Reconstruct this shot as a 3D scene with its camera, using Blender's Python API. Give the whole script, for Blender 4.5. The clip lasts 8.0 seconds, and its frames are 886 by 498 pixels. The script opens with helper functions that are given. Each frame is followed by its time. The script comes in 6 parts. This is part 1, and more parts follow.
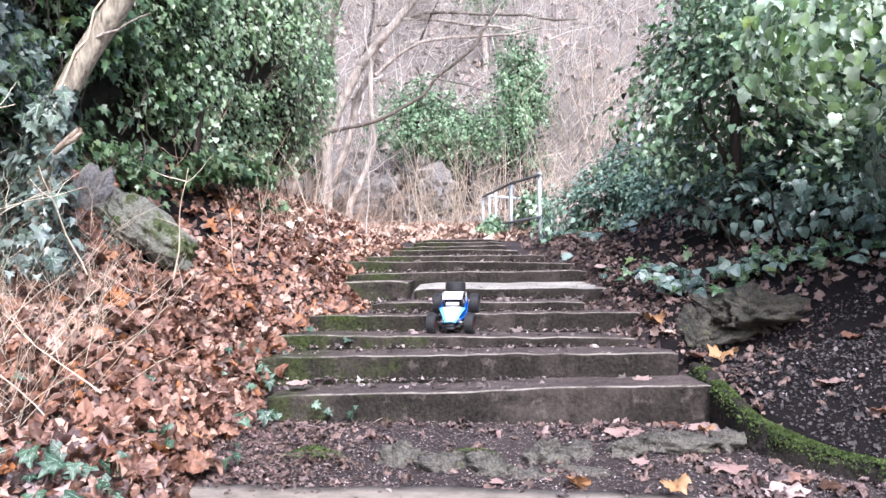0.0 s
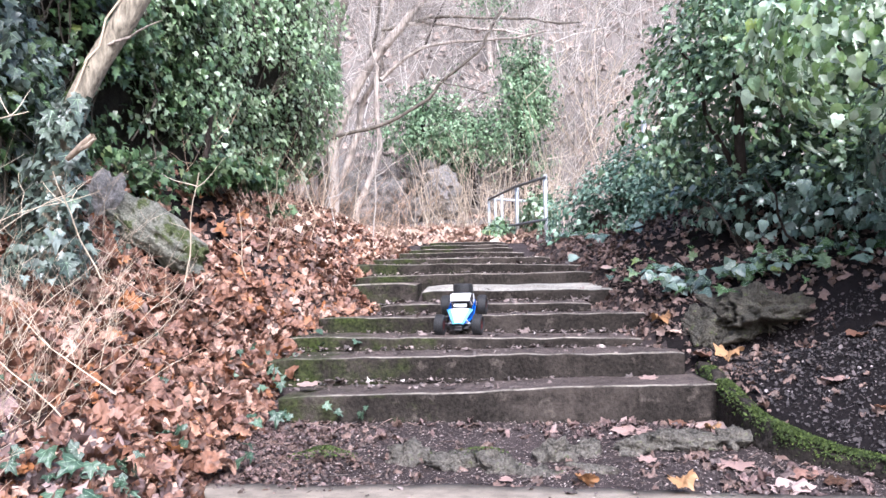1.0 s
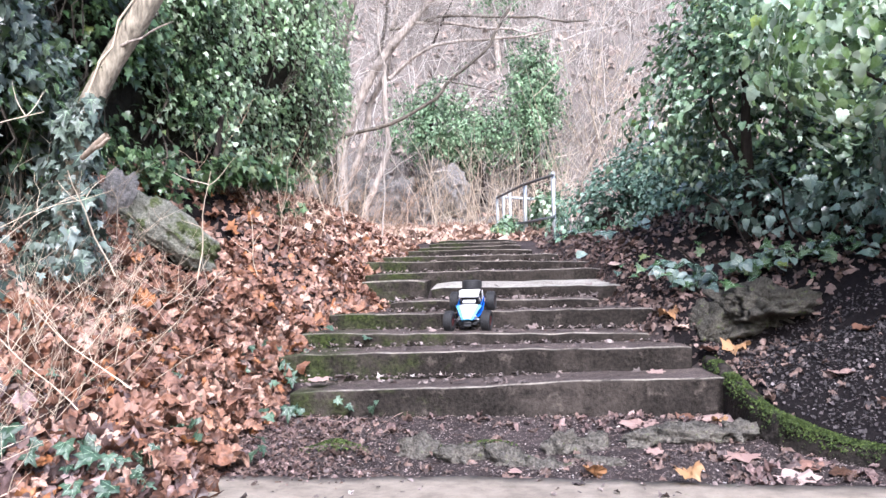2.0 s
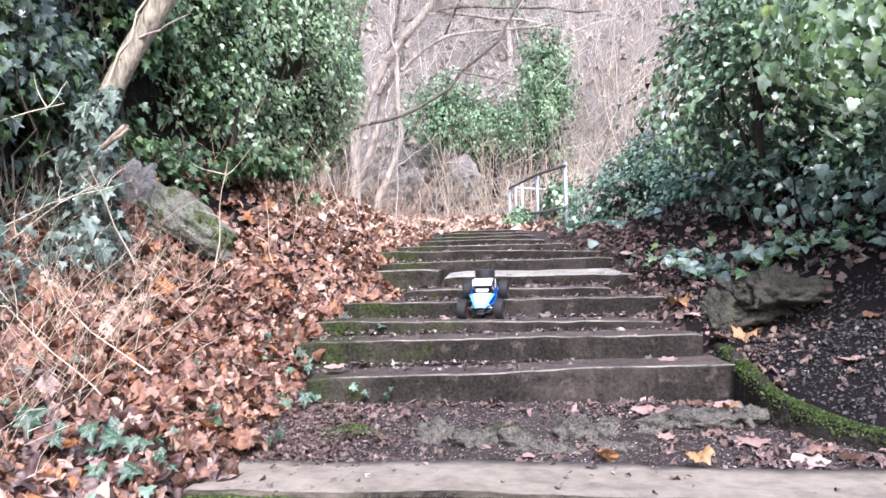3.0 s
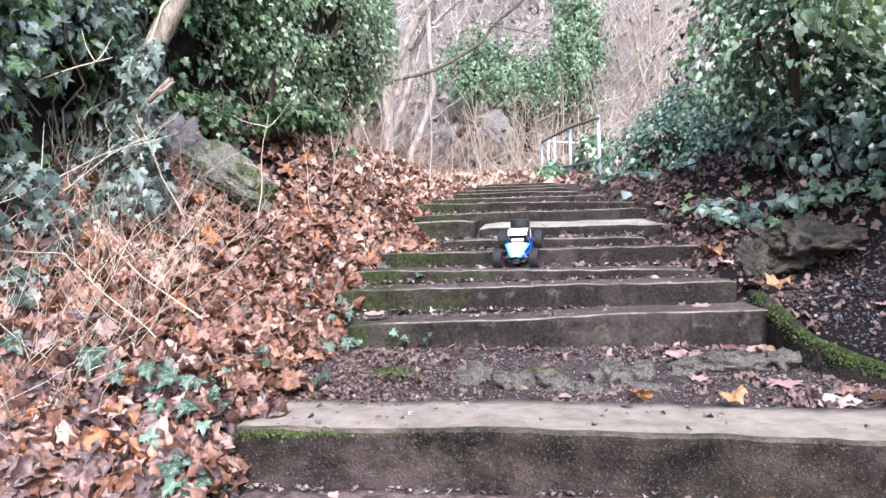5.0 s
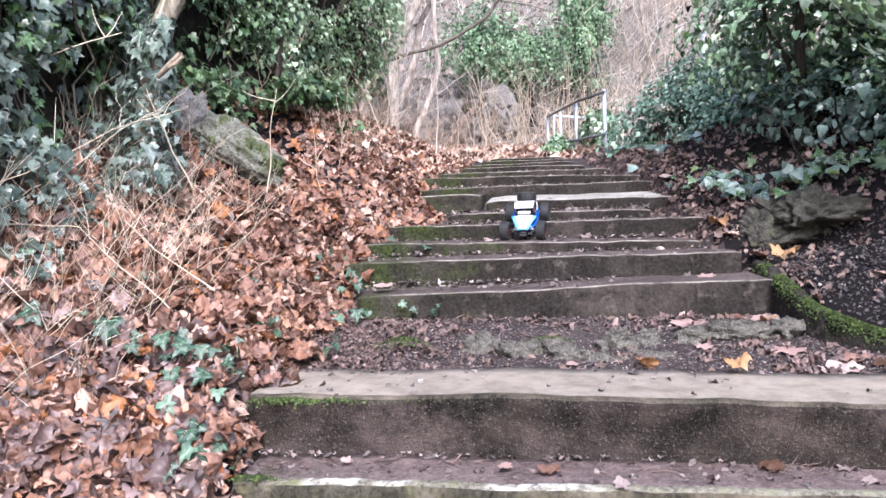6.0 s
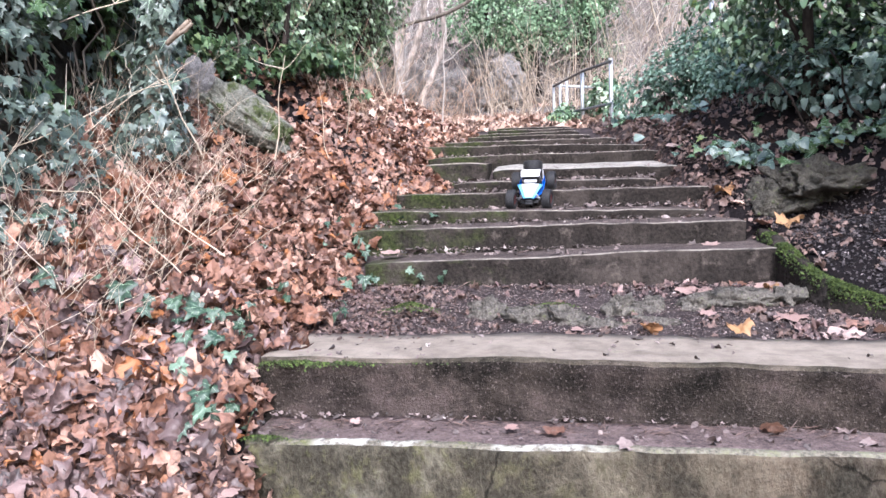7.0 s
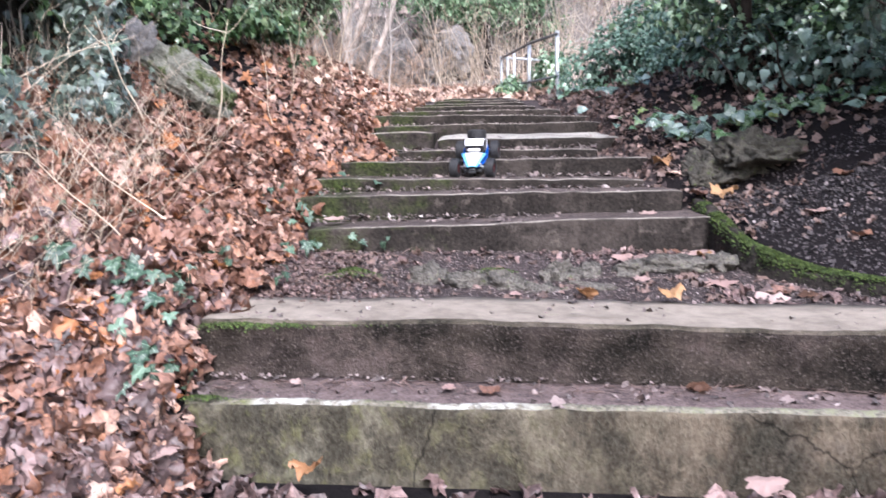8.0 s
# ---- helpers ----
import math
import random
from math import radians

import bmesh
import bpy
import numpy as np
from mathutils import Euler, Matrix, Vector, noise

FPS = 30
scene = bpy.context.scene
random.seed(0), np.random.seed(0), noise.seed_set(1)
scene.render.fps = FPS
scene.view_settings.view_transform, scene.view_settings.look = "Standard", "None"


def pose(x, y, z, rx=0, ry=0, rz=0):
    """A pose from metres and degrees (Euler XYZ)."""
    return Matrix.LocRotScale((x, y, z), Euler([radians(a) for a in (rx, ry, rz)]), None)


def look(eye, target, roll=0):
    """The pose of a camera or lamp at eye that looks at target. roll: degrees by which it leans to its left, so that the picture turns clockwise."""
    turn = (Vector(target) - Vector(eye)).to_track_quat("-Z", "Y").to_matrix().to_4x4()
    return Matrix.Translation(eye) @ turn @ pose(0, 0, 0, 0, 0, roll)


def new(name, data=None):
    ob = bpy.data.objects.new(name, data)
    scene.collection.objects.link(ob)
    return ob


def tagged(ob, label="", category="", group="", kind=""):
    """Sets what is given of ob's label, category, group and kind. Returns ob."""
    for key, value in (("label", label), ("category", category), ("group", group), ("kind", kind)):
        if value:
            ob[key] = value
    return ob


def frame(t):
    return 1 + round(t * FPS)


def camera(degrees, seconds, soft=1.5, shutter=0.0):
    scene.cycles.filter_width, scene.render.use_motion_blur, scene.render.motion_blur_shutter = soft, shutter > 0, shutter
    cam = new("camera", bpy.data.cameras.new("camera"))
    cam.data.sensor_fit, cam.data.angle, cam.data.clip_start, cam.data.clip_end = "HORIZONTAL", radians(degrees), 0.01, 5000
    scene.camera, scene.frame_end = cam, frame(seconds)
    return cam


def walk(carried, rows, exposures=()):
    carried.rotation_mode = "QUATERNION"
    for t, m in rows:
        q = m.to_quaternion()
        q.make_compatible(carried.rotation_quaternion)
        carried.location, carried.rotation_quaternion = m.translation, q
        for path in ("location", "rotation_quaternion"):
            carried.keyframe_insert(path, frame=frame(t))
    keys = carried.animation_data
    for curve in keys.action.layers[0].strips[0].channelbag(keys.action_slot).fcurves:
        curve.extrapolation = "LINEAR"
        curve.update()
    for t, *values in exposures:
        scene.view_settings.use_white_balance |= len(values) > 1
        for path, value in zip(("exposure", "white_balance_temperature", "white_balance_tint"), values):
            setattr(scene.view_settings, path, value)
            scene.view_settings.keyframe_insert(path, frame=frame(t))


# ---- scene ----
cam = camera(52.0, 8.0, shutter=0.5)
PATH = [
    (0, (0.562, -2.618, 0.781), (0.382, -0.626, 0.813), -0.7),
    (0.5, (0.56, -2.644, 0.775), (0.38, -0.652, 0.803), -0.7),
    (1, (0.556, -2.669, 0.773), (0.364, -0.679, 0.813), -1.1),
    (2.5, (0.561, -2.744, 0.75), (0.341, -0.756, 0.785), -1.3),
    (3, (0.556, -2.773, 0.744), (0.319, -0.787, 0.765), -1.4),
    (3.5, (0.547, -2.799, 0.732), (0.284, -0.816, 0.729), -1.6),
    (4, (0.545, -2.824, 0.723), (0.26, -0.845, 0.695), -1.7),
    (4.5, (0.537, -2.848, 0.715), (0.238, -0.871, 0.665), -1.6),
    (6, (0.529, -2.923, 0.684), (0.211, -0.952, 0.563), -2.0),
    (6.5, (0.523, -2.948, 0.675), (0.189, -0.982, 0.521), -1.9),
    (7, (0.524, -2.969, 0.671), (0.195, -1.005, 0.486), -1.8),
    (7.5, (0.53, -2.99, 0.665), (0.236, -1.023, 0.462), -1.6),
    (8, (0.563, -3.016, 0.642), (0.344, -1.043, 0.396), -1.0),
]
walk(cam, [(t, look(eye, at, roll)) for t, eye, at, roll in PATH], [(0.0, 1.52, 5610, 16), (5.0, 1.5, 5610, 16), (8.0, 1.41, 5610, 16)])

# ---- light ----
world = bpy.data.worlds.new("overcast_sky")
scene.world = world
world.use_nodes = True
wn = world.node_tree
bg = wn.nodes["Background"]
sky = wn.nodes.new("ShaderNodeTexSky")
sky.sky_type = "NISHITA"
sky.sun_disc = False
sky.sun_elevation = radians(43)
sky.sun_rotation = radians(163)
sky.air_density = 1.0
sky.dust_density = 4.0
wn.links.new(sky.outputs["Color"], bg.inputs["Color"])
bg.inputs["Strength"].default_value = 0.13
sun_data = bpy.data.lights.new("sun", "SUN")
sun_data.energy = 1.95
sun_data.angle = radians(20)
sun_data.color = (1.0, 0.97, 0.93)
sun = new("sun", sun_data)
# the sun stands high behind the camera and to its right
sun.matrix_world = look((3.3, -8.5, 12), (0, 2, 0.5))

# ---- materials ----


def mat(name, rough=0.8, metal=0.0):
    m = bpy.data.materials.new(name)
    m.use_nodes = True
    b = m.node_tree.nodes["Principled BSDF"]
    b.inputs["Roughness"].default_value = rough
    b.inputs["Metallic"].default_value = metal
    b.inputs["Specular IOR Level"].default_value = 0.15 if rough > 0.82 else 0.5
    return m, m.node_tree, b


def node(nt, kind, **sets):
    n = nt.nodes.new(kind)
    for k, v in sets.items():
        n.inputs[k.replace("_", " ")].default_value = v
    return n


def noise_tex(nt, scale, detail=6.0, rough=0.6, coords="Object"):
    tc = nt.nodes.new("ShaderNodeTexCoord")
    n = node(nt, "ShaderNodeTexNoise", Scale=scale, Detail=detail, Roughness=rough)
    nt.links.new(tc.outputs[coords], n.inputs["Vector"])
    return n.outputs["Fac"]


def ramp(nt, fac, stops):
    r = nt.nodes.new("ShaderNodeValToRGB")
    e = r.color_ramp.elements
    while len(e) < len(stops):
        e.new(0.5)
    for el, (p, c) in zip(e, stops):
        el.position = p
        el.color = (*c, 1)
    nt.links.new(fac, r.inputs["Fac"])
    return r.outputs["Color"]


def mix(nt, fac, a, b, blend="MIX"):
    n = nt.nodes.new("ShaderNodeMix")
    n.data_type = "RGBA"
    n.blend_type = blend
    for sock, v in ((n.inputs["Factor"], fac), (n.inputs["A"], a), (n.inputs["B"], b)):
        if isinstance(v, (int, float)):
            sock.default_value = v
        elif isinstance(v, tuple):
            sock.default_value = (*v, 1)
        else:
            nt.links.new(v, sock)
    return n.outputs["Result"]


def bump(nt, b, fac, strength, dist=0.01):
    n = node(nt, "ShaderNodeBump", Strength=strength, Distance=dist)
    nt.links.new(fac, n.inputs["Height"])
    nt.links.new(n.outputs["Normal"], b.inputs["Normal"])


def plain(name, colour, rough=0.6, metal=0.0, vary=0.25, scale=40.0):
    """A painted or moulded surface with slight wear."""
    m, nt, b = mat(name, rough, metal)
    f = noise_tex(nt, scale)
    lo = tuple(c * (1 - vary) for c in colour)
    hi = tuple(min(1, c * (1 + vary)) for c in colour)
    nt.links.new(ramp(nt, f, [(0.3, lo), (0.7, hi)]), b.inputs["Base Color"])
    bump(nt, b, f, 0.15, 0.003)
    return m


def concrete(name, dark, light, moss=0.3, scale=1.0, streak=0.38, fine_mix=0.5, relief=0.85):
    m, nt, b = mat(name, 0.9)
    big = noise_tex(nt, 3.4 * scale, 8, 0.68)
    fine = noise_tex(nt, 26.0 * scale, 9, 0.75)
    grit = noise_tex(nt, 130.0, 3)
    c = ramp(nt, big, [(0.36, tuple(v * 0.7 for v in dark)), (0.5, tuple((v + w) / 2 for v, w in zip(dark, light))), (0.66, tuple(min(1, v * 1.35) for v in light))])
    c = mix(nt, fine_mix, c, ramp(nt, fine, [(0.38, tuple(v * 0.35 for v in dark)), (0.62, tuple(min(1, v * 1.3) for v in light))]))
    c = mix(nt, fine_mix * 0.5, c, ramp(nt, grit, [(0.42, tuple(v * 0.3 for v in dark)), (0.6, light)]))
    # streaks that run down from the nosing
    tc = nt.nodes.new("ShaderNodeTexCoord")
    mp = node(nt, "ShaderNodeMapping", Scale=(9.0, 9.0, 0.8))
    nt.links.new(tc.outputs["Object"], mp.inputs["Vector"])
    st = node(nt, "ShaderNodeTexNoise", Scale=1.6, Detail=5.0)
    nt.links.new(mp.outputs["Vector"], st.inputs["Vector"])
    c = mix(nt, streak, c, ramp(nt, st.outputs["Fac"], [(0.35, tuple(v * 0.5 for v in dark)), (0.65, light)]))
    # moss grows towards the leaf bank
    sep = nt.nodes.new("ShaderNodeSeparateXYZ")
    nt.links.new(tc.outputs["Object"], sep.inputs["Vector"])
    mr = node(nt, "ShaderNodeMapRange")
    mr.inputs["From Min"].default_value, mr.inputs["From Max"].default_value = 0.1, -0.85
    mr.inputs["To Min"].default_value, mr.inputs["To Max"].default_value = -0.18, 0.32
    nt.links.new(sep.outputs["X"], mr.inputs["Value"])
    mn = noise_tex(nt, 7.0, 8, 0.7)
    add = nt.nodes.new("ShaderNodeMath")
    nt.links.new(mn, add.inputs[0])
    nt.links.new(mr.outputs["Result"], add.inputs[1])
    mossf = ramp(nt, add.outputs[0], [(0.62 - moss * 0.25, (0, 0, 0)), (0.78 - moss * 0.1, (0.85, 0.85, 0.85))])
    green = ramp(nt, fine, [(0.3, (0.011, 0.017, 0.006)), (0.75, (0.07, 0.09, 0.028))])
    c = mix(nt, mossf, c, green)
    nt.links.new(c, b.inputs["Base Color"])
    s = nt.nodes.new("ShaderNodeMath")
    s.operation = "MULTIPLY_ADD"
    nt.links.new(fine, s.inputs[0])
    s.inputs[1].default_value = 1.0
    nt.links.new(grit, s.inputs[2])
    bump(nt, b, s.outputs[0], relief, 0.014)
    return m


def cracked_front(name):
    """Concrete face mottled with yellow-green lichen, pale scars, dark damp streaks and a few cracks."""
    m, nt, b = mat(name, 0.9)
    tc = nt.nodes.new("ShaderNodeTexCoord")
    mp = node(nt, "ShaderNodeMapping", Scale=(1.0, 1.0, 0.7))
    nt.links.new(tc.outputs["Object"], mp.inputs["Vector"])

    def tex(scale, detail, rough):
        n = node(nt, "ShaderNodeTexNoise", Scale=scale, Detail=detail, Roughness=rough)
        nt.links.new(mp.outputs["Vector"], n.inputs["Vector"])
        return n

    big, mid, fine = tex(4.5, 6.0, 0.65), tex(13.0, 7.0, 0.7), tex(70.0, 6.0, 0.7)
    c = ramp(nt, big.outputs["Fac"], [(0.34, (0.016, 0.014, 0.010)), (0.48, (0.06, 0.052, 0.036)), (0.64, (0.24, 0.22, 0.16))])
    sep = nt.nodes.new("ShaderNodeSeparateXYZ")
    nt.links.new(tc.outputs["Object"], sep.inputs["Vector"])
    mr = node(nt, "ShaderNodeMapRange")
    mr.inputs["From Min"].default_value, mr.inputs["From Max"].default_value = -0.2, 1.1
    nt.links.new(sep.outputs["X"], mr.inputs["Value"])
    lichen = mix(nt, mr.outputs["Result"], (0.16, 0.16, 0.065), (0.105, 0.085, 0.068))
    c = mix(nt, mr.outputs["Result"], c, mix(nt, 1.0, c, (0.8, 0.68, 0.66), "MULTIPLY"))
    c = mix(nt, ramp(nt, mid.outputs["Fac"], [(0.52, (0, 0, 0)), (0.64, (0.75, 0.75, 0.75))]), c, lichen)
    c = mix(nt, ramp(nt, mid.outputs["Fac"], [(0.34, (0.8, 0.8, 0.8)), (0.5, (0, 0, 0))]), c, (0.022, 0.02, 0.014))
    c = mix(nt, 0.25, c, ramp(nt, fine.outputs["Fac"], [(0.36, (0.02, 0.018, 0.014)), (0.66, (0.24, 0.22, 0.165))]))
    warp = mix(nt, 0.16, tc.outputs["Object"], tex(5.0, 5.0, 0.6).outputs["Color"])
    vo = node(nt, "ShaderNodeTexVoronoi", Scale=0.75)
    vo.feature = "DISTANCE_TO_EDGE"
    nt.links.new(warp, vo.inputs["Vector"])
    crack = ramp(nt, vo.outputs["Distance"], [(0.0, (0.25, 0.25, 0.25)), (0.0035, (1, 1, 1))])
    c = mix(nt, 1.0, c, crack, "MULTIPLY")
    nt.links.new(c, b.inputs["Base Color"])
    s = nt.nodes.new("ShaderNodeMath")
    s.operation = "MULTIPLY_ADD"
    nt.links.new(mid.outputs["Fac"], s.inputs[0])
    s.inputs[1].default_value = 2.0
    nt.links.new(fine.outputs["Fac"], s.inputs[2])
    bump(nt, b, s.outputs[0], 0.9, 0.014)
    return m


def gritty(name, dark, light, fleck):
    """Rough cast concrete with pits and showing stones."""
    m, nt, b = mat(name, 0.92)
    big, mid, fine = noise_tex(nt, 5.0, 6, 0.65), noise_tex(nt, 38.0, 6, 0.75), noise_tex(nt, 110.0, 4, 0.7)
    tc = nt.nodes.new("ShaderNodeTexCoord")
    vo = node(nt, "ShaderNodeTexVoronoi", Scale=95.0, Randomness=1.0)
    nt.links.new(tc.outputs["Object"], vo.inputs["Vector"])
    stain = noise_tex(nt, 2.6, 6, 0.65)
    c = mix(nt, 0.4, ramp(nt, big, [(0.36, tuple(v * 0.4 for v in dark)), (0.64, tuple(v * 1.6 for v in light))]), ramp(nt, mid, [(0.4, tuple(v * 0.5 for v in dark)), (0.64, light)]))
    c = mix(nt, 0.75, c, ramp(nt, stain, [(0.36, (0.35, 0.38, 0.3)), (0.5, (0.85, 0.83, 0.72)), (0.64, (1.5, 1.42, 1.4))]), "MULTIPLY")
    c = mix(nt, ramp(nt, fine, [(0.56, (0, 0, 0)), (0.68, (0.7, 0.7, 0.7))]), c, fleck)
    c = mix(nt, ramp(nt, vo.outputs["Distance"], [(0.1, (0.6, 0.6, 0.6)), (0.22, (0, 0, 0))]), c, tuple(v * 0.4 for v in dark))
    nt.links.new(c, b.inputs["Base Color"])
    s = nt.nodes.new("ShaderNodeMath")
    s.operation = "MULTIPLY_ADD"
    nt.links.new(mid, s.inputs[0])
    s.inputs[1].default_value = 1.5
    nt.links.new(fine, s.inputs[2])
    bump(nt, b, s.outputs[0], 1.0, 0.016)
    return m


def worn_paint(name):
    """Concrete edge with two stretches of white paint worn away in flakes."""
    m, nt, b = mat(name, 0.85)
    mid, fine = noise_tex(nt, 16.0, 7, 0.75), noise_tex(nt, 70.0, 6, 0.7)
    c = ramp(nt, fine, [(0.33, (0.05, 0.046, 0.034)), (0.7, (0.30, 0.27, 0.21))])
    c = mix(nt, ramp(nt, mid, [(0.5, (0, 0, 0)), (0.6, (0.7, 0.7, 0.7))]), c, (0.15, 0.16, 0.055))
    tc = nt.nodes.new("ShaderNodeTexCoord")
    sep = nt.nodes.new("ShaderNodeSeparateXYZ")
    nt.links.new(tc.outputs["Object"], sep.inputs["Vector"])
    mr = node(nt, "ShaderNodeMapRange")
    mr.inputs["From Min"].default_value, mr.inputs["From Max"].default_value = -0.7, 2.6
    nt.links.new(sep.outputs["X"], mr.inputs["Value"])
    k = [(v + 0.7) / 3.3 for v in (-0.40, -0.36, -0.05, 0.0, 0.18, 0.22, 0.46, 0.6)]
    w, o = (1, 1, 1), (0, 0, 0)
    band = ramp(nt, mr.outputs["Result"], [(k[0], o), (k[1], w), (k[2], w), (k[3], o), (k[4], o), (k[5], w), (k[6], w), (k[7], (0.12, 0.12, 0.12)), (1.0, (0.3, 0.3, 0.3))])
    flake = ramp(nt, mid, [(0.45, o), (0.56, (0.85, 0.85, 0.85))])
    c = mix(nt, mix(nt, 1.0, band, flake, "MULTIPLY"), c, (0.52, 0.50, 0.45))
    nt.links.new(c, b.inputs["Base Color"])
    bump(nt, b, fine, 0.7, 0.01)
    return m


def leafy(name, stops, rough=0.45, fine=0.3, translucent=0.15, single=False, spec=0.6, mottle=0.0, clump=0.0, clump_scale=3.0):
    """Leaves: one colour for each leaf, mottled along it. single: each leaf is an object of its own."""
    m, nt, b = mat(name, rough)
    if single:
        c = ramp(nt, nt.nodes.new("ShaderNodeObjectInfo").outputs["Random"], stops)
    else:
        c = ramp(nt, nt.nodes.new("ShaderNodeNewGeometry").outputs["Random Per Island"], stops)
    f = noise_tex(nt, 75.0, 6, 0.7)
    c = mix(nt, fine, c, ramp(nt, f, [(0.35, tuple(v * 0.45 for v in stops[0][1])), (0.7, stops[-1][1])]))
    c = mix(nt, mottle, c, ramp(nt, noise_tex(nt, 32.0, 5, 0.65), [(0.36, (0.26, 0.2, 0.18)), (0.56, (0.95, 0.92, 0.9)), (0.7, (1.25, 1.2, 1.15))]), "MULTIPLY")
    # darker and paler clumps: shading between sprays, put into the colour by noise
    if clump:
        c = mix(nt, clump, c, ramp(nt, noise_tex(nt, clump_scale, 3, 0.6), [(0.36, (0.3, 0.32, 0.28)), (0.5, (0.9, 0.9, 0.85)), (0.66, (1.45, 1.4, 1.45))]), "MULTIPLY")
    nt.links.new(c, b.inputs["Base Color"])
    b.inputs["Specular IOR Level"].default_value = spec
    bump(nt, b, f, 0.25, 0.004)
    if translucent:
        t = nt.nodes.new("ShaderNodeBsdfTranslucent")
        nt.links.new(c, t.inputs["Color"])
        mx = nt.nodes.new("ShaderNodeMixShader")
        mx.inputs["Fac"].default_value = translucent
        out = nt.nodes["Material Output"]
        nt.links.new(b.outputs["BSDF"], mx.inputs[1])
        nt.links.new(t.outputs["BSDF"], mx.inputs[2])
        nt.links.new(mx.outputs["Shader"], out.inputs["Surface"])
    return m


def earth(name, stops, scale=9.0, rough=0.95):
    m, nt, b = mat(name, rough)
    big = noise_tex(nt, scale * 0.25, 5)
    f = noise_tex(nt, scale * 6, 8, 0.75)
    c = mix(nt, 0.55, ramp(nt, big, stops), ramp(nt, f, [(0.3, tuple(v * 0.4 for v in stops[0][1])), (0.72, stops[-1][1])]))
    nt.links.new(c, b.inputs["Base Color"])
    bump(nt, b, f, 0.8, 0.02)
    return m


def barky(name, dark, light, scale=12.0):
    m, nt, b = mat(name, 0.85)
    tc = nt.nodes.new("ShaderNodeTexCoord")
    mp = node(nt, "ShaderNodeMapping", Scale=(3.0, 3.0, 0.5))
    nt.links.new(tc.outputs["Object"], mp.inputs["Vector"])
    n = node(nt, "ShaderNodeTexNoise", Scale=scale, Detail=7.0, Roughness=0.65)
    nt.links.new(mp.outputs["Vector"], n.inputs["Vector"])
    f = noise_tex(nt, 5.0, 4)
    c = mix(nt, 0.4, ramp(nt, n.outputs["Fac"], [(0.35, dark), (0.65, light)]), ramp(nt, f, [(0.35, dark), (0.7, light)]))
    nt.links.new(c, b.inputs["Base Color"])
    bump(nt, b, n.outputs["Fac"], 0.7, 0.01)
    return m




def worn_top(name, dark, light):
    """A trodden concrete top: smooth and pale, with faint stains, pits and grit."""
    m, nt, b = mat(name, 0.9)
    big, mid, grit = noise_tex(nt, 3.0, 5, 0.6), noise_tex(nt, 14.0, 6, 0.6), noise_tex(nt, 160.0, 3, 0.6)
    c = mix(nt, 0.5, ramp(nt, big, [(0.34, dark), (0.66, light)]), ramp(nt, mid, [(0.34, dark), (0.68, light)]))
    c = mix(nt, ramp(nt, grit, [(0.6, (0, 0, 0)), (0.7, (0.5, 0.5, 0.5))]), c, tuple(v * 0.3 for v in dark))
    c = mix(nt, ramp(nt, mid, [(0.62, (0, 0, 0)), (0.75, (0.5, 0.5, 0.5))]), c, (0.12, 0.13, 0.06))
    nt.links.new(c, b.inputs["Base Color"])
    bump(nt, b, grit, 0.4, 0.004)
    return m


M_TREAD = worn_top("worn_concrete_tread", (0.155, 0.13, 0.105), (0.385, 0.328, 0.268))
M_BROWN = concrete("earthy_concrete_tread", (0.095, 0.071, 0.067), (0.28, 0.21, 0.195), moss=0.1, scale=2.0, streak=0.0)
M_PALE = concrete("pale_bare_concrete", (0.3, 0.27, 0.235), (0.6, 0.56, 0.5), moss=0.0, scale=1.5, streak=0.0)
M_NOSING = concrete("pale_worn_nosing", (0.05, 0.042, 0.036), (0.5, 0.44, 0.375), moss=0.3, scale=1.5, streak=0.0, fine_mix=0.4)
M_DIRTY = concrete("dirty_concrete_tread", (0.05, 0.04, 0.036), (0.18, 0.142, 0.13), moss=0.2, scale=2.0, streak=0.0)


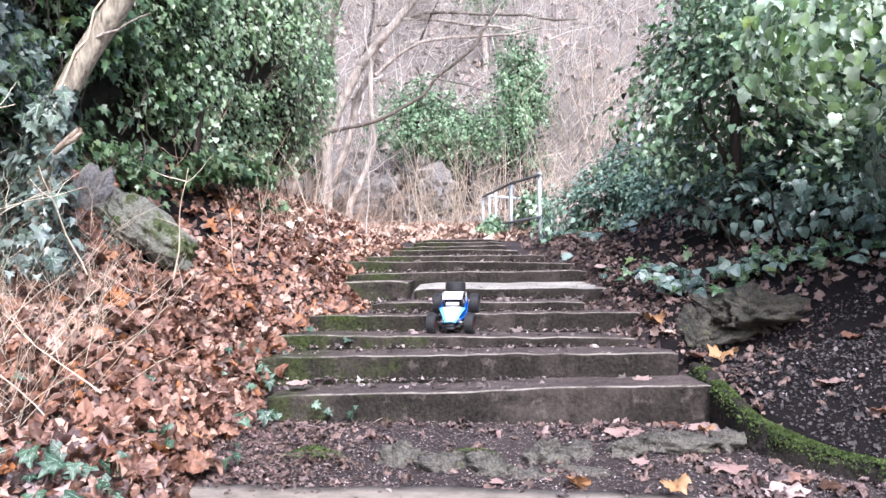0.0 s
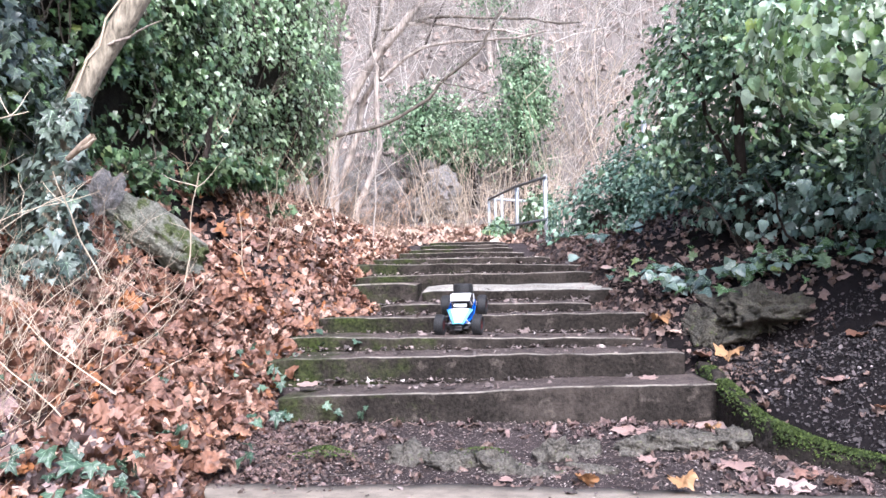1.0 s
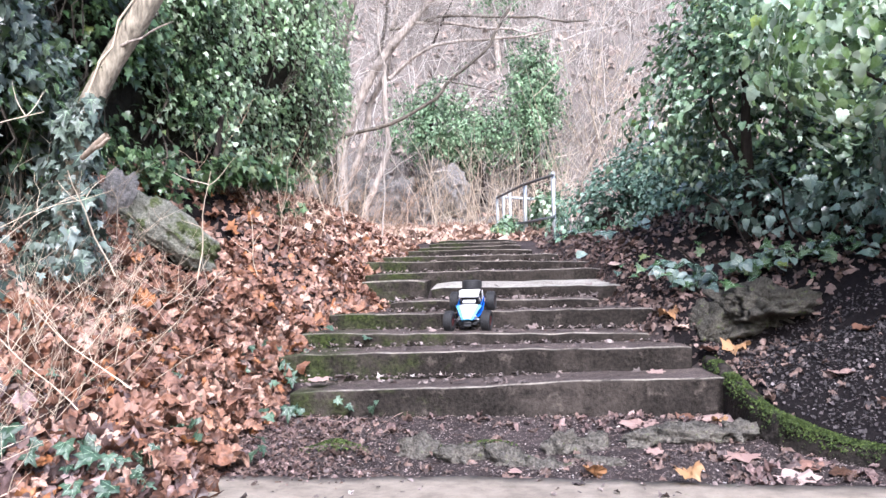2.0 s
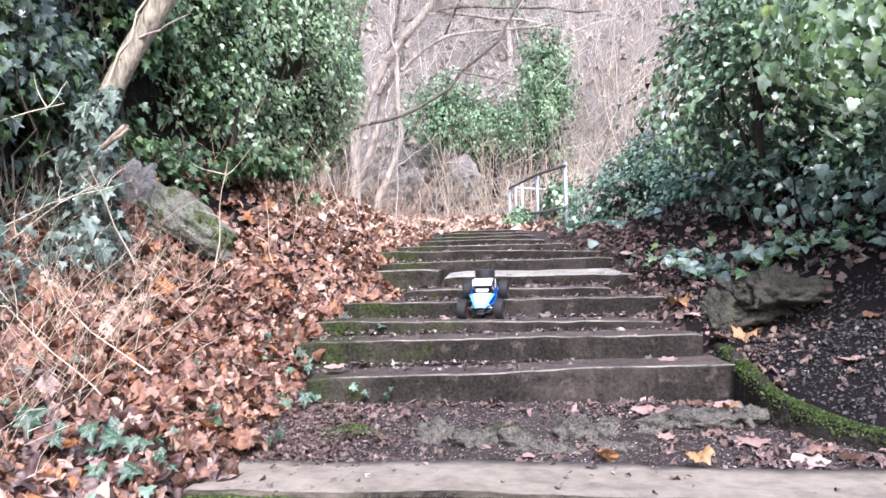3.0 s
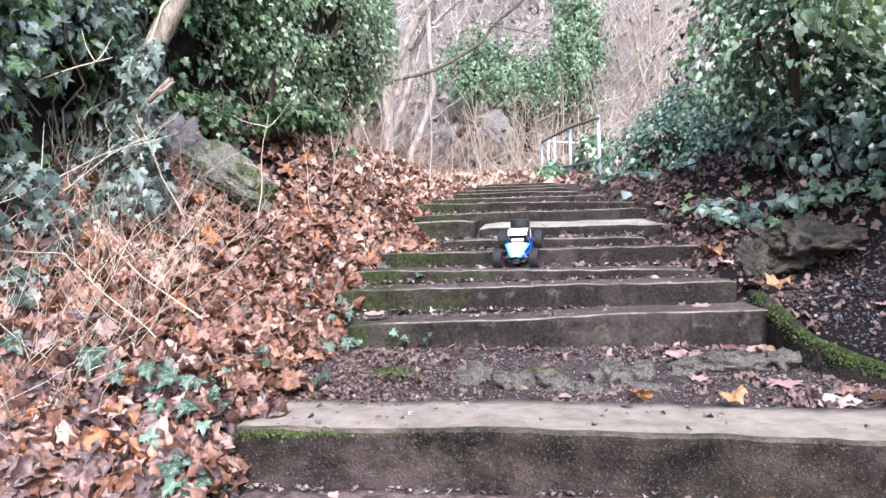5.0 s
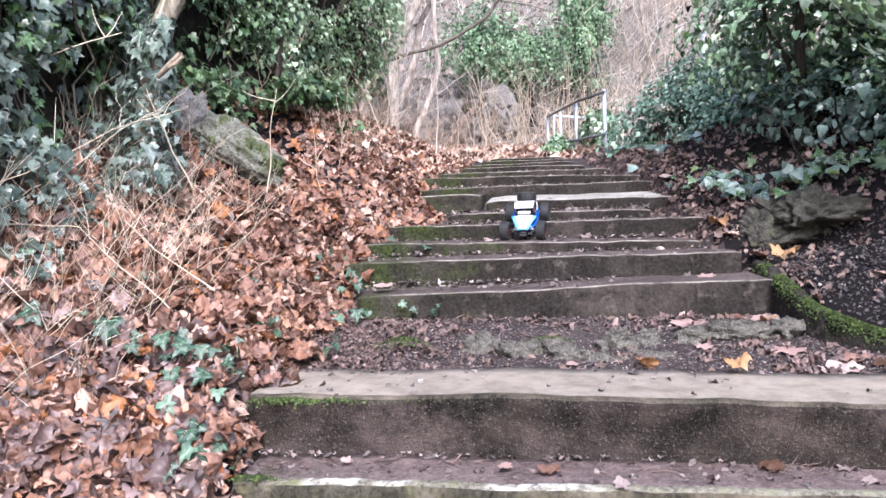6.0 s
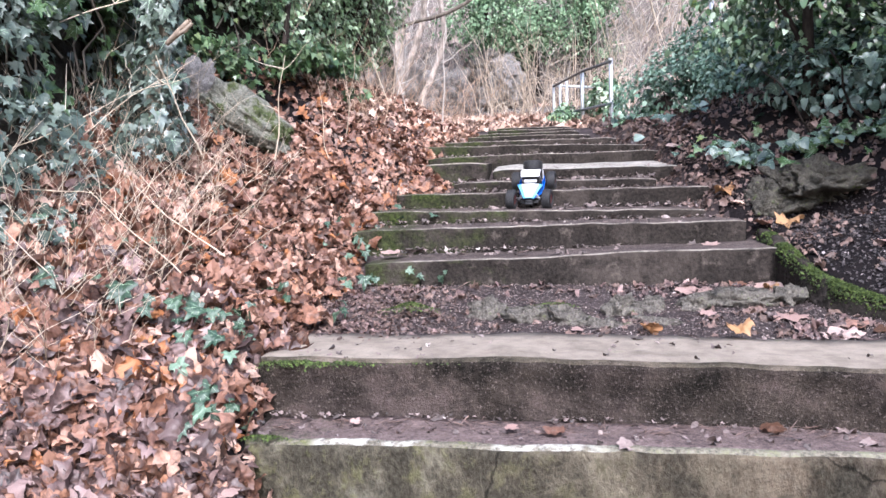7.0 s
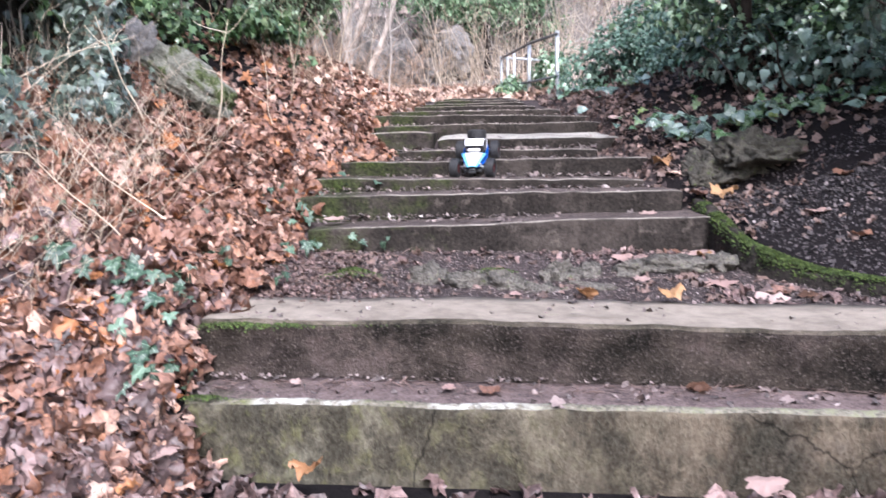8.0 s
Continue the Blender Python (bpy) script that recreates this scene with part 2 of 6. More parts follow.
def stained_dark_riser(name):
    """A damp concrete face: near black, part stain, part shade in the colour, with worn pale blotches, drips and moss
    towards the leaf bank.
    """
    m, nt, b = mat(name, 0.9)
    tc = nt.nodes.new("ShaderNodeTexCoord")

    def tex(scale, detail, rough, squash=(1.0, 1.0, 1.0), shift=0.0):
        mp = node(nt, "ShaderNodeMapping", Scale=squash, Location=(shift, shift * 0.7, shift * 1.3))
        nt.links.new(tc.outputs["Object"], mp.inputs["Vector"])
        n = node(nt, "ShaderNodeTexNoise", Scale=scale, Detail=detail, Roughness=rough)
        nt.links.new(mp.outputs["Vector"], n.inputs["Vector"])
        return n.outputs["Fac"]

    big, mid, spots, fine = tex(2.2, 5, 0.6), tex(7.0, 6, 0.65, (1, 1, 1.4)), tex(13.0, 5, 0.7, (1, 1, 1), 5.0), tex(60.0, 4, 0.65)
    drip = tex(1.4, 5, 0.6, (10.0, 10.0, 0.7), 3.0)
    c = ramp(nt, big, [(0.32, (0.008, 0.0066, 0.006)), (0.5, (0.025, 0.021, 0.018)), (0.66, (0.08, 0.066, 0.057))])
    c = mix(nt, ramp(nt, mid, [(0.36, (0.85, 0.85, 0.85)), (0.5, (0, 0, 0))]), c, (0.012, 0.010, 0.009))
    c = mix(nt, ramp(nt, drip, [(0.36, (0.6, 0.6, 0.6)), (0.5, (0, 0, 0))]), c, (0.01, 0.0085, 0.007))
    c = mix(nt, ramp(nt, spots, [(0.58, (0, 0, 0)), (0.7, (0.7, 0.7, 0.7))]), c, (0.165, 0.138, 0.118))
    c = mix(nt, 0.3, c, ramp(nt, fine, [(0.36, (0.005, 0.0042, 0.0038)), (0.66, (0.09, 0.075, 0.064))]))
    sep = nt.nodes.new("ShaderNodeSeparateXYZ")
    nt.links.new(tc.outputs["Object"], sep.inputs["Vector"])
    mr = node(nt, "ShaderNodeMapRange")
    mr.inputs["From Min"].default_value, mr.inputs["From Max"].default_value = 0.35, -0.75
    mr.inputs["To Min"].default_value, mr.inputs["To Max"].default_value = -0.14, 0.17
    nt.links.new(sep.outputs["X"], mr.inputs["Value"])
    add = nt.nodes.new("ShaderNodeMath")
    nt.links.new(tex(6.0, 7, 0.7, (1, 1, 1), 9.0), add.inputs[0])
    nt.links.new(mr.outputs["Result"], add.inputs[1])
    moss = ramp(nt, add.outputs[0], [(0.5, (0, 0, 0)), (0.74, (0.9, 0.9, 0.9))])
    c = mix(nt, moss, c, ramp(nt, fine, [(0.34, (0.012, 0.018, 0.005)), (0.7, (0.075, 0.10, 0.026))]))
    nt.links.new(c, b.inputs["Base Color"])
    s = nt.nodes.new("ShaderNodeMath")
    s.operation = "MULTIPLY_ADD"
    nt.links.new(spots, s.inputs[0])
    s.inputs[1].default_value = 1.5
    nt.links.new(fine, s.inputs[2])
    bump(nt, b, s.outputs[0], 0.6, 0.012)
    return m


# upright faces are coloured far darker than the treads, shade included
M_RISER = stained_dark_riser("stained_shaded_riser")
M_RISER_PALE = cracked_front("stained_concrete_front")
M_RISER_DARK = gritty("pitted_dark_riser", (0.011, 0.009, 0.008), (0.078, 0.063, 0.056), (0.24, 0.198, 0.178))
M_GRIT_EDGE = gritty("worn_gritty_edge", (0.055, 0.046, 0.036), (0.21, 0.178, 0.142), (0.32, 0.275, 0.225))
M_PAINT_EDGE = worn_paint("worn_white_paint")
# black humus, coloured darker still for the shade under the right bush
M_SOIL = earth("shade_dark_soil", [(0.3, (0.004, 0.0032, 0.0034)), (0.7, (0.021, 0.0165, 0.0175))])
M_TROD = earth("trodden_soil", [(0.3, (0.016, 0.0125, 0.0125)), (0.7, (0.115, 0.09, 0.087))], 12.0)
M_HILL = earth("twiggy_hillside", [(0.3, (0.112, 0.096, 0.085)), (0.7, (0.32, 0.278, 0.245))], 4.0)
DRY = [(0.0, (0.025, 0.013, 0.011)), (0.12, (0.10, 0.045, 0.03)), (0.22, (0.22, 0.122, 0.098)), (0.36, (0.23, 0.105, 0.062)), (0.5, (0.36, 0.20, 0.145)), (0.6, (0.27, 0.165, 0.145)), (0.7, (0.43, 0.24, 0.16)), (0.79, (0.55, 0.365, 0.29)), (0.92, (0.70, 0.51, 0.42)), (0.97, (0.42, 0.165, 0.06)), (1.0, (0.50, 0.23, 0.09))]
MAUVE = [(0.0, (0.018, 0.012, 0.012)), (0.35, (0.09, 0.056, 0.052)), (0.7, (0.20, 0.13, 0.118)), (1.0, (0.42, 0.295, 0.27))]
M_LITTER_MAUVE = leafy("dark_mauve_leaves", MAUVE, 0.5, 0.3, 0.05, mottle=0.7)
# paler copy of the litter: sunlight on the far leaves is in the colour
M_LITTER_SUNLIT = leafy("sunlit_peach_leaves", [(0.0, (0.10, 0.055, 0.04)), (0.3, (0.36, 0.215, 0.15)), (0.65, (0.56, 0.38, 0.28)), (1.0, (0.80, 0.62, 0.50))], 0.6, 0.2, 0.1)
M_LITTER = leafy("dry_leaves", DRY, 0.6, 0.22, 0.1, mottle=0.8)
M_LEAF_DRY = leafy("dry_leaf", DRY, 0.55, 0.22, 0.1, single=True)
M_LEAF_ORANGE = leafy("orange_leaf", [(0.0, (0.36, 0.17, 0.07)), (1.0, (0.46, 0.27, 0.13))], 0.5, 0.25, 0.15, single=True)
M_LEAF_PINK = leafy("pale_pinkish_leaf", [(0.0, (0.34, 0.215, 0.185)), (1.0, (0.58, 0.43, 0.38))], 0.55, 0.25, 0.1, single=True)
M_CRUMB = leafy("leaf_crumbs", [(0.0, (0.02, 0.014, 0.013)), (0.45, (0.09, 0.062, 0.056)), (0.8, (0.24, 0.175, 0.16)), (0.94, (0.36, 0.285, 0.26)), (1.0, (0.6, 0.53, 0.49))], 0.8, 0.2, 0)
# darkest of the brown litter colours
M_LITTER_DARK = leafy("dark_brown_leaves", [(0.0, (0.03, 0.02, 0.016)), (0.5, (0.11, 0.066, 0.05)), (0.9, (0.22, 0.14, 0.115)), (1.0, (0.34, 0.23, 0.19))], 0.6, 0.35, 0.05)
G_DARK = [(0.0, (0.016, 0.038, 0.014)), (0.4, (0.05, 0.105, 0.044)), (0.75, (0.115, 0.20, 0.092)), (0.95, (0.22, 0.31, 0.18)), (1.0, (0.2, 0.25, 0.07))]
G_LITTER = [(0.0, (0.018, 0.04, 0.022)), (0.5, (0.04, 0.082, 0.048)), (0.85, (0.085, 0.145, 0.09)), (1.0, (0.2, 0.3, 0.21))]
G_GREY = [(0.0, (0.02, 0.034, 0.022)), (0.5, (0.07, 0.10, 0.074)), (0.85, (0.16, 0.205, 0.165)), (1.0, (0.34, 0.40, 0.36))]
# crown of the wall ivy: sky gloss and open light put into the colour
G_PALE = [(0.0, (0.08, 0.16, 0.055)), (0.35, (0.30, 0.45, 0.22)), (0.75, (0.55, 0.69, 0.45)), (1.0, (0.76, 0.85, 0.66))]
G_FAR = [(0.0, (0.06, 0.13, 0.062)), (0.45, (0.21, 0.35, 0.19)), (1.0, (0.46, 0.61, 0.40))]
# darker copy of the crumbs, carrying the shade on the right-hand soil
M_CRUMB_DARK = leafy("shaded_leaf_crumbs", [(0.0, (0.008, 0.0065, 0.007)), (0.55, (0.03, 0.024, 0.025)), (0.85, (0.06, 0.047, 0.048)), (0.97, (0.11, 0.086, 0.086)), (1.0, (0.32, 0.275, 0.27))], 0.85, 0.2, 0)
# upper bush: paler than the leaf itself, sky light is in these colours
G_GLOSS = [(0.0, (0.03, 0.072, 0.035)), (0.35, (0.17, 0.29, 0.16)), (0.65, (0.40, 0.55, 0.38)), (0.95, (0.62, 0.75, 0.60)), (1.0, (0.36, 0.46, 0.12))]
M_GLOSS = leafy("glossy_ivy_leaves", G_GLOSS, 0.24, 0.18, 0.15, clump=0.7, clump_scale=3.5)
# bright sky reflected by the broad leaves is put into their colour
M_BROAD = leafy("sky_bright_broad_leaves", [(0.0, (0.04, 0.09, 0.025)), (0.25, (0.20, 0.34, 0.09)), (0.45, (0.38, 0.54, 0.22)), (0.7, (0.56, 0.70, 0.48)), (1.0, (0.72, 0.82, 0.68))], 0.2, 0.15, 0.3, spec=0.9, clump=0.7, clump_scale=6.0)
# lower ivy: shade under the bush and bluish sky sheen put into the colour
M_IVY_BLUE = leafy("shade_blue_glossy_leaves", [(0.0, (0.016, 0.032, 0.022)), (0.4, (0.055, 0.10, 0.07)), (0.75, (0.16, 0.24, 0.19)), (1.0, (0.42, 0.52, 0.47))], 0.22, 0.18, 0.08, spec=0.8)
M_GLOSS_ONE = leafy("glossy_ivy_leaf", G_GLOSS, 0.24, 0.18, 0.15, single=True)
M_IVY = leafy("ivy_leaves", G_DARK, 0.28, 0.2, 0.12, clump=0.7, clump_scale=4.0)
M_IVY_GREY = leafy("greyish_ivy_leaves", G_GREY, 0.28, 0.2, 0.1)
M_IVY_PALE = leafy("sky_lit_ivy_leaves", G_PALE, 0.3, 0.12, 0.3, spec=0.9, clump=0.3, clump_scale=4.0)
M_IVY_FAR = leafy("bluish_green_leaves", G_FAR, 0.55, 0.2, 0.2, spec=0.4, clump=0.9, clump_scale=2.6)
M_IVY_LITTER = leafy("creeping_ivy_leaf", G_LITTER, 0.3, 0.2, 0.1, single=True)
M_IVY_ONE = leafy("ivy_leaf", G_DARK, 0.26, 0.2, 0.12, single=True)
M_IVY_GREY_ONE = leafy("greyish_ivy_leaf", G_GREY, 0.28, 0.2, 0.1, single=True)
M_VEIN = plain("pale_leaf_vein", (0.28, 0.38, 0.26), 0.5)
M_BARK = barky("grey_brown_bark", (0.035, 0.03, 0.025), (0.25, 0.215, 0.175))
M_BARK_PALE = barky("pale_bark", (0.09, 0.074, 0.063), (0.68, 0.59, 0.51))
M_BARK_DARK = barky("dark_bark", (0.012, 0.0095, 0.008), (0.07, 0.054, 0.046))
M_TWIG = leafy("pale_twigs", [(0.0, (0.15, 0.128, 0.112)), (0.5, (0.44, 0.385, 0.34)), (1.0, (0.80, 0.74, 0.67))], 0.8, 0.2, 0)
M_PEACH = leafy("peach_straw", [(0.0, (0.26, 0.16, 0.10)), (0.5, (0.52, 0.36, 0.25)), (1.0, (0.76, 0.58, 0.44))], 0.8, 0.2, 0)
M_STRAW = leafy("straw_stems", [(0.0, (0.32, 0.245, 0.175)), (0.5, (0.60, 0.485, 0.355)), (1.0, (0.82, 0.71, 0.57))], 0.8, 0.2, 0)


def rocky(name, dark, light, moss=0.3):
    """Rough stone: pitted, cracked, with patches of moss."""
    m, nt, b = mat(name, 0.92)
    big, mid, fine = noise_tex(nt, 6.0, 6, 0.65), noise_tex(nt, 22.0, 8, 0.7), noise_tex(nt, 90.0, 6, 0.7)
    tc = nt.nodes.new("ShaderNodeTexCoord")
    vo = node(nt, "ShaderNodeTexVoronoi", Scale=5.0)
    vo.feature = "DISTANCE_TO_EDGE"
    nt.links.new(tc.outputs["Object"], vo.inputs["Vector"])
    c = ramp(nt, mid, [(0.32, dark), (0.7, light)])
    c = mix(nt, 0.5, c, ramp(nt, big, [(0.35, tuple(v * 0.5 for v in dark)), (0.68, light)]))
    c = mix(nt, 0.35, c, ramp(nt, fine, [(0.35, tuple(v * 0.4 for v in dark)), (0.65, light)]))
    c = mix(nt, 0.35, c, ramp(nt, vo.outputs["Distance"], [(0.0, (0.3, 0.3, 0.3)), (0.03, (1, 1, 1))]), "MULTIPLY")
    mossf = ramp(nt, mid if moss < 0.5 else big, [(0.66 - moss * 0.3, (0, 0, 0)), (0.74 - moss * 0.3, (0.9, 0.9, 0.9))])
    c = mix(nt, mossf, c, ramp(nt, fine, [(0.3, (0.03, 0.045, 0.012)), (0.7, (0.2, 0.25, 0.08))]))
    nt.links.new(c, b.inputs["Base Color"])
    h = nt.nodes.new("ShaderNodeMath")
    h.operation = "MULTIPLY_ADD"
    nt.links.new(mid, h.inputs[0])
    h.inputs[1].default_value = 1.6
    nt.links.new(fine, h.inputs[2])
    bump(nt, b, h.outputs[0], 1.0, 0.03)
    return m


M_ROCK = rocky("weathered_rock", (0.08, 0.075, 0.068), (0.42, 0.39, 0.35), 0.1)
# near black, so that gaps in the ivy read as shade
M_WALL = rocky("shade_dark_rock", (0.012, 0.011, 0.009), (0.10, 0.09, 0.075), 0.15)
M_ROCK_PALE = rocky("pale_bare_rock", (0.22, 0.205, 0.195), (0.66, 0.62, 0.59), 0.05)
M_ROCK_DARK = rocky("dark_eroded_rock", (0.012, 0.011, 0.009), (0.25, 0.23, 0.19), 0.26)
M_ROCK_MOSSY = rocky("mossy_rock", (0.15, 0.155, 0.115), (0.62, 0.61, 0.52), 0.55)
M_STONE = rocky("mossy_step_stone", (0.03, 0.027, 0.023), (0.46, 0.42, 0.36), 0.24)
M_CLIFF = rocky("pale_cliff", (0.025, 0.022, 0.02), (0.62, 0.57, 0.53), 0.0)
M_GALV = plain("galvanised_steel", (0.5, 0.52, 0.53), 0.45, 0.6)
M_WHITE = plain("white_painted_steel", (0.46, 0.48, 0.49), 0.5)
M_TYRE = plain("black_rubber", (0.022, 0.022, 0.024), 0.7, 0, 0.3, 90)
M_BLUE = plain("blue_gloss_shell", (0.012, 0.13, 0.62), 0.22, 0, 0.1)
M_CYAN = plain("pale_blue_shell", (0.22, 0.62, 0.85), 0.22, 0, 0.1)
M_SHELL_WHITE = plain("white_gloss_shell", (0.8, 0.8, 0.8), 0.25, 0, 0.05)
M_BLACK = plain("black_plastic", (0.02, 0.02, 0.022), 0.45, 0, 0.2)
M_METAL = plain("brushed_aluminium", (0.55, 0.56, 0.58), 0.35, 0.9)
M_RED = plain("red_plastic", (0.5, 0.03, 0.03), 0.4, 0, 0.1)

# ---- mesh helpers ----


def mesh_from(name, verts, faces, material, smooth=True):
    """A mesh from arrays; faces is one array (all of one size) or a list."""
    me = bpy.data.meshes.new(name)
    verts = np.asarray(verts, dtype=np.float32)
    if isinstance(faces, np.ndarray):
        n, k = faces.shape
        me.vertices.add(len(verts))
        me.vertices.foreach_set("co", verts.ravel())
        me.loops.add(n * k)
        me.loops.foreach_set("vertex_index", faces.astype(np.int32).ravel())
        me.polygons.add(n)
        me.polygons.foreach_set("loop_start", np.arange(0, n * k, k, dtype=np.int32))
        me.polygons.foreach_set("use_smooth", np.full(n, smooth))
        me.update(calc_edges=True)
        me.validate()
    else:
        me.from_pydata([tuple(v) for v in verts.tolist()], [], faces)
        me.polygons.foreach_set("use_smooth", np.full(len(me.polygons), smooth))
        me.update()
    me.materials.append(material)
    return me


def part(name, data, material=None, parent=None, label="", smooth=True):
    """Links a bmesh or a mesh as one object, under parent where one is given."""
    if isinstance(data, bmesh.types.BMesh):
        me = bpy.data.meshes.new(name)
        data.normal_update()
        data.to_mesh(me)
        data.free()
        me.polygons.foreach_set("use_smooth", np.full(len(me.polygons), smooth))
        me.materials.append(material)
    else:
        me = data
    ob = new(name, me)
    if parent:
        ob.parent = parent
    if label:
        ob["label"] = label
    return ob


def empty(name, m=None):
    ob = new(name)
    ob.empty_display_size = 0.1
    if m:
        ob.matrix_world = m
    return ob


def tube(points, radii, sides=6):
    """Vertices and quads of a tapering tube along points."""
    pts = [Vector(p) for p in points]
    vs, fs = [], []
    for i, p in enumerate(pts):
        d = (pts[min(i + 1, len(pts) - 1)] - pts[max(i - 1, 0)]).normalized()
        u = d.cross(Vector((0.31, 0.94, 0.12))).normalized()
        w = d.cross(u)
        for k in range(sides):
            a = 2 * math.pi * k / sides
            vs.append(p + (u * math.cos(a) + w * math.sin(a)) * radii[i])
        if i:
            for k in range(sides):
                a, b = (i - 1) * sides + k, (i - 1) * sides + (k + 1) % sides
                fs.append((a, b, b + sides, a + sides))
    return vs, fs


def join(pieces):
    vs, fs = [], []
    for v, f in pieces:
        o = len(vs)
        vs += v
        fs += [tuple(i + o for i in q) for q in f]
    return vs, fs


def wander(a, b, n, sway, seed, droop=0.0):
    """A bent line from a to b."""
    a, b = Vector(a), Vector(b)
    L = (b - a).length
    out = []
    for i in range(n + 1):
        t = i / n
        o = noise.noise_vector(Vector((t * 2.3 + seed * 7.1, seed * 3.3, 0.5))) * sway * L * math.sin(math.pi * min(1, t * 1.0 + 0.02)) ** 0.5
        out.append(a.lerp(b, t) + o + Vector((0, 0, -droop * L * t * t)))
    return out


def box(bm, x0, x1, y0, y1, z0, z1, bev=0.0, seg=2):
    m = Matrix.LocRotScale(((x0 + x1) / 2, (y0 + y1) / 2, (z0 + z1) / 2), None, (x1 - x0, y1 - y0, z1 - z0))
    r = bmesh.ops.create_cube(bm, size=1, matrix=m)
    if bev:
        es = {e for v in r["verts"] for e in v.link_edges}
        bmesh.ops.bevel(bm, geom=list(es), offset=bev, segments=seg, affect="EDGES", profile=0.5)
    return bm


# leaf outlines, about one unit long, stalk at the origin, tip towards +y
IVY = [(0, 0), (0.22, -0.12), (0.5, 0.12), (0.3, 0.3), (0.42, 0.6), (0.17, 0.55), (0, 1.0)]
OVAL = [(0, 0), (0.2, 0.06), (0.36, 0.3), (0.33, 0.55), (0.17, 0.82), (0, 1.0)]
HEART = [(0, 0.05), (0.18, -0.05), (0.4, 0.06), (0.5, 0.27), (0.36, 0.42), (0.27, 0.7), (0, 0.98)]
MAPLE = [(0, 0), (0.3, -0.1), (0.36, 0.08), (0.6, 0.22), (0.48, 0.36), (0.48, 0.68), (0.25, 0.68), (0, 1.0)]
LONG = [(0, 0), (0.13, 0.15), (0.2, 0.4), (0.14, 0.75), (0, 1.0)]


def leaf_shape(half, fold=0.15, curl=0.2, wave=0.0, seed=0):
    """A fan of triangles round the midrib's middle; returns vertices and faces."""
    rng = random.Random(seed)
    outline = half + [(-x, y) for x, y in reversed(half[1:-1])]
    pts = [(0, 0.42)] + outline
    vs = []
    for i, (x, y) in enumerate(pts):
        z = fold * abs(x) - curl * (y - 0.4) ** 2 + (rng.uniform(-wave, wave) if i else 0)
        vs.append((x * rng.uniform(0.9, 1.1), y - 0.4, z))
    n = len(outline)
    return np.array(vs), np.array([(0, 1 + k, 1 + (k + 1) % n) for k in range(n)])


def leaf_cloud(name, shapes, pos, nrm, size, material, seed, tip=(0, 0, -1), tip_mix=0.7, tilt=0.5):
    """Many leaves in one mesh: each lies across nrm, its tip turned towards tip."""
    rng = np.random.default_rng(seed)
    pos, nrm = np.asarray(pos, float), np.asarray(nrm, float)
    n = len(pos)
    size = np.broadcast_to(size, n)
    z = nrm + rng.normal(0, tilt, (n, 3))
    z /= np.linalg.norm(z, axis=1)[:, None]
    y = np.asarray(tip, float) * tip_mix + rng.normal(0, 1, (n, 3)) * (1 - tip_mix)
    y -= z * (y * z).sum(1)[:, None]
    y /= np.linalg.norm(y, axis=1)[:, None] + 1e-9
    x = np.cross(y, z) * rng.uniform(0.6, 1.08, (n, 1))
    which = rng.integers(0, len(shapes), n)
    vs, fs, off = [], [], 0
    for k, (v, f) in enumerate(shapes):
        idx = np.nonzero(which == k)[0]
        if not len(idx):
            continue
        s = size[idx][:, None, None]
        w = pos[idx][:, None] + s * (v[None, :, 0:1] * x[idx][:, None] + v[None, :, 1:2] * y[idx][:, None] + v[None, :, 2:3] * z[idx][:, None])
        vs.append(w.reshape(-1, 3))
        fs.append((f[None] + (np.arange(len(idx)) * len(v))[:, None, None]).reshape(-1, 3) + off)
        off += len(idx) * len(v)
    return mesh_from(name, np.concatenate(vs), np.concatenate(fs), material)


def crumpled(half, fold, curl, wave, seed):
    """A dry leaf in two rings: folded, curled and crumpled, with a ragged outline."""
    rng = random.Random(seed)
    out = [(x * rng.uniform(0.8, 1.15), y + rng.uniform(-0.03, 0.03)) for x, y in half]
    outline = out + [(-x * rng.uniform(0.65, 1.15), y + rng.uniform(-0.06, 0.06)) for x, y in reversed(half[1:-1])]
    n = len(outline)

    def up(x, y):
        v = Vector((x * 2.6, y * 2.6, seed * 3.7))
        return 1.15 * fold * abs(x) - 1.2 * curl * (y - 0.4) ** 2 + 1.3 * wave * noise.noise(v) + wave * 1.1 * abs(noise.noise(v * 2.3))

    vs = [(0, 0, up(0, 0.42))]
    for u in (0.5, 1.0):
        for x, y in outline:
            a, b = x * u, 0.42 + (y - 0.42) * u
            z = up(a, b)
            vs.append((a - 0.25 * fold * a * abs(a), b - 0.42, z))
    fs = [(0, 1 + k, 1 + (k + 1) % n) for k in range(n)]
    for k in range(n):
        a, b = 1 + k, 1 + (k + 1) % n
        fs += [(a, a + n, b + n), (a, b + n, b)]
    return np.array(vs), np.array(fs)


IVY_SHAPES = [leaf_shape(IVY, 0.2, 0.35, 0.04, s) for s in range(4)]
HEART_SHAPES = [leaf_shape(HEART, 0.15, 0.4, 0.03, s) for s in range(3)]
OVAL_SHAPES = [leaf_shape(OVAL, 0.25, 0.3, 0.02, s) for s in range(3)]
LOBED = [(0, 0), (0.13, -0.06), (0.3, -0.12), (0.32, 0.02), (0.44, 0.07), (0.6, 0.16), (0.46, 0.3), (0.55, 0.58), (0.38, 0.54), (0.3, 0.56), (0.25, 0.76), (0.13, 0.78), (0, 1.02)]
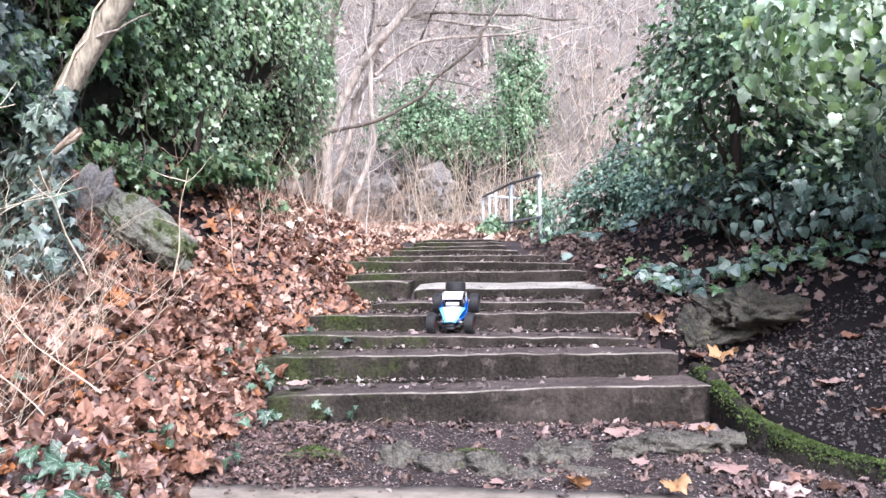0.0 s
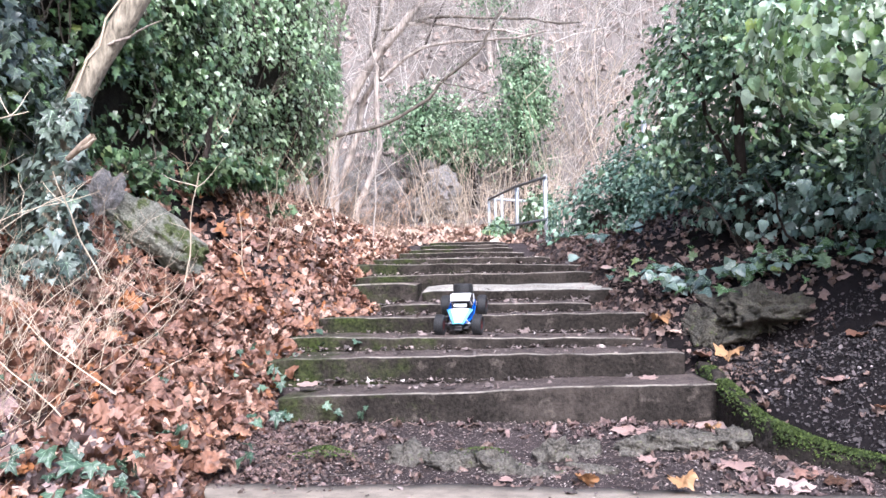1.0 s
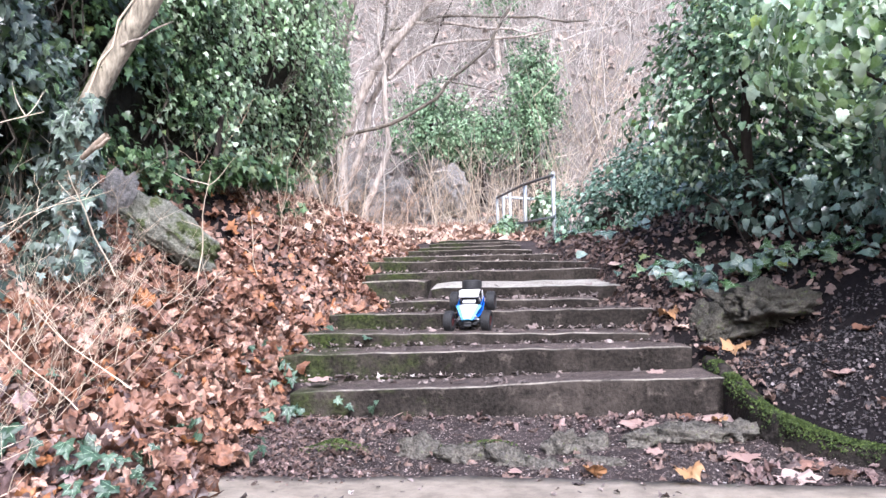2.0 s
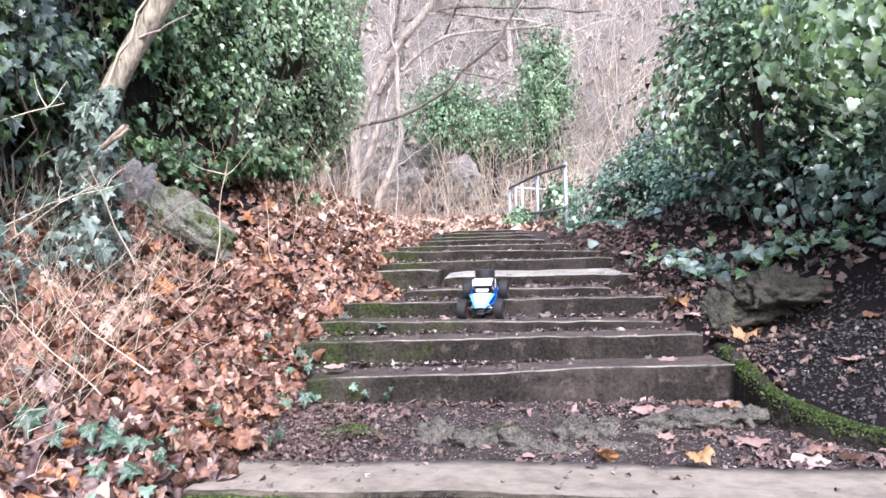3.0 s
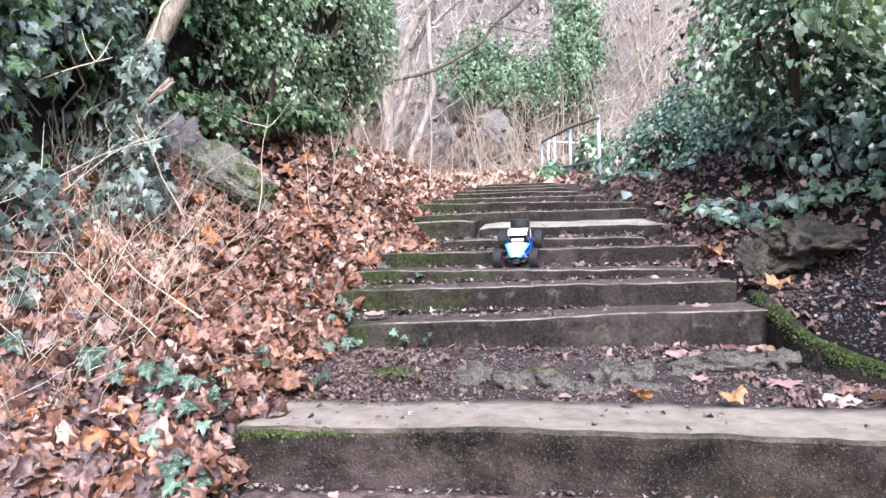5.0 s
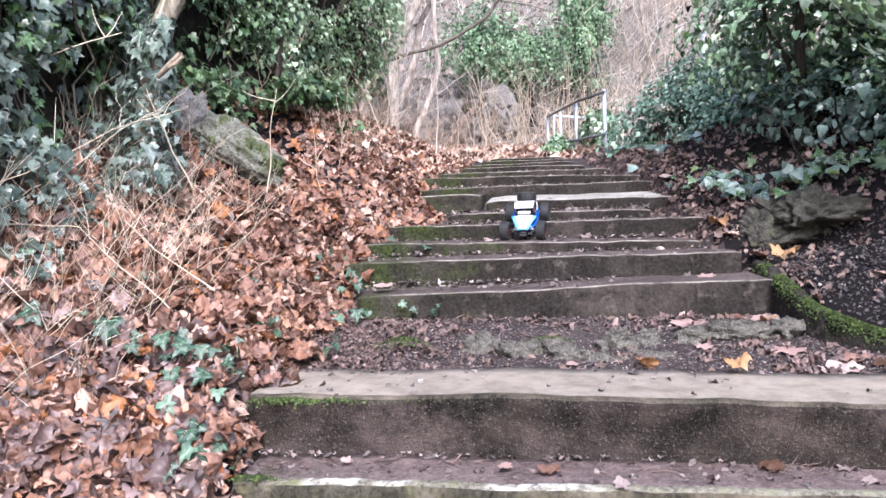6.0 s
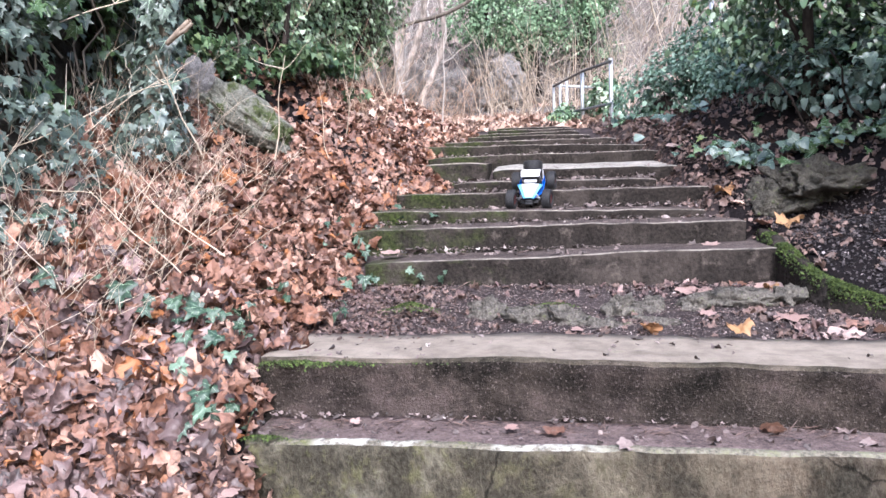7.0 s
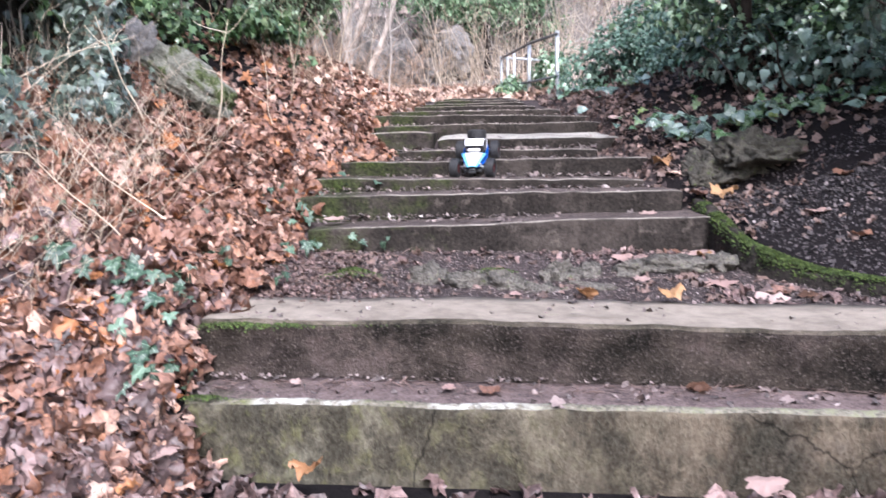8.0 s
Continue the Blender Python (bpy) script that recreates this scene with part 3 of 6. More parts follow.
BROAD = [(0, 0), (0.12, -0.05), (0.27, -0.08), (0.33, 0.03), (0.46, 0.1), (0.45, 0.2), (0.52, 0.3), (0.45, 0.38), (0.47, 0.52), (0.38, 0.56), (0.34, 0.7), (0.22, 0.72), (0.16, 0.86), (0, 0.98)]
BEECH = [(0, 0), (0.16, 0.05), (0.3, 0.28), (0.31, 0.5), (0.2, 0.78), (0, 1.0)]
MAPLE_SHAPES = [crumpled(LOBED, a, b, c, k) for k, (a, b, c) in enumerate([(0.15, 0.25, 0.3), (-0.2, -0.3, 0.35), (0.4, 0.2, 0.3), (0.1, 0.6, 0.35), (0.7, -0.2, 0.3), (-0.3, 0.4, 0.35), (0.0, 0.1, 0.3)])] + [crumpled(BROAD, a, b, c, 30 + k) for k, (a, b, c) in enumerate([(0.1, 0.3, 0.25), (-0.2, -0.3, 0.3), (0.35, 0.2, 0.3), (0.0, 0.5, 0.3), (0.5, -0.3, 0.25), (-0.35, 0.3, 0.3)])] + [crumpled(BEECH, 0.5, 0.5, 0.3, 11), crumpled(BEECH, -0.3, 0.4, 0.35, 12), crumpled(BEECH, 0.8, -0.3, 0.3, 13)]
PLAIN_SHAPES = [leaf_shape(MAPLE, 0.35, 0.5, 0.14, 1), leaf_shape(MAPLE, -0.3, -0.4, 0.16, 2), leaf_shape(MAPLE, 0.6, 0.2, 0.2, 3), leaf_shape(OVAL, 0.5, 0.9, 0.12, 4), leaf_shape(OVAL, -0.4, 0.5, 0.15, 7)]
SCRAP_SHAPES = [leaf_shape(LONG, 0.3, 0.4, 0.1, 5), leaf_shape(OVAL, -0.4, 0.3, 0.15, 6)]


def shell(centre, radii, n, seed, rough=0.25, lumps=2.2, inner=0.25, zmin=None):
    """Places and outward directions on a lumpy mound, with a share of them inside it."""
    rng = np.random.default_rng(seed)
    d = rng.normal(0, 1, (n, 3))
    d /= np.linalg.norm(d, axis=1)[:, None]
    r = np.array([1 + rough * noise.fractal(Vector(v) * lumps + Vector((seed, 0, 0)), 1, 2, 3) for v in d])
    r *= 1 - np.abs(rng.normal(0, 0.10, n)) - (rng.random(n) < inner) * rng.random(n) * 0.4
    p = np.asarray(centre) + d * r[:, None] * np.asarray(radii)
    nn = d / np.asarray(radii)
    nn /= np.linalg.norm(nn, axis=1)[:, None]
    if zmin is not None:
        k = p[:, 2] > zmin
        p, nn = p[k], nn[k]
    return p, nn


# ---- ground ----
# height of the stair's middle along y
STAIR_Y = [-60, -8, -4.0, -1.0, -0.55, -0.25, 0.1, 0.25, 0.6, 0.95, 1.37, 1.71, 2.07, 2.43, 2.68, 3.0, 3.35, 3.7, 4.1, 4.6, 5.1, 5.6, 7.0, 9.5, 12.0, 13.2, 15, 25, 45, 160]
STAIR_Z = [-14, -4, -2.1, -0.68, -0.49, -0.475, -0.44, -0.035, -0.01, 0.03, 0.075, 0.20, 0.32, 0.38, 0.47, 0.52, 0.62, 0.69, 0.76, 0.83, 0.88, 0.93, 1.03, 1.22, 1.4, 2.6, 4.2, 13, 26, 40]


def stair_z(y):
    return float(np.interp(y, STAIR_Y, STAIR_Z))


BANK_Y = [-60, -8, -4.0, -1.0, -0.55, -0.25, 0.0, 0.3, 0.6, 0.95]
BANK_Z = [-14, -4, -2.1, -0.62, -0.40, -0.2, -0.03, 0.02, 0.02, 0.04]


def bank_z(y):
    return float(np.interp(y, BANK_Y, BANK_Z)) if y < 0.95 else stair_z(y) + 0.01


def left_edge(y):
    return float(np.interp(y, [-6, -0.2, 0.0, 0.3, 0.5, 1.0, 1.4, 2.4, 2.52, 2.7, 2.93, 3.03, 3.4, 5.0, 8, 12], [-0.85, -0.56, -0.64, -0.66, -0.66, -0.72, -0.74, -0.70, -0.56, -0.42, -0.44, -0.66, -0.66, -0.55, -1.3, -3.0]))


# the kerb's line: where it runs and the height of its top
KERB = [(1.355, 1.72, 0.28), (1.375, 1.50, 0.25), (1.39, 1.30, 0.22), (1.43, 1.08, 0.158), (1.495, 0.95, 0.108), (1.56, 0.87, 0.082), (1.67, 0.77, 0.048), (1.90, 0.61, 0.022), (2.25, 0.42, 0.01), (2.7, 0.2, -0.01), (3.3, -0.1, -0.05)]
KERB_Y = [k[1] for k in KERB[::-1]] + [2.0, 5.0]
KERB_X = [k[0] for k in KERB[::-1]] + [1.2, 0.8]
KERB_Z = [k[2] for k in KERB[::-1]] + [0.33, 0.8]


def right_edge(y):
    return float(np.interp(y, [-6, 0.2, 0.6, 0.87, 1.08, 1.4, 1.71, 2.07, 2.43, 3.0, 3.4, 5.0, 6.2, 8, 12], [2.9, 2.7, 1.9, 1.56, 1.42, 1.37, 1.32, 1.06, 1.1, 0.98, 0.9, 0.6, 0.55, 0.2, 0.6]))


def ground_z(x, y):
    z = stair_z(y)
    xl, xr = left_edge(y), right_edge(y)
    if x < xl:
        z += (bank_z(y) - z) * min(1, (xl - x) / 0.07)
        s = float(np.interp(y, [-3, -0.3, 0.3, 0.8, 1.6, 2.3, 2.8, 4.0, 6, 10], [0.25, 0.3, 0.42, 0.65, 0.87, 0.88, 0.76, 0.62, 0.38, 0.2]))
        d = xl - x
        z += s * (d if d < 1.2 else 1.2 + 0.75 * (min(d, 30) - 1.2))
    elif x > xr:
        # the soil behind the kerb lies level with its top
        up = 0.10 if y > 1.75 else max(0.0, float(np.interp(y, KERB_Y, KERB_Z)) - 0.005 - z)
        up *= min(1.0, max(0.0, (y + 0.5) / 0.6))
        z += up * min(1, (x - xr) / (0.14 if y > 1.75 else 0.06))
        s = float(np.interp(y, [-3, 0.6, 1.2, 2.0, 2.6, 3.3, 4.2, 5, 8], [0.1, 0.2, 0.22, 0.25, 0.3, 0.42, 0.3, -0.1, -0.15]))
        z += s * min(x - xr, 3)
    # clods in the bare soil
    if x > xr and -0.2 < y < 2.2:
        z += 0.016 * noise.noise(Vector((x * 13, y * 13, 5.0))) * min(1.0, (x - xr) * 6)
    z -= 0.17 * math.exp(-((x - 1.72) / 0.36) ** 2 - ((y - 1.93) / 0.2) ** 2)
    z += 0.05 * noise.noise(Vector((x * 1.3, y * 1.3, 3.1))) * min(1, max(0, max(xl - x, x - xr)) * 3 + 0.1)
    return z


def grid_lines(lo, a, b, hi, step):
    inner = list(np.arange(a, b + 1e-6, step))
    out, g, v = [], step, b
    while v < hi:
        g *= 1.25
        v = min(hi, v + g)
        out.append(v)
    pre, g, v = [], step, a
    while v > lo:
        g *= 1.25
        v = max(lo, v - g)
        pre.append(v)
    return pre[::-1] + inner + out


# the trodden soil ends at the kerb
gx = grid_lines(-160, -2.6, 2.8, 160, 0.045)
gy = grid_lines(-60, -1.2, 6.0, 160, 0.045)
gv = [(x, y, ground_z(x, y)) for y in gy for x in gx]
nx = len(gx)
ii, jj = np.meshgrid(np.arange(nx - 1), np.arange(len(gy) - 1))
q = (jj * nx + ii).ravel()
gf = np.stack([q, q + 1, q + nx + 1, q + nx], 1)
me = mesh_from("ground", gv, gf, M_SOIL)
me.materials.append(M_HILL)
cy = np.array([(gy[j] + gy[j + 1]) / 2 for j in range(len(gy) - 1) for _ in range(nx - 1)])
me.materials.append(M_TROD)
cx = np.array([(gx[i] + gx[i + 1]) / 2 for _ in range(len(gy) - 1) for i in range(nx - 1)])
trod = (cy > 0.1) & (cy < 6.5) & (cx > -1.0) & (cx < np.interp(cy, KERB_Y, KERB_X))
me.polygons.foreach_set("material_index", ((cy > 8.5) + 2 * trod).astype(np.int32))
tagged(part("ground", me), "dark soil, darkened for bush shade, that climbs to a brown hillside", "ground", kind="structure")

# ---- the stair ----


def slab_rows(x0, x1, front, depth, top, bottom, seed, rough=1.0, round_=0.022, tilt=0.0, end=0.05, y_near=False):
    """A worn concrete block: a rounded section carried along x with an uneven edge."""
    n = max(8, int((x1 - x0) / (0.012 if y_near else 0.025)))
    sec = []
    r = round_
    sec.append((0.006, bottom - top))
    for k in range(1, 6):
        sec.append((0.004, (bottom - top) * (1 - k / 6)))
    for k in range(5):
        a = math.pi / 2 * k / 4
        sec.append((r - r * math.cos(a), -r + r * math.sin(a)))
    for u in (0.05, 0.15, 0.35, 0.6, 0.8, 1.0):
        sec.append((r + (depth - r) * u, 0))
    sec.append((depth, bottom - top))
    vs, m = [], len(sec)
    for i in range(n + 1):
        u = i / n
        x = x0 + (x1 - x0) * u
        e = min(u, 1 - u) * (x1 - x0)
        worn = 0.011 * math.exp(-e / end)
        for j, (dy, dz) in enumerate(sec):
            hi = max(0.0, 1 + dz / max(0.02, top - bottom))
            a = 0.012 * rough * noise.noise(Vector((x * 2.7, seed * 5.3, dz * 4))) + 0.008 * rough * noise.noise(Vector((x * 14, seed, dz * 20 + dy * 9))) + 0.005 * rough * noise.noise(Vector((x * 41, seed, dz * 50)))
            b = 0.010 * rough * noise.noise(Vector((x * 1.9, seed * 1.7, 8.2))) + 0.006 * rough * noise.noise(Vector((x * 9, dy * 7, seed)))
            vs.append((x, front(x) + dy + a + worn, top + dz + (b - worn * 0.8) * hi + tilt * dy))
    return vs, n, m


def step(label, x0, x1, front, depth, top, bottom, seed, riser=None, rough=1.0, tilt=0.0, round_=0.022, tread=None, nosing=None, lean=0.0):
    """One stair step: the stained riser below, coloured darker for its shade, the worn tread above it."""
    vs, n, m = slab_rows(x0, x1, front, depth, top, bottom, seed, rough, round_, tilt, y_near=front(0) < 0.5)
    vs = [(x, y, z + lean * (x - 0.3)) for x, y, z in vs]
    ob = tagged(empty("concrete_step"), label, "step", "steps of the stair")
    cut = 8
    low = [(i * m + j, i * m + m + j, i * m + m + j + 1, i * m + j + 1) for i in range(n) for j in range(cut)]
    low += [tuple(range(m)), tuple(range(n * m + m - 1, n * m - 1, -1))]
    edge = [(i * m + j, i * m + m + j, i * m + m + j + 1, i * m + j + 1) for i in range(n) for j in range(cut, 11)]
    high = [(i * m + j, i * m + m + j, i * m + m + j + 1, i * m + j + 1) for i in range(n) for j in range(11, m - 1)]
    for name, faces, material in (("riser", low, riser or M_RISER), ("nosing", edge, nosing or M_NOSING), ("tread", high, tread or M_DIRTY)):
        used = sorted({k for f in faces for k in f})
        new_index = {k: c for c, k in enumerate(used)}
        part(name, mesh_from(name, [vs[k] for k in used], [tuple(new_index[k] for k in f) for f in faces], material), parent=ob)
    return ob


GREY = "old grey concrete stair step with mossy end and worn edge"
STEPS = [
    # x0, x1, front y, depth, top, bottom
    (-0.62, 2.5, lambda x: -0.245 - 0.02 * x, 0.30, -0.20, -0.56),
    (-0.68, 2.4, lambda x: 0.052 - 0.02 * x - 0.035 * x * x * (x > 0), 0.5, 0.0, -0.27),
    (-0.60, 1.36, lambda x: 1.37, 0.44, 0.222, 0.0),
    (-0.77, 1.27, lambda x: 1.71, 0.46, 0.343, 0.12),
    (-0.74, 1.15, lambda x: 2.07, 0.46, 0.400, 0.2),
    (-0.66, 1.24, lambda x: 2.43, 0.40, 0.498, 0.28),
    (-0.34, 0.90, lambda x: 2.68, 0.42, 0.552, 0.35),
    (-0.13, 1.12, lambda x: 3.0, 0.44, 0.622, 0.4),
    (-0.62, 1.0, lambda x: 3.35, 0.45, 0.722, 0.5),
    (-0.76, 0.95, lambda x: 3.7, 0.50, 0.785, 0.55),
    (-0.66, 0.7, lambda x: 4.1, 0.60, 0.838, 0.6),
    (-0.58, 0.5, lambda x: 4.6, 0.60, 0.888, 0.65),
    (-0.52, 0.4, lambda x: 5.1, 0.60, 0.930, 0.7),
    (-0.45, 0.35, lambda x: 5.6, 0.60, 0.975, 0.75),
    (-0.42, 0.3, lambda x: 6.1, 0.60, 1.01, 0.8),
]
# how far each settled step dips towards one end
LEAN = {2: 0.022, 3: 0.012, 4: -0.016, 7: -0.006, 9: -0.016}
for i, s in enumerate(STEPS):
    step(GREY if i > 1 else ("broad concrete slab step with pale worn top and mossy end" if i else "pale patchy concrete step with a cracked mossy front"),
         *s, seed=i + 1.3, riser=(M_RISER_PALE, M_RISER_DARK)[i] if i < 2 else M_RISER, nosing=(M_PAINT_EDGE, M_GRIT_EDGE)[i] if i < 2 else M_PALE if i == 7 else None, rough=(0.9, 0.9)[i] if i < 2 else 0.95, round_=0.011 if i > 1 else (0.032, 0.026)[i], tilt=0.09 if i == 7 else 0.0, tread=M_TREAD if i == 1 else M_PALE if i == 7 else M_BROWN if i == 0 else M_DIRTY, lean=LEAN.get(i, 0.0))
step("short broken piece of concrete step beside a shifted slab", -0.66, -0.17, lambda x: 2.99, 0.4, 0.675, 0.4, 31.0)

# ---- leaves on the ground ----


def slope(a, b, e=0.05):
    z = ground_z(a, b)
    return (-(ground_z(a + e, b) - z) / e, -(ground_z(a, b + e) - z) / e, 1)


def places(n, seed, test, area):
    """n places on the ground within area where test lets them be."""
    rng = random.Random(seed)
    out, nr = [], []
    for _ in range(n * 12):
        a, b = rng.uniform(area[0], area[1]), rng.uniform(area[2], area[3])
        if test(a, b, rng.random()):
            out.append((a, b, ground_z(a, b)))
            nr.append(slope(a, b))
            if len(out) >= n:
                break
    return np.array(out), np.array(nr)


def cover(parent, name, n, seed, test, area, shapes, size, material, lift=0.04, tilt=0.5, label=""):
    """Leaves strewn over the ground as one mesh."""
    p, nr = places(n, seed, test, area)
    rng = np.random.default_rng(seed)
    p[:, 2] += rng.random(len(p)) ** 1.5 * lift + 0.004
    me = leaf_cloud(name, shapes, p, nr, rng.uniform(size[0], size[1], len(p)), material, seed, tip=(0.3, -0.2, -0.3), tip_mix=0.1, tilt=tilt)
    if parent:
        ob = part(name, me, parent=parent)
        ob["kind"] = "stuff"
    else:
        ob = tagged(new(name, me), label, "leaf litter", kind="stuff")
    return ob


def leaf_mesh(name, half, material, fold, curl, wave, seed, veins=None, rings=3):
    """One finer leaf: rings of the outline shrink towards the middle, so that it can bend."""
    rng = random.Random(seed)
    fine = []
    for (x0, y0), (x1, y1) in zip(half, half[1:]):
        fine += [(x0, y0), ((x0 + x1) / 2 + rng.uniform(-0.02, 0.02), (y0 + y1) / 2)]
    fine.append(half[-1])
    outline = fine + [(-x * rng.uniform(0.88, 1.06), y) for x, y in reversed(fine[1:-1])]
    n = len(outline)

    def lift(x, y):
        return fold * abs(x) - curl * (y - 0.4) ** 2 + wave * noise.noise(Vector((x * 3.6, y * 3.6, seed * 3.7))) + wave * 0.4 * noise.noise(Vector((x * 9, y * 9, seed * 1.7)))

    vs = [(0, 0, lift(0, 0.42))]
    for k in range(1, rings + 1):
        u = k / rings
        for x, y in outline:
            a, b = x * u, 0.42 + (y - 0.42) * u
            vs.append((a, b - 0.42, lift(a, b)))
    fs = [(0, 1 + k, 1 + (k + 1) % n) for k in range(n)]
    for r in range(rings - 1):
        o = 1 + r * n
        fs += [(o + k, o + n + k, o + n + (k + 1) % n, o + (k + 1) % n) for k in range(n)]
    count = len(fs)
    if veins:
        for x, y in [(0, 0.95), (0.4, 0.15), (-0.4, 0.15), (0.33, 0.52), (-0.33, 0.52)]:
            d = Vector((x, y - 0.02, 0))
            w = Vector((-d.y, d.x, 0)).normalized() * 0.013
            o = len(vs)
            for u, ww in ((0, 1), (0.5, 0.8), (0.95, 0.3)):
                for sgn in (-1, 1):
                    q = Vector((0, 0.02, 0)) + d * u + w * ww * sgn
                    vs.append((q.x, q.y - 0.42, lift(q.x, q.y) + 0.012))
            fs += [(o, o + 2, o + 3, o + 1), (o + 2, o + 4, o + 5, o + 3)]
    me = bpy.data.meshes.new(name)
    me.from_pydata(vs, [], fs)
    me.polygons.foreach_set("use_smooth", np.full(len(fs), True))
    me.materials.append(material)
    if veins:
        me.materials.append(veins)
        me.polygons.foreach_set("material_index", np.array([0] * count + [1] * (len(fs) - count), dtype=np.int32))
    return me


def lay(me, place, nrm, size, rng, parent=None, name="leaf", tilt=0.4, tip=None, tip_mix=0.0):
    """One leaf as an object of its own."""
    z = (Vector(nrm).normalized() + Vector((rng.gauss(0, tilt), rng.gauss(0, tilt), rng.gauss(0, tilt)))).normalized()
    y = Vector((rng.gauss(0, 1), rng.gauss(0, 1), rng.gauss(0, 1))) * (1 - tip_mix) + (Vector(tip) * tip_mix if tip else Vector())
    y = (y - z * y.dot(z)).normalized()
    x = y.cross(z)
    m = Matrix((x, y, z)).transposed().to_4x4()
    ob = new(name, me)
    ob.matrix_world = Matrix.Translation(place) @ m @ Matrix.Scale(size, 4)
    if parent:
        ob.parent = parent
    return ob


MAPLE_FINE = [(0, 0), (0.14, -0.05), (0.3, -0.12), (0.34, 0.0), (0.42, 0.08), (0.6, 0.18), (0.55, 0.28), (0.45, 0.36), (0.5, 0.5), (0.5, 0.7), (0.36, 0.66), (0.25, 0.68), (0.16, 0.84), (0, 1.02)]
IVY_FINE = [(0, 0.04), (0.1, -0.04), (0.25, -0.13), (0.36, -0.02), (0.53, 0.1), (0.4, 0.22), (0.3, 0.32), (0.36, 0.44), (0.43, 0.62), (0.28, 0.57), (0.17, 0.56), (0.1, 0.78), (0, 1.0)]
DRY_ONES = [leaf_mesh("dry_leaf", MAPLE_FINE if k % 2 else BROAD, M_LEAF_DRY, f, c, w, k) for k, (f, c, w) in enumerate([(0.2, 0.3, 0.35), (-0.25, -0.3, 0.4), (0.5, 0.2, 0.35), (0.1, 0.7, 0.4), (-0.1, -0.6, 0.4), (0.7, -0.2, 0.35)])]
M_LEAF_MAUVE = leafy("mauve_leaf", MAUVE, 0.5, 0.3, 0.05, single=True)
MAUVE_ONES = [leaf_mesh("mauve_leaf", MAPLE_FINE if k % 2 else BROAD, M_LEAF_MAUVE, f, c, w, 60 + k) for k, (f, c, w) in enumerate([(0.2, 0.3, 0.35), (-0.2, -0.4, 0.4), (0.4, 0.5, 0.35)])]
ORANGE_ONE = leaf_mesh("orange_leaf", MAPLE_FINE, M_LEAF_ORANGE, 0.45, 0.5, 0.25, 9)
PINK_ONES = [leaf_mesh("pale_leaf", MAPLE_FINE, M_LEAF_PINK, 0.12, 0.25, 0.2, 10 + k) for k in range(2)]
CREEP_ONES = [leaf_mesh("creeping_leaf", IVY_FINE, M_IVY_LITTER, 0.2, 0.4, 0.12, 70 + k, M_VEIN) for k in range(3)]
IVY_ONES = [leaf_mesh("ivy_leaf", IVY_FINE, M_IVY_ONE, 0.18, 0.35, 0.08, 20 + k, M_VEIN) for k in range(3)]
IVY_GREY_ONES = [leaf_mesh("grey_ivy_leaf", IVY_FINE, M_IVY_GREY_ONE, 0.2, 0.4, 0.08, 30 + k, M_VEIN) for k in range(3)]
M_IVY_BLUE_ONE = leafy("shade_blue_glossy_leaf", [(0.0, (0.02, 0.04, 0.028)), (0.5, (0.09, 0.15, 0.11)), (1.0, (0.40, 0.50, 0.45))], 0.22, 0.18, 0.08, single=True, spec=0.8)
LOW_ONES = [leaf_mesh("low_ivy_leaf", HEART, M_IVY_BLUE_ONE, 0.14, 0.4, 0.08, 80 + k, M_VEIN) for k in range(3)]
HEART_ONES = [leaf_mesh("broad_ivy_leaf", HEART, M_GLOSS_ONE, 0.14, 0.4, 0.08, 40 + k, M_VEIN) for k in range(3)]


def on_bank(a, b, r):
    # thinner where the ivy comes down the bank
    e = left_edge(b) + 0.10 * noise.noise(Vector((b * 3.1, 4.4, 0))) + 0.04
    if b < -0.25 and a < -0.3 and b > -0.9:
        e = max(e, -0.64)
    if 1.75 < b < 3.3 and a < -1.22 + 0.1 * noise.noise(Vector((a * 5, b * 5, 2.0))) - 0.06 * abs(b - 2.5):
        return r < 0.2
    return a < e + 0.12 * (r - 0.5)


litter = tagged(empty("leaf_litter"), "deep brown and pinkish fallen maple leaves on the bank", "leaf litter", kind="stuff")
cover(litter, "far_leaves", 8500, 20, on_bank, (-2.4, -0.4, 2.4, 6.2), PLAIN_SHAPES, (0.035, 0.09), M_LITTER, 0.06, 0.5)
# sunlit-coloured leaves grow denser up the bank
cover(litter, "pale_far_leaves", 3500, 28, lambda a, b, r: on_bank(a, b, r) and r < (b - 2.6) * 0.4, (-2.6, -0.4, 2.8, 6.6), PLAIN_SHAPES, (0.03, 0.08), M_LITTER_SUNLIT, 0.09, 0.6)
cover(litter, "leaf_carpet", 7600, 1, on_bank, (-2.4, -0.4, -1.4, 2.4), MAPLE_SHAPES, (0.04, 0.11), M_LITTER, 0.075, 0.7)
cover(litter, "small_leaves", 9000, 17, on_bank, (-2.2, -0.4, -1.2, 6.0), MAPLE_SHAPES[13:] + PLAIN_SHAPES, (0.018, 0.055), M_LITTER, 0.07, 0.75)
cover(litter, "mauve_leaves", 1900, 18, lambda a, b, r: on_bank(a, b, r) and r < 0.65 - 1.0 * b, (-2.0, -0.45, -1.4, 0.7), MAPLE_SHAPES, (0.06, 0.125), M_LITTER_MAUVE, 0.07, 0.5)
cover(litter, "leaf_scraps", 6000, 2, on_bank, (-2.2, -0.4, -1.5, 4.5), SCRAP_SHAPES, (0.02, 0.08), M_LITTER_DARK, 0.07, 0.7)
rg = random.Random(3)
p, nr = places(300, 4, lambda a, b, r: on_bank(a, b, r) and a < left_edge(b) - 0.02, (-1.9, -0.45, -1.0, 1.0))
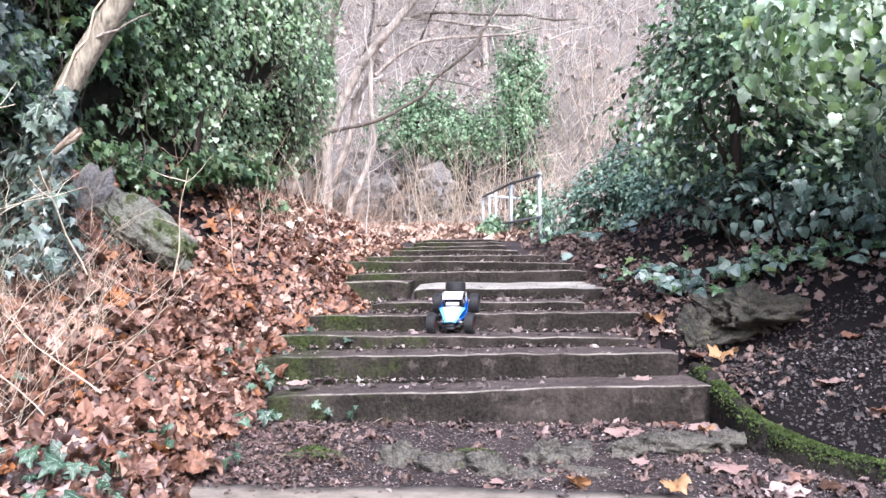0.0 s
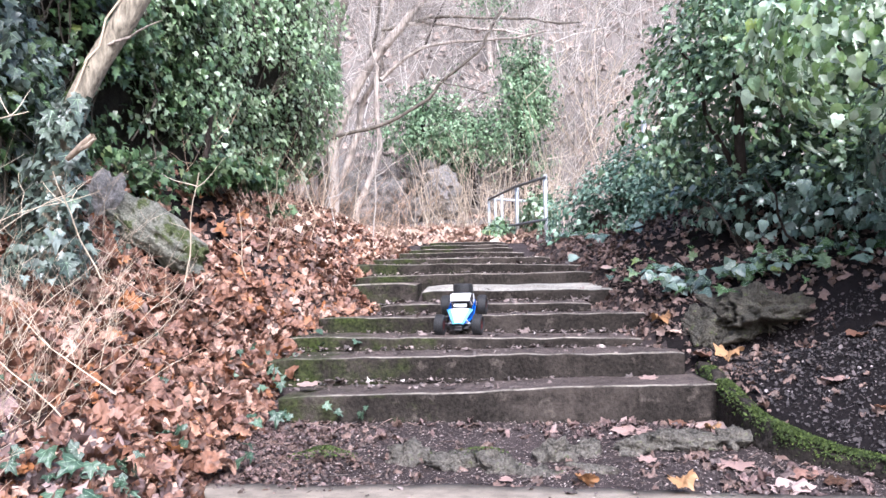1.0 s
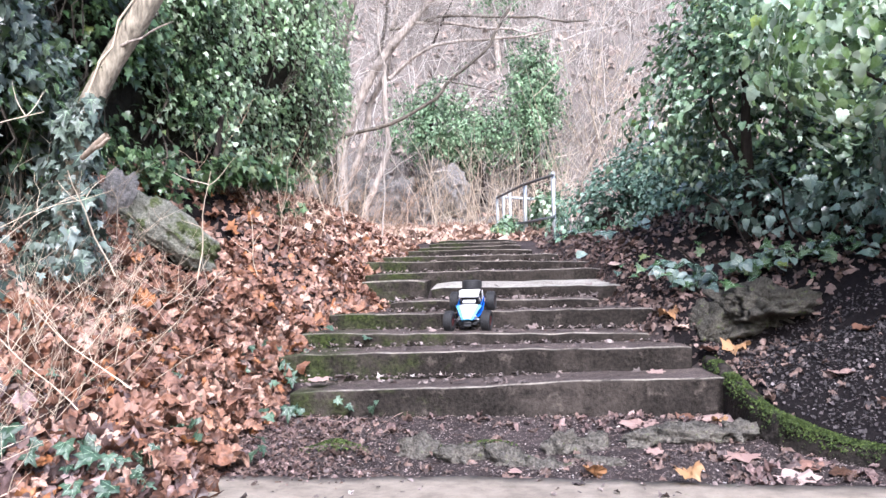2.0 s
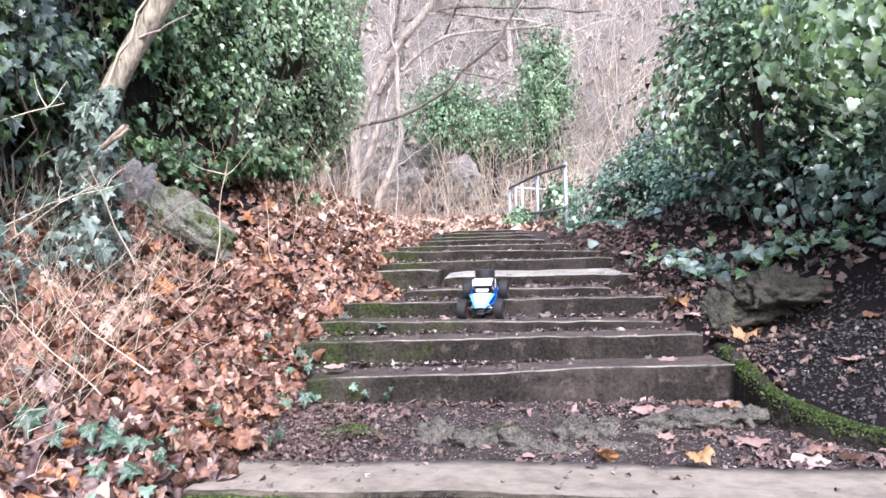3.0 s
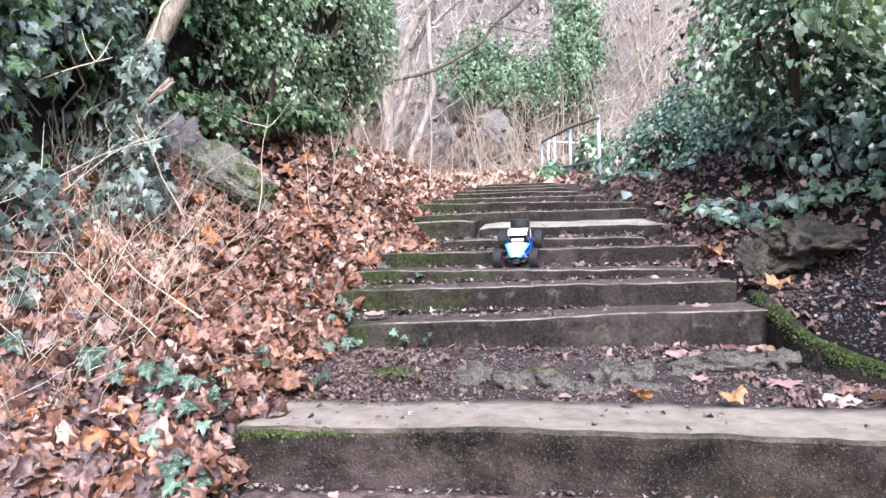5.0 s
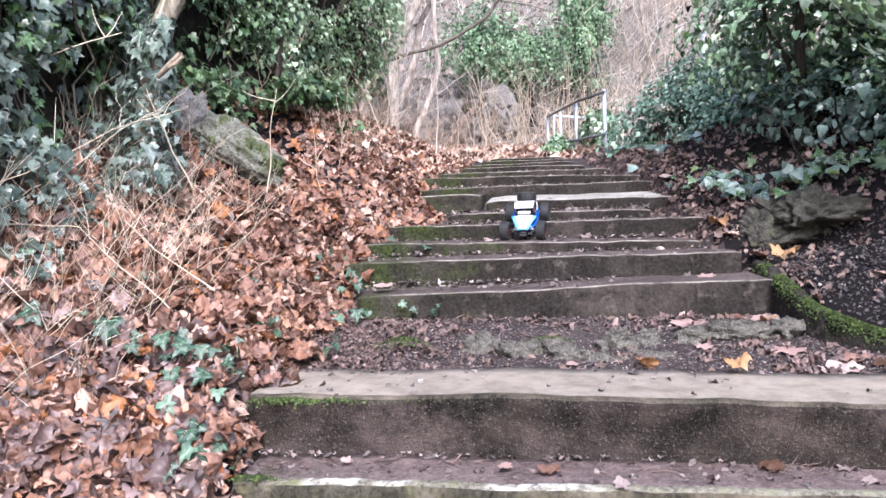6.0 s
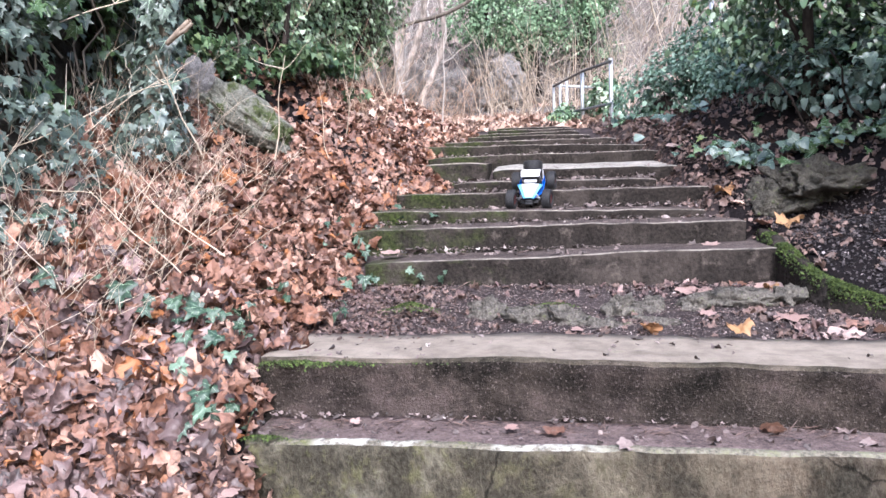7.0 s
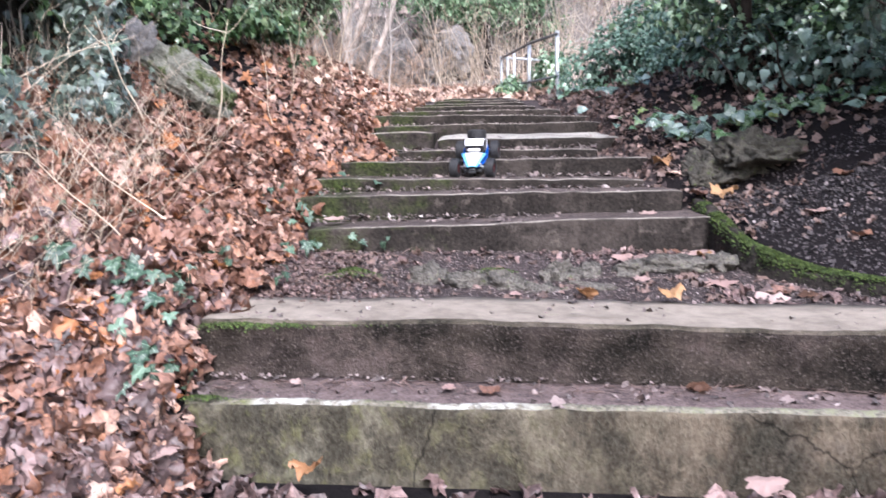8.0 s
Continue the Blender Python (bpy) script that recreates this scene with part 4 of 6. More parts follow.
for a, b in zip(p, nr):
    # mauve leaves grow likelier towards the foot of the bank
    dusky = rg.random() < 0.3 - 0.9 * a[1]
    lay(rg.choice(MAUVE_ONES if dusky else DRY_ONES), (a[0], a[1], a[2] + rg.uniform(0.03, 0.085)), b, rg.uniform(0.07, 0.15), rg, litter, tilt=0.4)
# leaves heaped against the ends of the two lowest steps
ep, en = [], []
for _ in range(300):
    u, w = rg.random(), rg.random()
    if rg.random() < 0.55:
        x, y = -0.84 + 0.22 * u, -0.46 + 0.24 * w
        z = -0.40 + (0.05 + 0.22 * w) * (1 - u * 0.75) * rg.uniform(0.6, 1.05)
    else:
        x, y = -0.88 + 0.24 * u, -0.24 + 0.32 * w
        z = -0.19 + (0.04 + 0.2 * w) * (1 - u * 0.7) * rg.uniform(0.6, 1.05)
    ep.append((x, y, z))
    en.append((0.6, -0.6, 1.0))
part("heaped_leaves", leaf_cloud("heaped_leaves", MAPLE_SHAPES, ep, en, np.random.default_rng(19).uniform(0.04, 0.11, len(ep)), M_LITTER, 19, tip=(0.3, -0.3, -0.3), tip_mix=0.1, tilt=0.6), parent=litter)["kind"] = "stuff"

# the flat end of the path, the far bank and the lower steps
cover(None, "far_leaf_litter", 5500, 6, lambda a, b, r: a < right_edge(b) + 0.15 and (b > 6.5 or a < left_edge(b) + 0.1), (-3.5, 0.8, 5.6, 12.2), PLAIN_SHAPES, (0.07, 0.15), M_LITTER_SUNLIT, 0.05, 0.5, "pale peach fallen leaves on the level path")
cover(None, "lower_leaf_litter", 650, 7, lambda a, b, r: r < 0.4 + 0.6 * (a < -0.1 or a > 1.1 or b < -0.55), (-0.75, 2.6, -1.1, -0.26), MAPLE_SHAPES, (0.05, 0.11), M_LITTER_MAUVE, 0.02, 0.22, "fallen leaves at the foot of the steps")


def right_bank(a, b, r):
    return a > right_edge(b) - 0.05 and r < 0.14 + 0.86 * (b > 2.0)


cover(None, "dark_leaf_litter", 6500, 8, right_bank, (0.5, 3.6, 1.6, 6.5), PLAIN_SHAPES + SCRAP_SHAPES, (0.02, 0.06), M_LITTER_DARK, 0.04, 0.5, "dark fallen leaves under the bush")

# crumbs of leaf and grit on the soil and along the backs of the treads
crumbs = tagged(empty("ground_debris"), "crumbled leaves, grit and twigs on dark soil", "debris", kind="stuff")


def landing(a, b, r):
    return left_edge(b) - 0.1 < a < np.interp(b, KERB_Y, KERB_X) and (b > 0.5 or a > 1.4)


cover(crumbs, "leaf_crumbs", 13000, 9, landing, (-0.75, 2.4, 0.3, 1.37), SCRAP_SHAPES, (0.004, 0.013), M_CRUMB, 0.01, 0.3)
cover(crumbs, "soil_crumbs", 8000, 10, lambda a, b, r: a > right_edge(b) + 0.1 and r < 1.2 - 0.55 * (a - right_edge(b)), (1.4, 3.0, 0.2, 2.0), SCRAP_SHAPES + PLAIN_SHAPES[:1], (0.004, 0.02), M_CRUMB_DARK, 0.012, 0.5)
cover(crumbs, "edge_crumbs", 3000, 16, lambda a, b, r: right_edge(b) - 0.12 < a < right_edge(b) + 0.4 * r, (0.7, 2.0, 1.35, 4.6), SCRAP_SHAPES + PLAIN_SHAPES[:1], (0.006, 0.028), M_LITTER_DARK, 0.012, 0.5)
cover(crumbs, "bank_scraps", 1500, 12, lambda a, b, r: left_edge(b) - 0.12 < a < left_edge(b) + 0.62 * r ** 2.2, (-0.9, 0.2, 0.32, 1.4), SCRAP_SHAPES + PLAIN_SHAPES, (0.008, 0.036), M_LITTER_MAUVE, 0.01, 0.3)
cover(crumbs, "dark_scraps", 1500, 27, lambda a, b, r: left_edge(b) - 0.1 < a < left_edge(b) + 0.75 * r, (-0.9, 0.3, 0.32, 1.4), SCRAP_SHAPES + PLAIN_SHAPES, (0.006, 0.03), M_LITTER_DARK, 0.01, 0.3)
cover(crumbs, "landing_scraps", 190, 14, lambda a, b, r: r < 0.3 + 0.5 * (a > 1.0), (-0.4, 1.6, 0.52, 1.36), MAPLE_SHAPES + SCRAP_SHAPES, (0.02, 0.06), M_LITTER_DARK, 0.008, 0.2)
cover(crumbs, "riser_foot_leaves", 120, 34, lambda a, b, r: r < 0.25 + 0.7 * (a > 0.6), (-0.55, 1.36, 1.12, 1.36), MAPLE_SHAPES + SCRAP_SHAPES, (0.015, 0.055), M_LITTER_MAUVE, 0.008, 0.25)
cover(crumbs, "kerb_leaves", 42, 33, lambda a, b, r: a < np.interp(b, KERB_Y, KERB_X) - 0.05, (1.22, 2.1, 0.45, 0.8), MAPLE_SHAPES, (0.03, 0.075), M_LITTER_MAUVE, 0.008, 0.15)
cover(crumbs, "soil_scraps", 90, 25, lambda a, b, r: a > right_edge(b) + 0.12, (1.5, 2.7, 0.5, 1.95), MAPLE_SHAPES + SCRAP_SHAPES, (0.02, 0.07), M_LITTER_DARK, 0.006, 0.18)
TWIG_SHAPES = [leaf_shape([(0, 0), (0.025, 0.3), (0.02, 0.7), (0, 1.0)], 0.4, 0.2 * k - 0.2, 0.02, 70 + k) for k in range(3)]
cover(crumbs, "dead_twigs", 500, 29, lambda a, b, r: left_edge(b) - 0.1 < a < left_edge(b) + 0.9 * r, (-0.8, 0.5, 0.32, 1.35), TWIG_SHAPES, (0.03, 0.11), M_LITTER_DARK, 0.012, 0.2)
cover(crumbs, "landing_twigs", 260, 30, landing, (-0.3, 1.6, 0.4, 1.36), TWIG_SHAPES, (0.02, 0.08), M_LITTER_DARK, 0.01, 0.2)
rng = np.random.default_rng(14)
tp = np.c_[rng.uniform(-0.55, 2.2, 420), -0.02 - 0.12 * rng.random(420) ** 1.6, np.full(420, -0.19)]
part("tread_twigs", leaf_cloud("tread_twigs", TWIG_SHAPES, tp, np.tile((0, 0, 1.0), (420, 1)), rng.uniform(0.02, 0.09, 420), M_LITTER_DARK, 14, tip=(1, 0, 0), tip_mix=0.4, tilt=0.25), parent=crumbs)["kind"] = "stuff"
rng = np.random.default_rng(13)
cp, cs = [], []
for i, s in enumerate(STEPS[:11]):
    x0, x1, fr, dep, top, _ = s
    nxt = {0: 0.05, 1: 0.55}.get(i, STEPS[i + 1][2](0.3) if i + 1 < len(STEPS) else 0)
    for _ in range([520, 110, 420, 380, 320, 260, 260, 120, 140, 120, 90][i]):
        x = rng.uniform(x0, x1)
        back = rng.random() ** (2.2 if i != 1 else 1.0)
        y0 = fr(x) + 0.03
        y = nxt - (nxt - y0) * back - 0.01
        heap = 0.016 * max(0.0, 1 - back * 3) if i != 1 else 0
        cp.append((x, y, top + 0.005 + heap * rng.random()))
        cs.append(rng.uniform(0.007, 0.026) if rng.random() < 0.93 else rng.uniform(0.03, 0.06))
part("tread_crumbs", leaf_cloud("tread_crumbs", SCRAP_SHAPES + PLAIN_SHAPES[:2], np.array(cp), np.tile((0, 0, 1.0), (len(cp), 1)), np.array(cs), M_CRUMB, 15, tip=(1, 0, 0), tip_mix=0.2, tilt=0.3), parent=crumbs)["kind"] = "stuff"

# leaves that lie singly on the landing and the steps
SINGLE = [
    # place, size, kind: o orange, p pale, d dry
    ((0.73, 0.58, 0.04), 0.13, "o", 2.2), ((1.05, 0.47, 0.03), 0.14, "o", 0.9), ((1.29, 0.80, 0.06), 0.19, "p", 0.1), ((0.96, 1.22, 0.075), 0.21, "p", 0.1),
    ((1.36, 1.25, 0.10), 0.2, "p", 0.3), ((1.27, 1.31, 0.1), 0.17, "p", 0.5), ((1.36, 1.15, 0.1), 0.16, "p", 0.4), ((1.17, 1.33, 0.1), 0.13, "d", 0.6), ((1.30, 1.24, 0.1), 0.10, "o", 0.8), ((1.42, 0.55, 0.03), 0.19, "p", 0.2), ((1.5, 0.68, 0.05), 0.17, "d", 0.5), ((1.6, 0.6, 0.05), 0.16, "d", 0.6),
    ((1.22, 2.10, 0.43), 0.16, "o", 0.5), ((1.26, 2.0, 0.40), 0.12, "d", 0.4), ((1.5, 1.83, 0.34), 0.2, "o", 0.5), ((1.36, 1.8, 0.33), 0.16, "d", 0.4), ((-0.50, 1.54, 0.235), 0.14, "p", 0.1),
    ((1.09, 1.62, 0.245), 0.11, "p", 0.3), ((0.18, 1.47, 0.235), 0.07, "p", 0.5), ((1.06, 3.25, 0.66), 0.16, "p", 0.2), ((1.86, 1.75, 0.41), 0.12, "d", 0.6), ((1.78, 1.2, 0.2), 0.15, "p", 0.2), ((2.02, 1.6, 0.36), 0.16, "d", 0.4),
    ((0.39, -0.12, -0.185), 0.12, "d", 0.15), ((1.07, -0.05, -0.185), 0.13, "d", 0.1), ((-0.28, -0.06, -0.18), 0.05, "p", 0.6), ((-0.16, -0.40, -0.37), 0.15, "o", 0.3), ((-0.62, -0.45, -0.3), 0.17, "p", 0.4), ((1.2, -0.42, -0.37), 0.15, "p", 0.4),
    ((0.45, 0.62, 0.01), 0.07, "p", 0.2), ((0.98, 0.85, 0.03), 0.09, "p", 0.3), ((0.25, -0.09, -0.185), 0.06, "p", 0.2), ((1.9, 0.95, 0.13), 0.14, "d", 0.3), ((1.62, 2.5, 0.56), 0.12, "d", 0.4),
]
for at, size, k, tl in SINGLE:
    me = ORANGE_ONE if k == "o" else rg.choice(PINK_ONES) if k == "p" else rg.choice(DRY_ONES)
    lab = {"o": "curled orange maple leaf lying on the ground", "p": "pale pinkish fallen maple leaf lying flat", "d": "crumpled brown fallen leaf on the ground"}[k]
    gz = ground_z(at[0], at[1]) + 0.014
    at = (at[0], at[1], gz if 0.5 < at[1] < 1.36 or at[0] > 1.36 else max(at[2], gz))
    ob = lay(me, at, (0, -0.1, 1), size * (0.62 if k != "p" else 0.72), rg, None, "fallen_leaf", tilt=tl * 0.22)
    ob.matrix_world = ob.matrix_world @ Matrix.Diagonal((1, 1, 1.3 if k == "o" else 0.45, 1))
    tagged(ob, lab, "fallen leaf", "single fallen leaves")

# ---- rocks, kerb and stones ----


def boulder(name, centre, radii, seed, material, label, turn=(0, 0, 0), rough=0.35, freq=1.6, sub=5, cat="rock"):
    bm = bmesh.new()
    bmesh.ops.create_icosphere(bm, subdivisions=sub, radius=1)
    for v in bm.verts:
        n = v.co.normalized()
        d = 1 + rough * noise.fractal(n * freq + Vector((seed, 0, 0)), 1, 2, 4)
        d += 0.16 * abs(noise.noise(n * freq * 2.5 + Vector((0, seed, 0)))) + 0.09 * abs(noise.noise(n * freq * 6 + Vector((0, seed, 3)))) + 0.04 * noise.noise(n * freq * 15)
        # flat cleft faces
        for k in range(3):
            f = Vector((math.sin(seed + k * 2.1), math.cos(seed * 1.7 + k), math.sin(seed * 0.7 + k * 1.3))).normalized()
            d = min(d, 0.86 / max(0.25, n.dot(f))) if n.dot(f) > 0.25 else d
        # ledges and hollows along the bedding
        bed = n.z * 4.5 + n.x * 0.8 + noise.noise(n * 2 + Vector((seed, 1, 0)))
        d *= 1 + 0.10 * rough * (abs((bed % 1.0) - 0.5) * 4 - 1)
        v.co = Vector((n.x * radii[0], n.y * radii[1], n.z * radii[2])) * d
    ob = part(name, bm, material)
    ob.matrix_world = pose(*centre, *turn)
    return tagged(ob, label, cat)


boulder("mossy_boulder", (-1.40, 1.95, 0.98), (0.28, 0.2, 0.125), 3.0, M_ROCK_MOSSY, "grey boulder with green moss leaning out of the leaves", (0, 36, 12), 0.3, 1.5)
boulder("rock", (-1.70, 1.90, 1.10), (0.11, 0.18, 0.2), 5.0, M_ROCK_PALE, "bare grey rock under the leaning trunk", (0, 20, 20), 0.35, 1.6)


def eroded(centre, radii, seed, label, turn, sub=6):
    """A rock whose weathered top juts out over dark hollows."""
    bm = bmesh.new()
    bmesh.ops.create_icosphere(bm, subdivisions=sub, radius=1)
    o = Vector((seed, 0, 0))
    for v in bm.verts:
        n = v.co.normalized()
        w = n + noise.noise_vector(n * 2.2 + o) * 0.25
        d = 1 + 0.35 * noise.fractal(n * 1.8 + o, 1, 2, 4)
        d -= 0.30 * max(0.0, 0.35 - abs(noise.noise(w * 2.6 + o))) / 0.35 * 0.6
        d -= 0.12 * max(0.0, 0.3 - abs(noise.noise(w * 6.5 + o))) / 0.3
        d += 0.05 * noise.noise(w * 17 + o)
        hollow = 0.25 + 0.3 * noise.noise(Vector((n.x * 2.4, seed, 0.4)))
        front = max(0.0, -n.y) * max(0.0, min(1.0, (hollow - n.z) * 5)) * max(0.0, min(1.0, (n.x + 0.55) * 3))
        d *= 1 - 0.55 * front
        v.co = Vector((n.x * radii[0], n.y * radii[1], n.z * radii[2])) * d
    ob = part("rock", bm, M_ROCK_DARK)
    ob.matrix_world = pose(*centre, *turn)
    return tagged(ob, label, "rock")


boulder("tree_stump", (1.10, 5.27, 0.90), (0.24, 0.19, 0.28), 12.0, M_BARK_DARK, "dark rotten tree stump under the low bush", (0, 0, 10), 0.3, 1.5, 4, "stump")
eroded((1.72, 2.13, 0.46), (0.37, 0.28, 0.18), 8.6, "rough eroded rock with a jutting lichened ledge", (0, -4, 6))
boulder("rock", (1.42, 2.06, 0.40), (0.12, 0.14, 0.13), 9.0, M_ROCK_DARK, "small rough rock beside the steps", (0, 0, 0), 0.5, 2.0)
eroded((2.2, 2.4, 0.55), (0.34, 0.24, 0.18), 10.0, "dark rock half under the bush", (0, 0, 30), 5)
STONES = [((0.07, 0.86, 0.03), (0.11, 0.09, 0.06)), ((0.24, 0.80, 0.02), (0.12, 0.08, 0.05)), ((0.42, 0.78, 0.01), (0.13, 0.09, 0.055)), ((0.62, 0.90, 0.03), (0.10, 0.08, 0.065)),
          ((0.76, 0.95, 0.03), (0.09, 0.08, 0.055)), ((0.95, 0.98, 0.05), (0.09, 0.08, 0.05)), ((1.12, 1.02, 0.06), (0.2, 0.09, 0.05)), ((1.34, 1.05, 0.07), (0.12, 0.08, 0.04))]
STONES += [((0.55, 0.72, -0.015), (0.18, 0.07, 0.045)), ((0.78, 0.77, -0.01), (0.14, 0.07, 0.045))]
for k, (c, r) in enumerate(STONES):
    ob = boulder("step_stone", (c[0], c[1], c[2] - 0.004), (r[0] * 0.72, r[1] * 0.72, r[2]), 20.3 + k * 1.7, M_STONE, "broken mossy stone of a crumbled step", (4, 3, 20 * math.sin(k * 2.0)), 0.65, 2.2, 4, "stone")
    ob["group"] = "stones of the crumbled step"



def sweep(points, section, seed, jit):
    pts = []
    for a, b in zip(points, points[1:]):
        for k in range(8):
            pts.append(Vector(a).lerp(Vector(b), k / 8))
    pts.append(Vector(points[-1]))
    pts = [pts[0]] + [(pts[i - 1] + pts[i] * 2 + pts[i + 1]) / 4 for i in range(1, len(pts) - 1)] + [pts[-1]]
    vs, fs, m = [], [], len(section)
    for i, p in enumerate(pts):
        d = pts[min(i + 1, len(pts) - 1)] - pts[max(i - 1, 0)]
        side = Vector((d.y, -d.x, 0)).normalized()
        for j, (a, b) in enumerate(section):
            q = p + side * a + Vector((0, 0, b))
            q += noise.noise_vector(q * 9 + Vector((seed, 0, 0))) * jit + noise.noise_vector(q * 30) * jit * 0.5
            vs.append(tuple(q))
        if i:
            o = (i - 1) * m
            fs += [(o + j, o + j + 1, o + m + j + 1, o + m + j) for j in range(m - 1)]
    fs += [tuple(range(m)), tuple(range(len(vs) - 1, len(vs) - m - 1, -1))]
    return vs, fs, pts


vs, fs, kp = sweep(KERB, [(0.037, -0.25), (0.037, -0.02), (0.032, 0.012), (0.016, 0.03), (-0.016, 0.03), (-0.032, 0.012), (-0.037, -0.02), (-0.037, -0.25)], 2, 0.012)
kerb = tagged(empty("kerb"), "low curved concrete kerb overgrown with bright moss", "kerb")
part("core", mesh_from("core", vs, fs, M_RISER), parent=kerb)
mp_, mn_ = [], []
rng = np.random.default_rng(21)
for _ in range(23000):
    i = rng.integers(0, len(kp) - 1)
    q = kp[i].lerp(kp[i + 1], rng.random())
    d = (kp[i + 1] - kp[i]).normalized()
    side = Vector((d.y, -d.x, 0))
    a = rng.normal(0, 0.022)
    # thick and bright where the kerb bends away, thin towards the steps
    if q.y > 0.98 and (noise.noise(q * 9) < 0.1 - 0.25 * abs(a) / 0.03 or rng.random() < 0.35):
        continue
    if noise.noise(q * 7) < -0.45 and rng.random() < 0.8:
        continue
    fall = max(0, abs(a) - 0.032) * 0.7
    a = max(-0.039, min(0.039, a))
    thick = 0.012 if q.y < 0.98 else 0.0
    mp_.append(q + side * a + Vector((0, 0, 0.03 + thick - a * a * 9 - fall * 3.0)))
    mn_.append(side * a * 12 + Vector((0, 0, 0.7)))
TUFT = [leaf_shape([(0, 0), (0.16, 0.3), (0, 1.0)], 0.3, 0.5, 0.1, 1), leaf_shape([(0, 0), (0.3, 0.5), (0, 1.0)], 0.3, 0.6, 0.1, 2)]
M_MOSS_TUFT = leafy("moss_tufts", [(0.0, (0.02, 0.035, 0.006)), (0.5, (0.05, 0.078, 0.014)), (1.0, (0.125, 0.18, 0.034))], 0.8, 0.15, 0.15)
part("moss", leaf_cloud("moss", TUFT, np.array(mp_), np.array(mn_), rng.uniform(0.008, 0.02, len(mp_)), M_MOSS_TUFT, 22, tip=(0, -0.2, 0.6), tip_mix=0.3, tilt=0.6), parent=kerb, label="bright green moss")["kind"] = "stuff"


def moss_patch(centre, radii, n, seed, label):
    rng = np.random.default_rng(seed)
    d = rng.normal(0, 0.5, (n, 2))
    p = np.c_[centre[0] + d[:, 0] * radii[0], centre[1] + d[:, 1] * radii[1], np.zeros(n)]
    p[:, 2] = centre[2] + radii[2] * np.exp(-(d ** 2).sum(1) * 1.2)
    nn = np.c_[d * 0.6, np.ones(n)]
    tagged(new("moss_cushion", leaf_cloud("moss_cushion", TUFT, p, nn, rng.uniform(0.006, 0.015, n), M_MOSS_TUFT, seed, tip=(0, 0, 1), tip_mix=0.3, tilt=0.6)), label, "moss", "moss cushions", kind="stuff")


moss_patch((-0.27, 0.86, 0.04), (0.10, 0.05, 0.04), 900, 31, "green moss cushion on the soil")
moss_patch((-0.52, 0.10, -0.016), (0.15, 0.085, 0.014), 2200, 32, "bright moss on the end of the slab")
moss_patch((-0.34, 0.085, -0.014), (0.13, 0.045, 0.010), 1000, 33, "bright moss on the end of the slab")
moss_patch((-0.12, 0.075, -0.012), (0.18, 0.03, 0.006), 350, 36, "thin moss along the edge of the slab")
moss_patch((0.35, 0.83, 0.06), (0.10, 0.05, 0.02), 300, 34, "thin moss on a broken stone")
moss_patch((-0.55, -0.22, -0.2), (0.08, 0.03, 0.012), 400, 35, "thin moss on the end of the step")

# ---- ivy wall and its trunk ----
WALL = [(-2.7, -1.8), (-2.25, -0.5), (-1.98, 0.4), (-1.82, 1.3), (-1.56, 2.2), (-1.45, 3.0), (-1.36, 4.0), (-1.30, 4.6), (-1.7, 5.3), (-2.4, 6.3), (-3.8, 8.2)]
WS = np.r_[0, np.cumsum([math.dist(a, b) for a, b in zip(WALL, WALL[1:])])]
WTOP = 4.4


def wall_at(s):
    return float(np.interp(s, WS, [w[0] for w in WALL])), float(np.interp(s, WS, [w[1] for w in WALL]))


def wall_point(s, z):
    x, y = wall_at(s)
    x1, y1 = wall_at(s - 0.3)
    x2, y2 = wall_at(s + 0.3)
    t = Vector((x2 - x1, y2 - y1, 0)).normalized()
    nrm = Vector((t.y, -t.x, 0))
    o = 0.30 * noise.fractal(Vector((s * 0.9, z * 0.9, 2.2)), 1, 2, 3) + 0.08 * noise.noise(Vector((s * 4, z * 4, 0)))
    # the far end swells out above its foot
    o += 0.13 * math.exp(-((y - 4.4) / 0.9) ** 2) * math.sin(min(1.0, max(0.0, (z - 1.1) / 1.2)) * math.pi / 2)
    return Vector((x, y, z)) + nrm * o, nrm


# rock sheet behind the leaves, its colour darkened to stand for shade
vs, fs = [], []
NS, NZ = 100, 60
for i in range(NS + 1):
    s = WS[-1] * i / NS
    x, y = wall_at(s)
    z0 = ground_z(x, y) - 0.6
    for j in range(NZ + 1):
        z = z0 + (WTOP + 0.1 - z0) * j / NZ
        pnt, nrm = wall_point(s, z)
        rockn = 0.05 * abs(noise.noise(Vector((s * 6, z * 6, 7.7)))) + 0.03 * noise.noise(Vector((s * 17, z * 17, 1)))
        vs.append(tuple(pnt - nrm * (0.17 - rockn)))
for i in range(NS):
    for j in range(NZ):
        a = i * (NZ + 1) + j
        fs.append((a, a + NZ + 1, a + NZ + 2, a + 1))
tagged(part("rock_wall", mesh_from("rock_wall", vs, np.array(fs), M_WALL)), "rock face behind the ivy, painted dark for shade", "rock wall", kind="structure")


def wall_leaves(n, seed, s0, s1, gap, low=0.0, high=WTOP, out=(-0.12, 0.14)):
    rng = random.Random(seed)
    pos, nor = [], []
    while len(pos) < n:
        s = rng.uniform(s0, s1)
        x, y = wall_at(s)
        g = ground_z(x, y)
        z = g + low + rng.random() * (high - g - low)
        c = noise.fractal(Vector((s * 2.2, z * 2.2, seed * 0.1)), 1, 2, 3)
        if c < gap and rng.random() < 0.93:
            continue
        pnt, nrm = wall_point(s, z)
        pos.append(pnt + nrm * (rng.uniform(*out) + 0.12 * c))
        nor.append(nrm + Vector((0, 0, 0.55)))
    return np.array(pos), np.array(nor)


def s_of(y):
    return float(np.interp(y, [w[1] for w in WALL], WS))


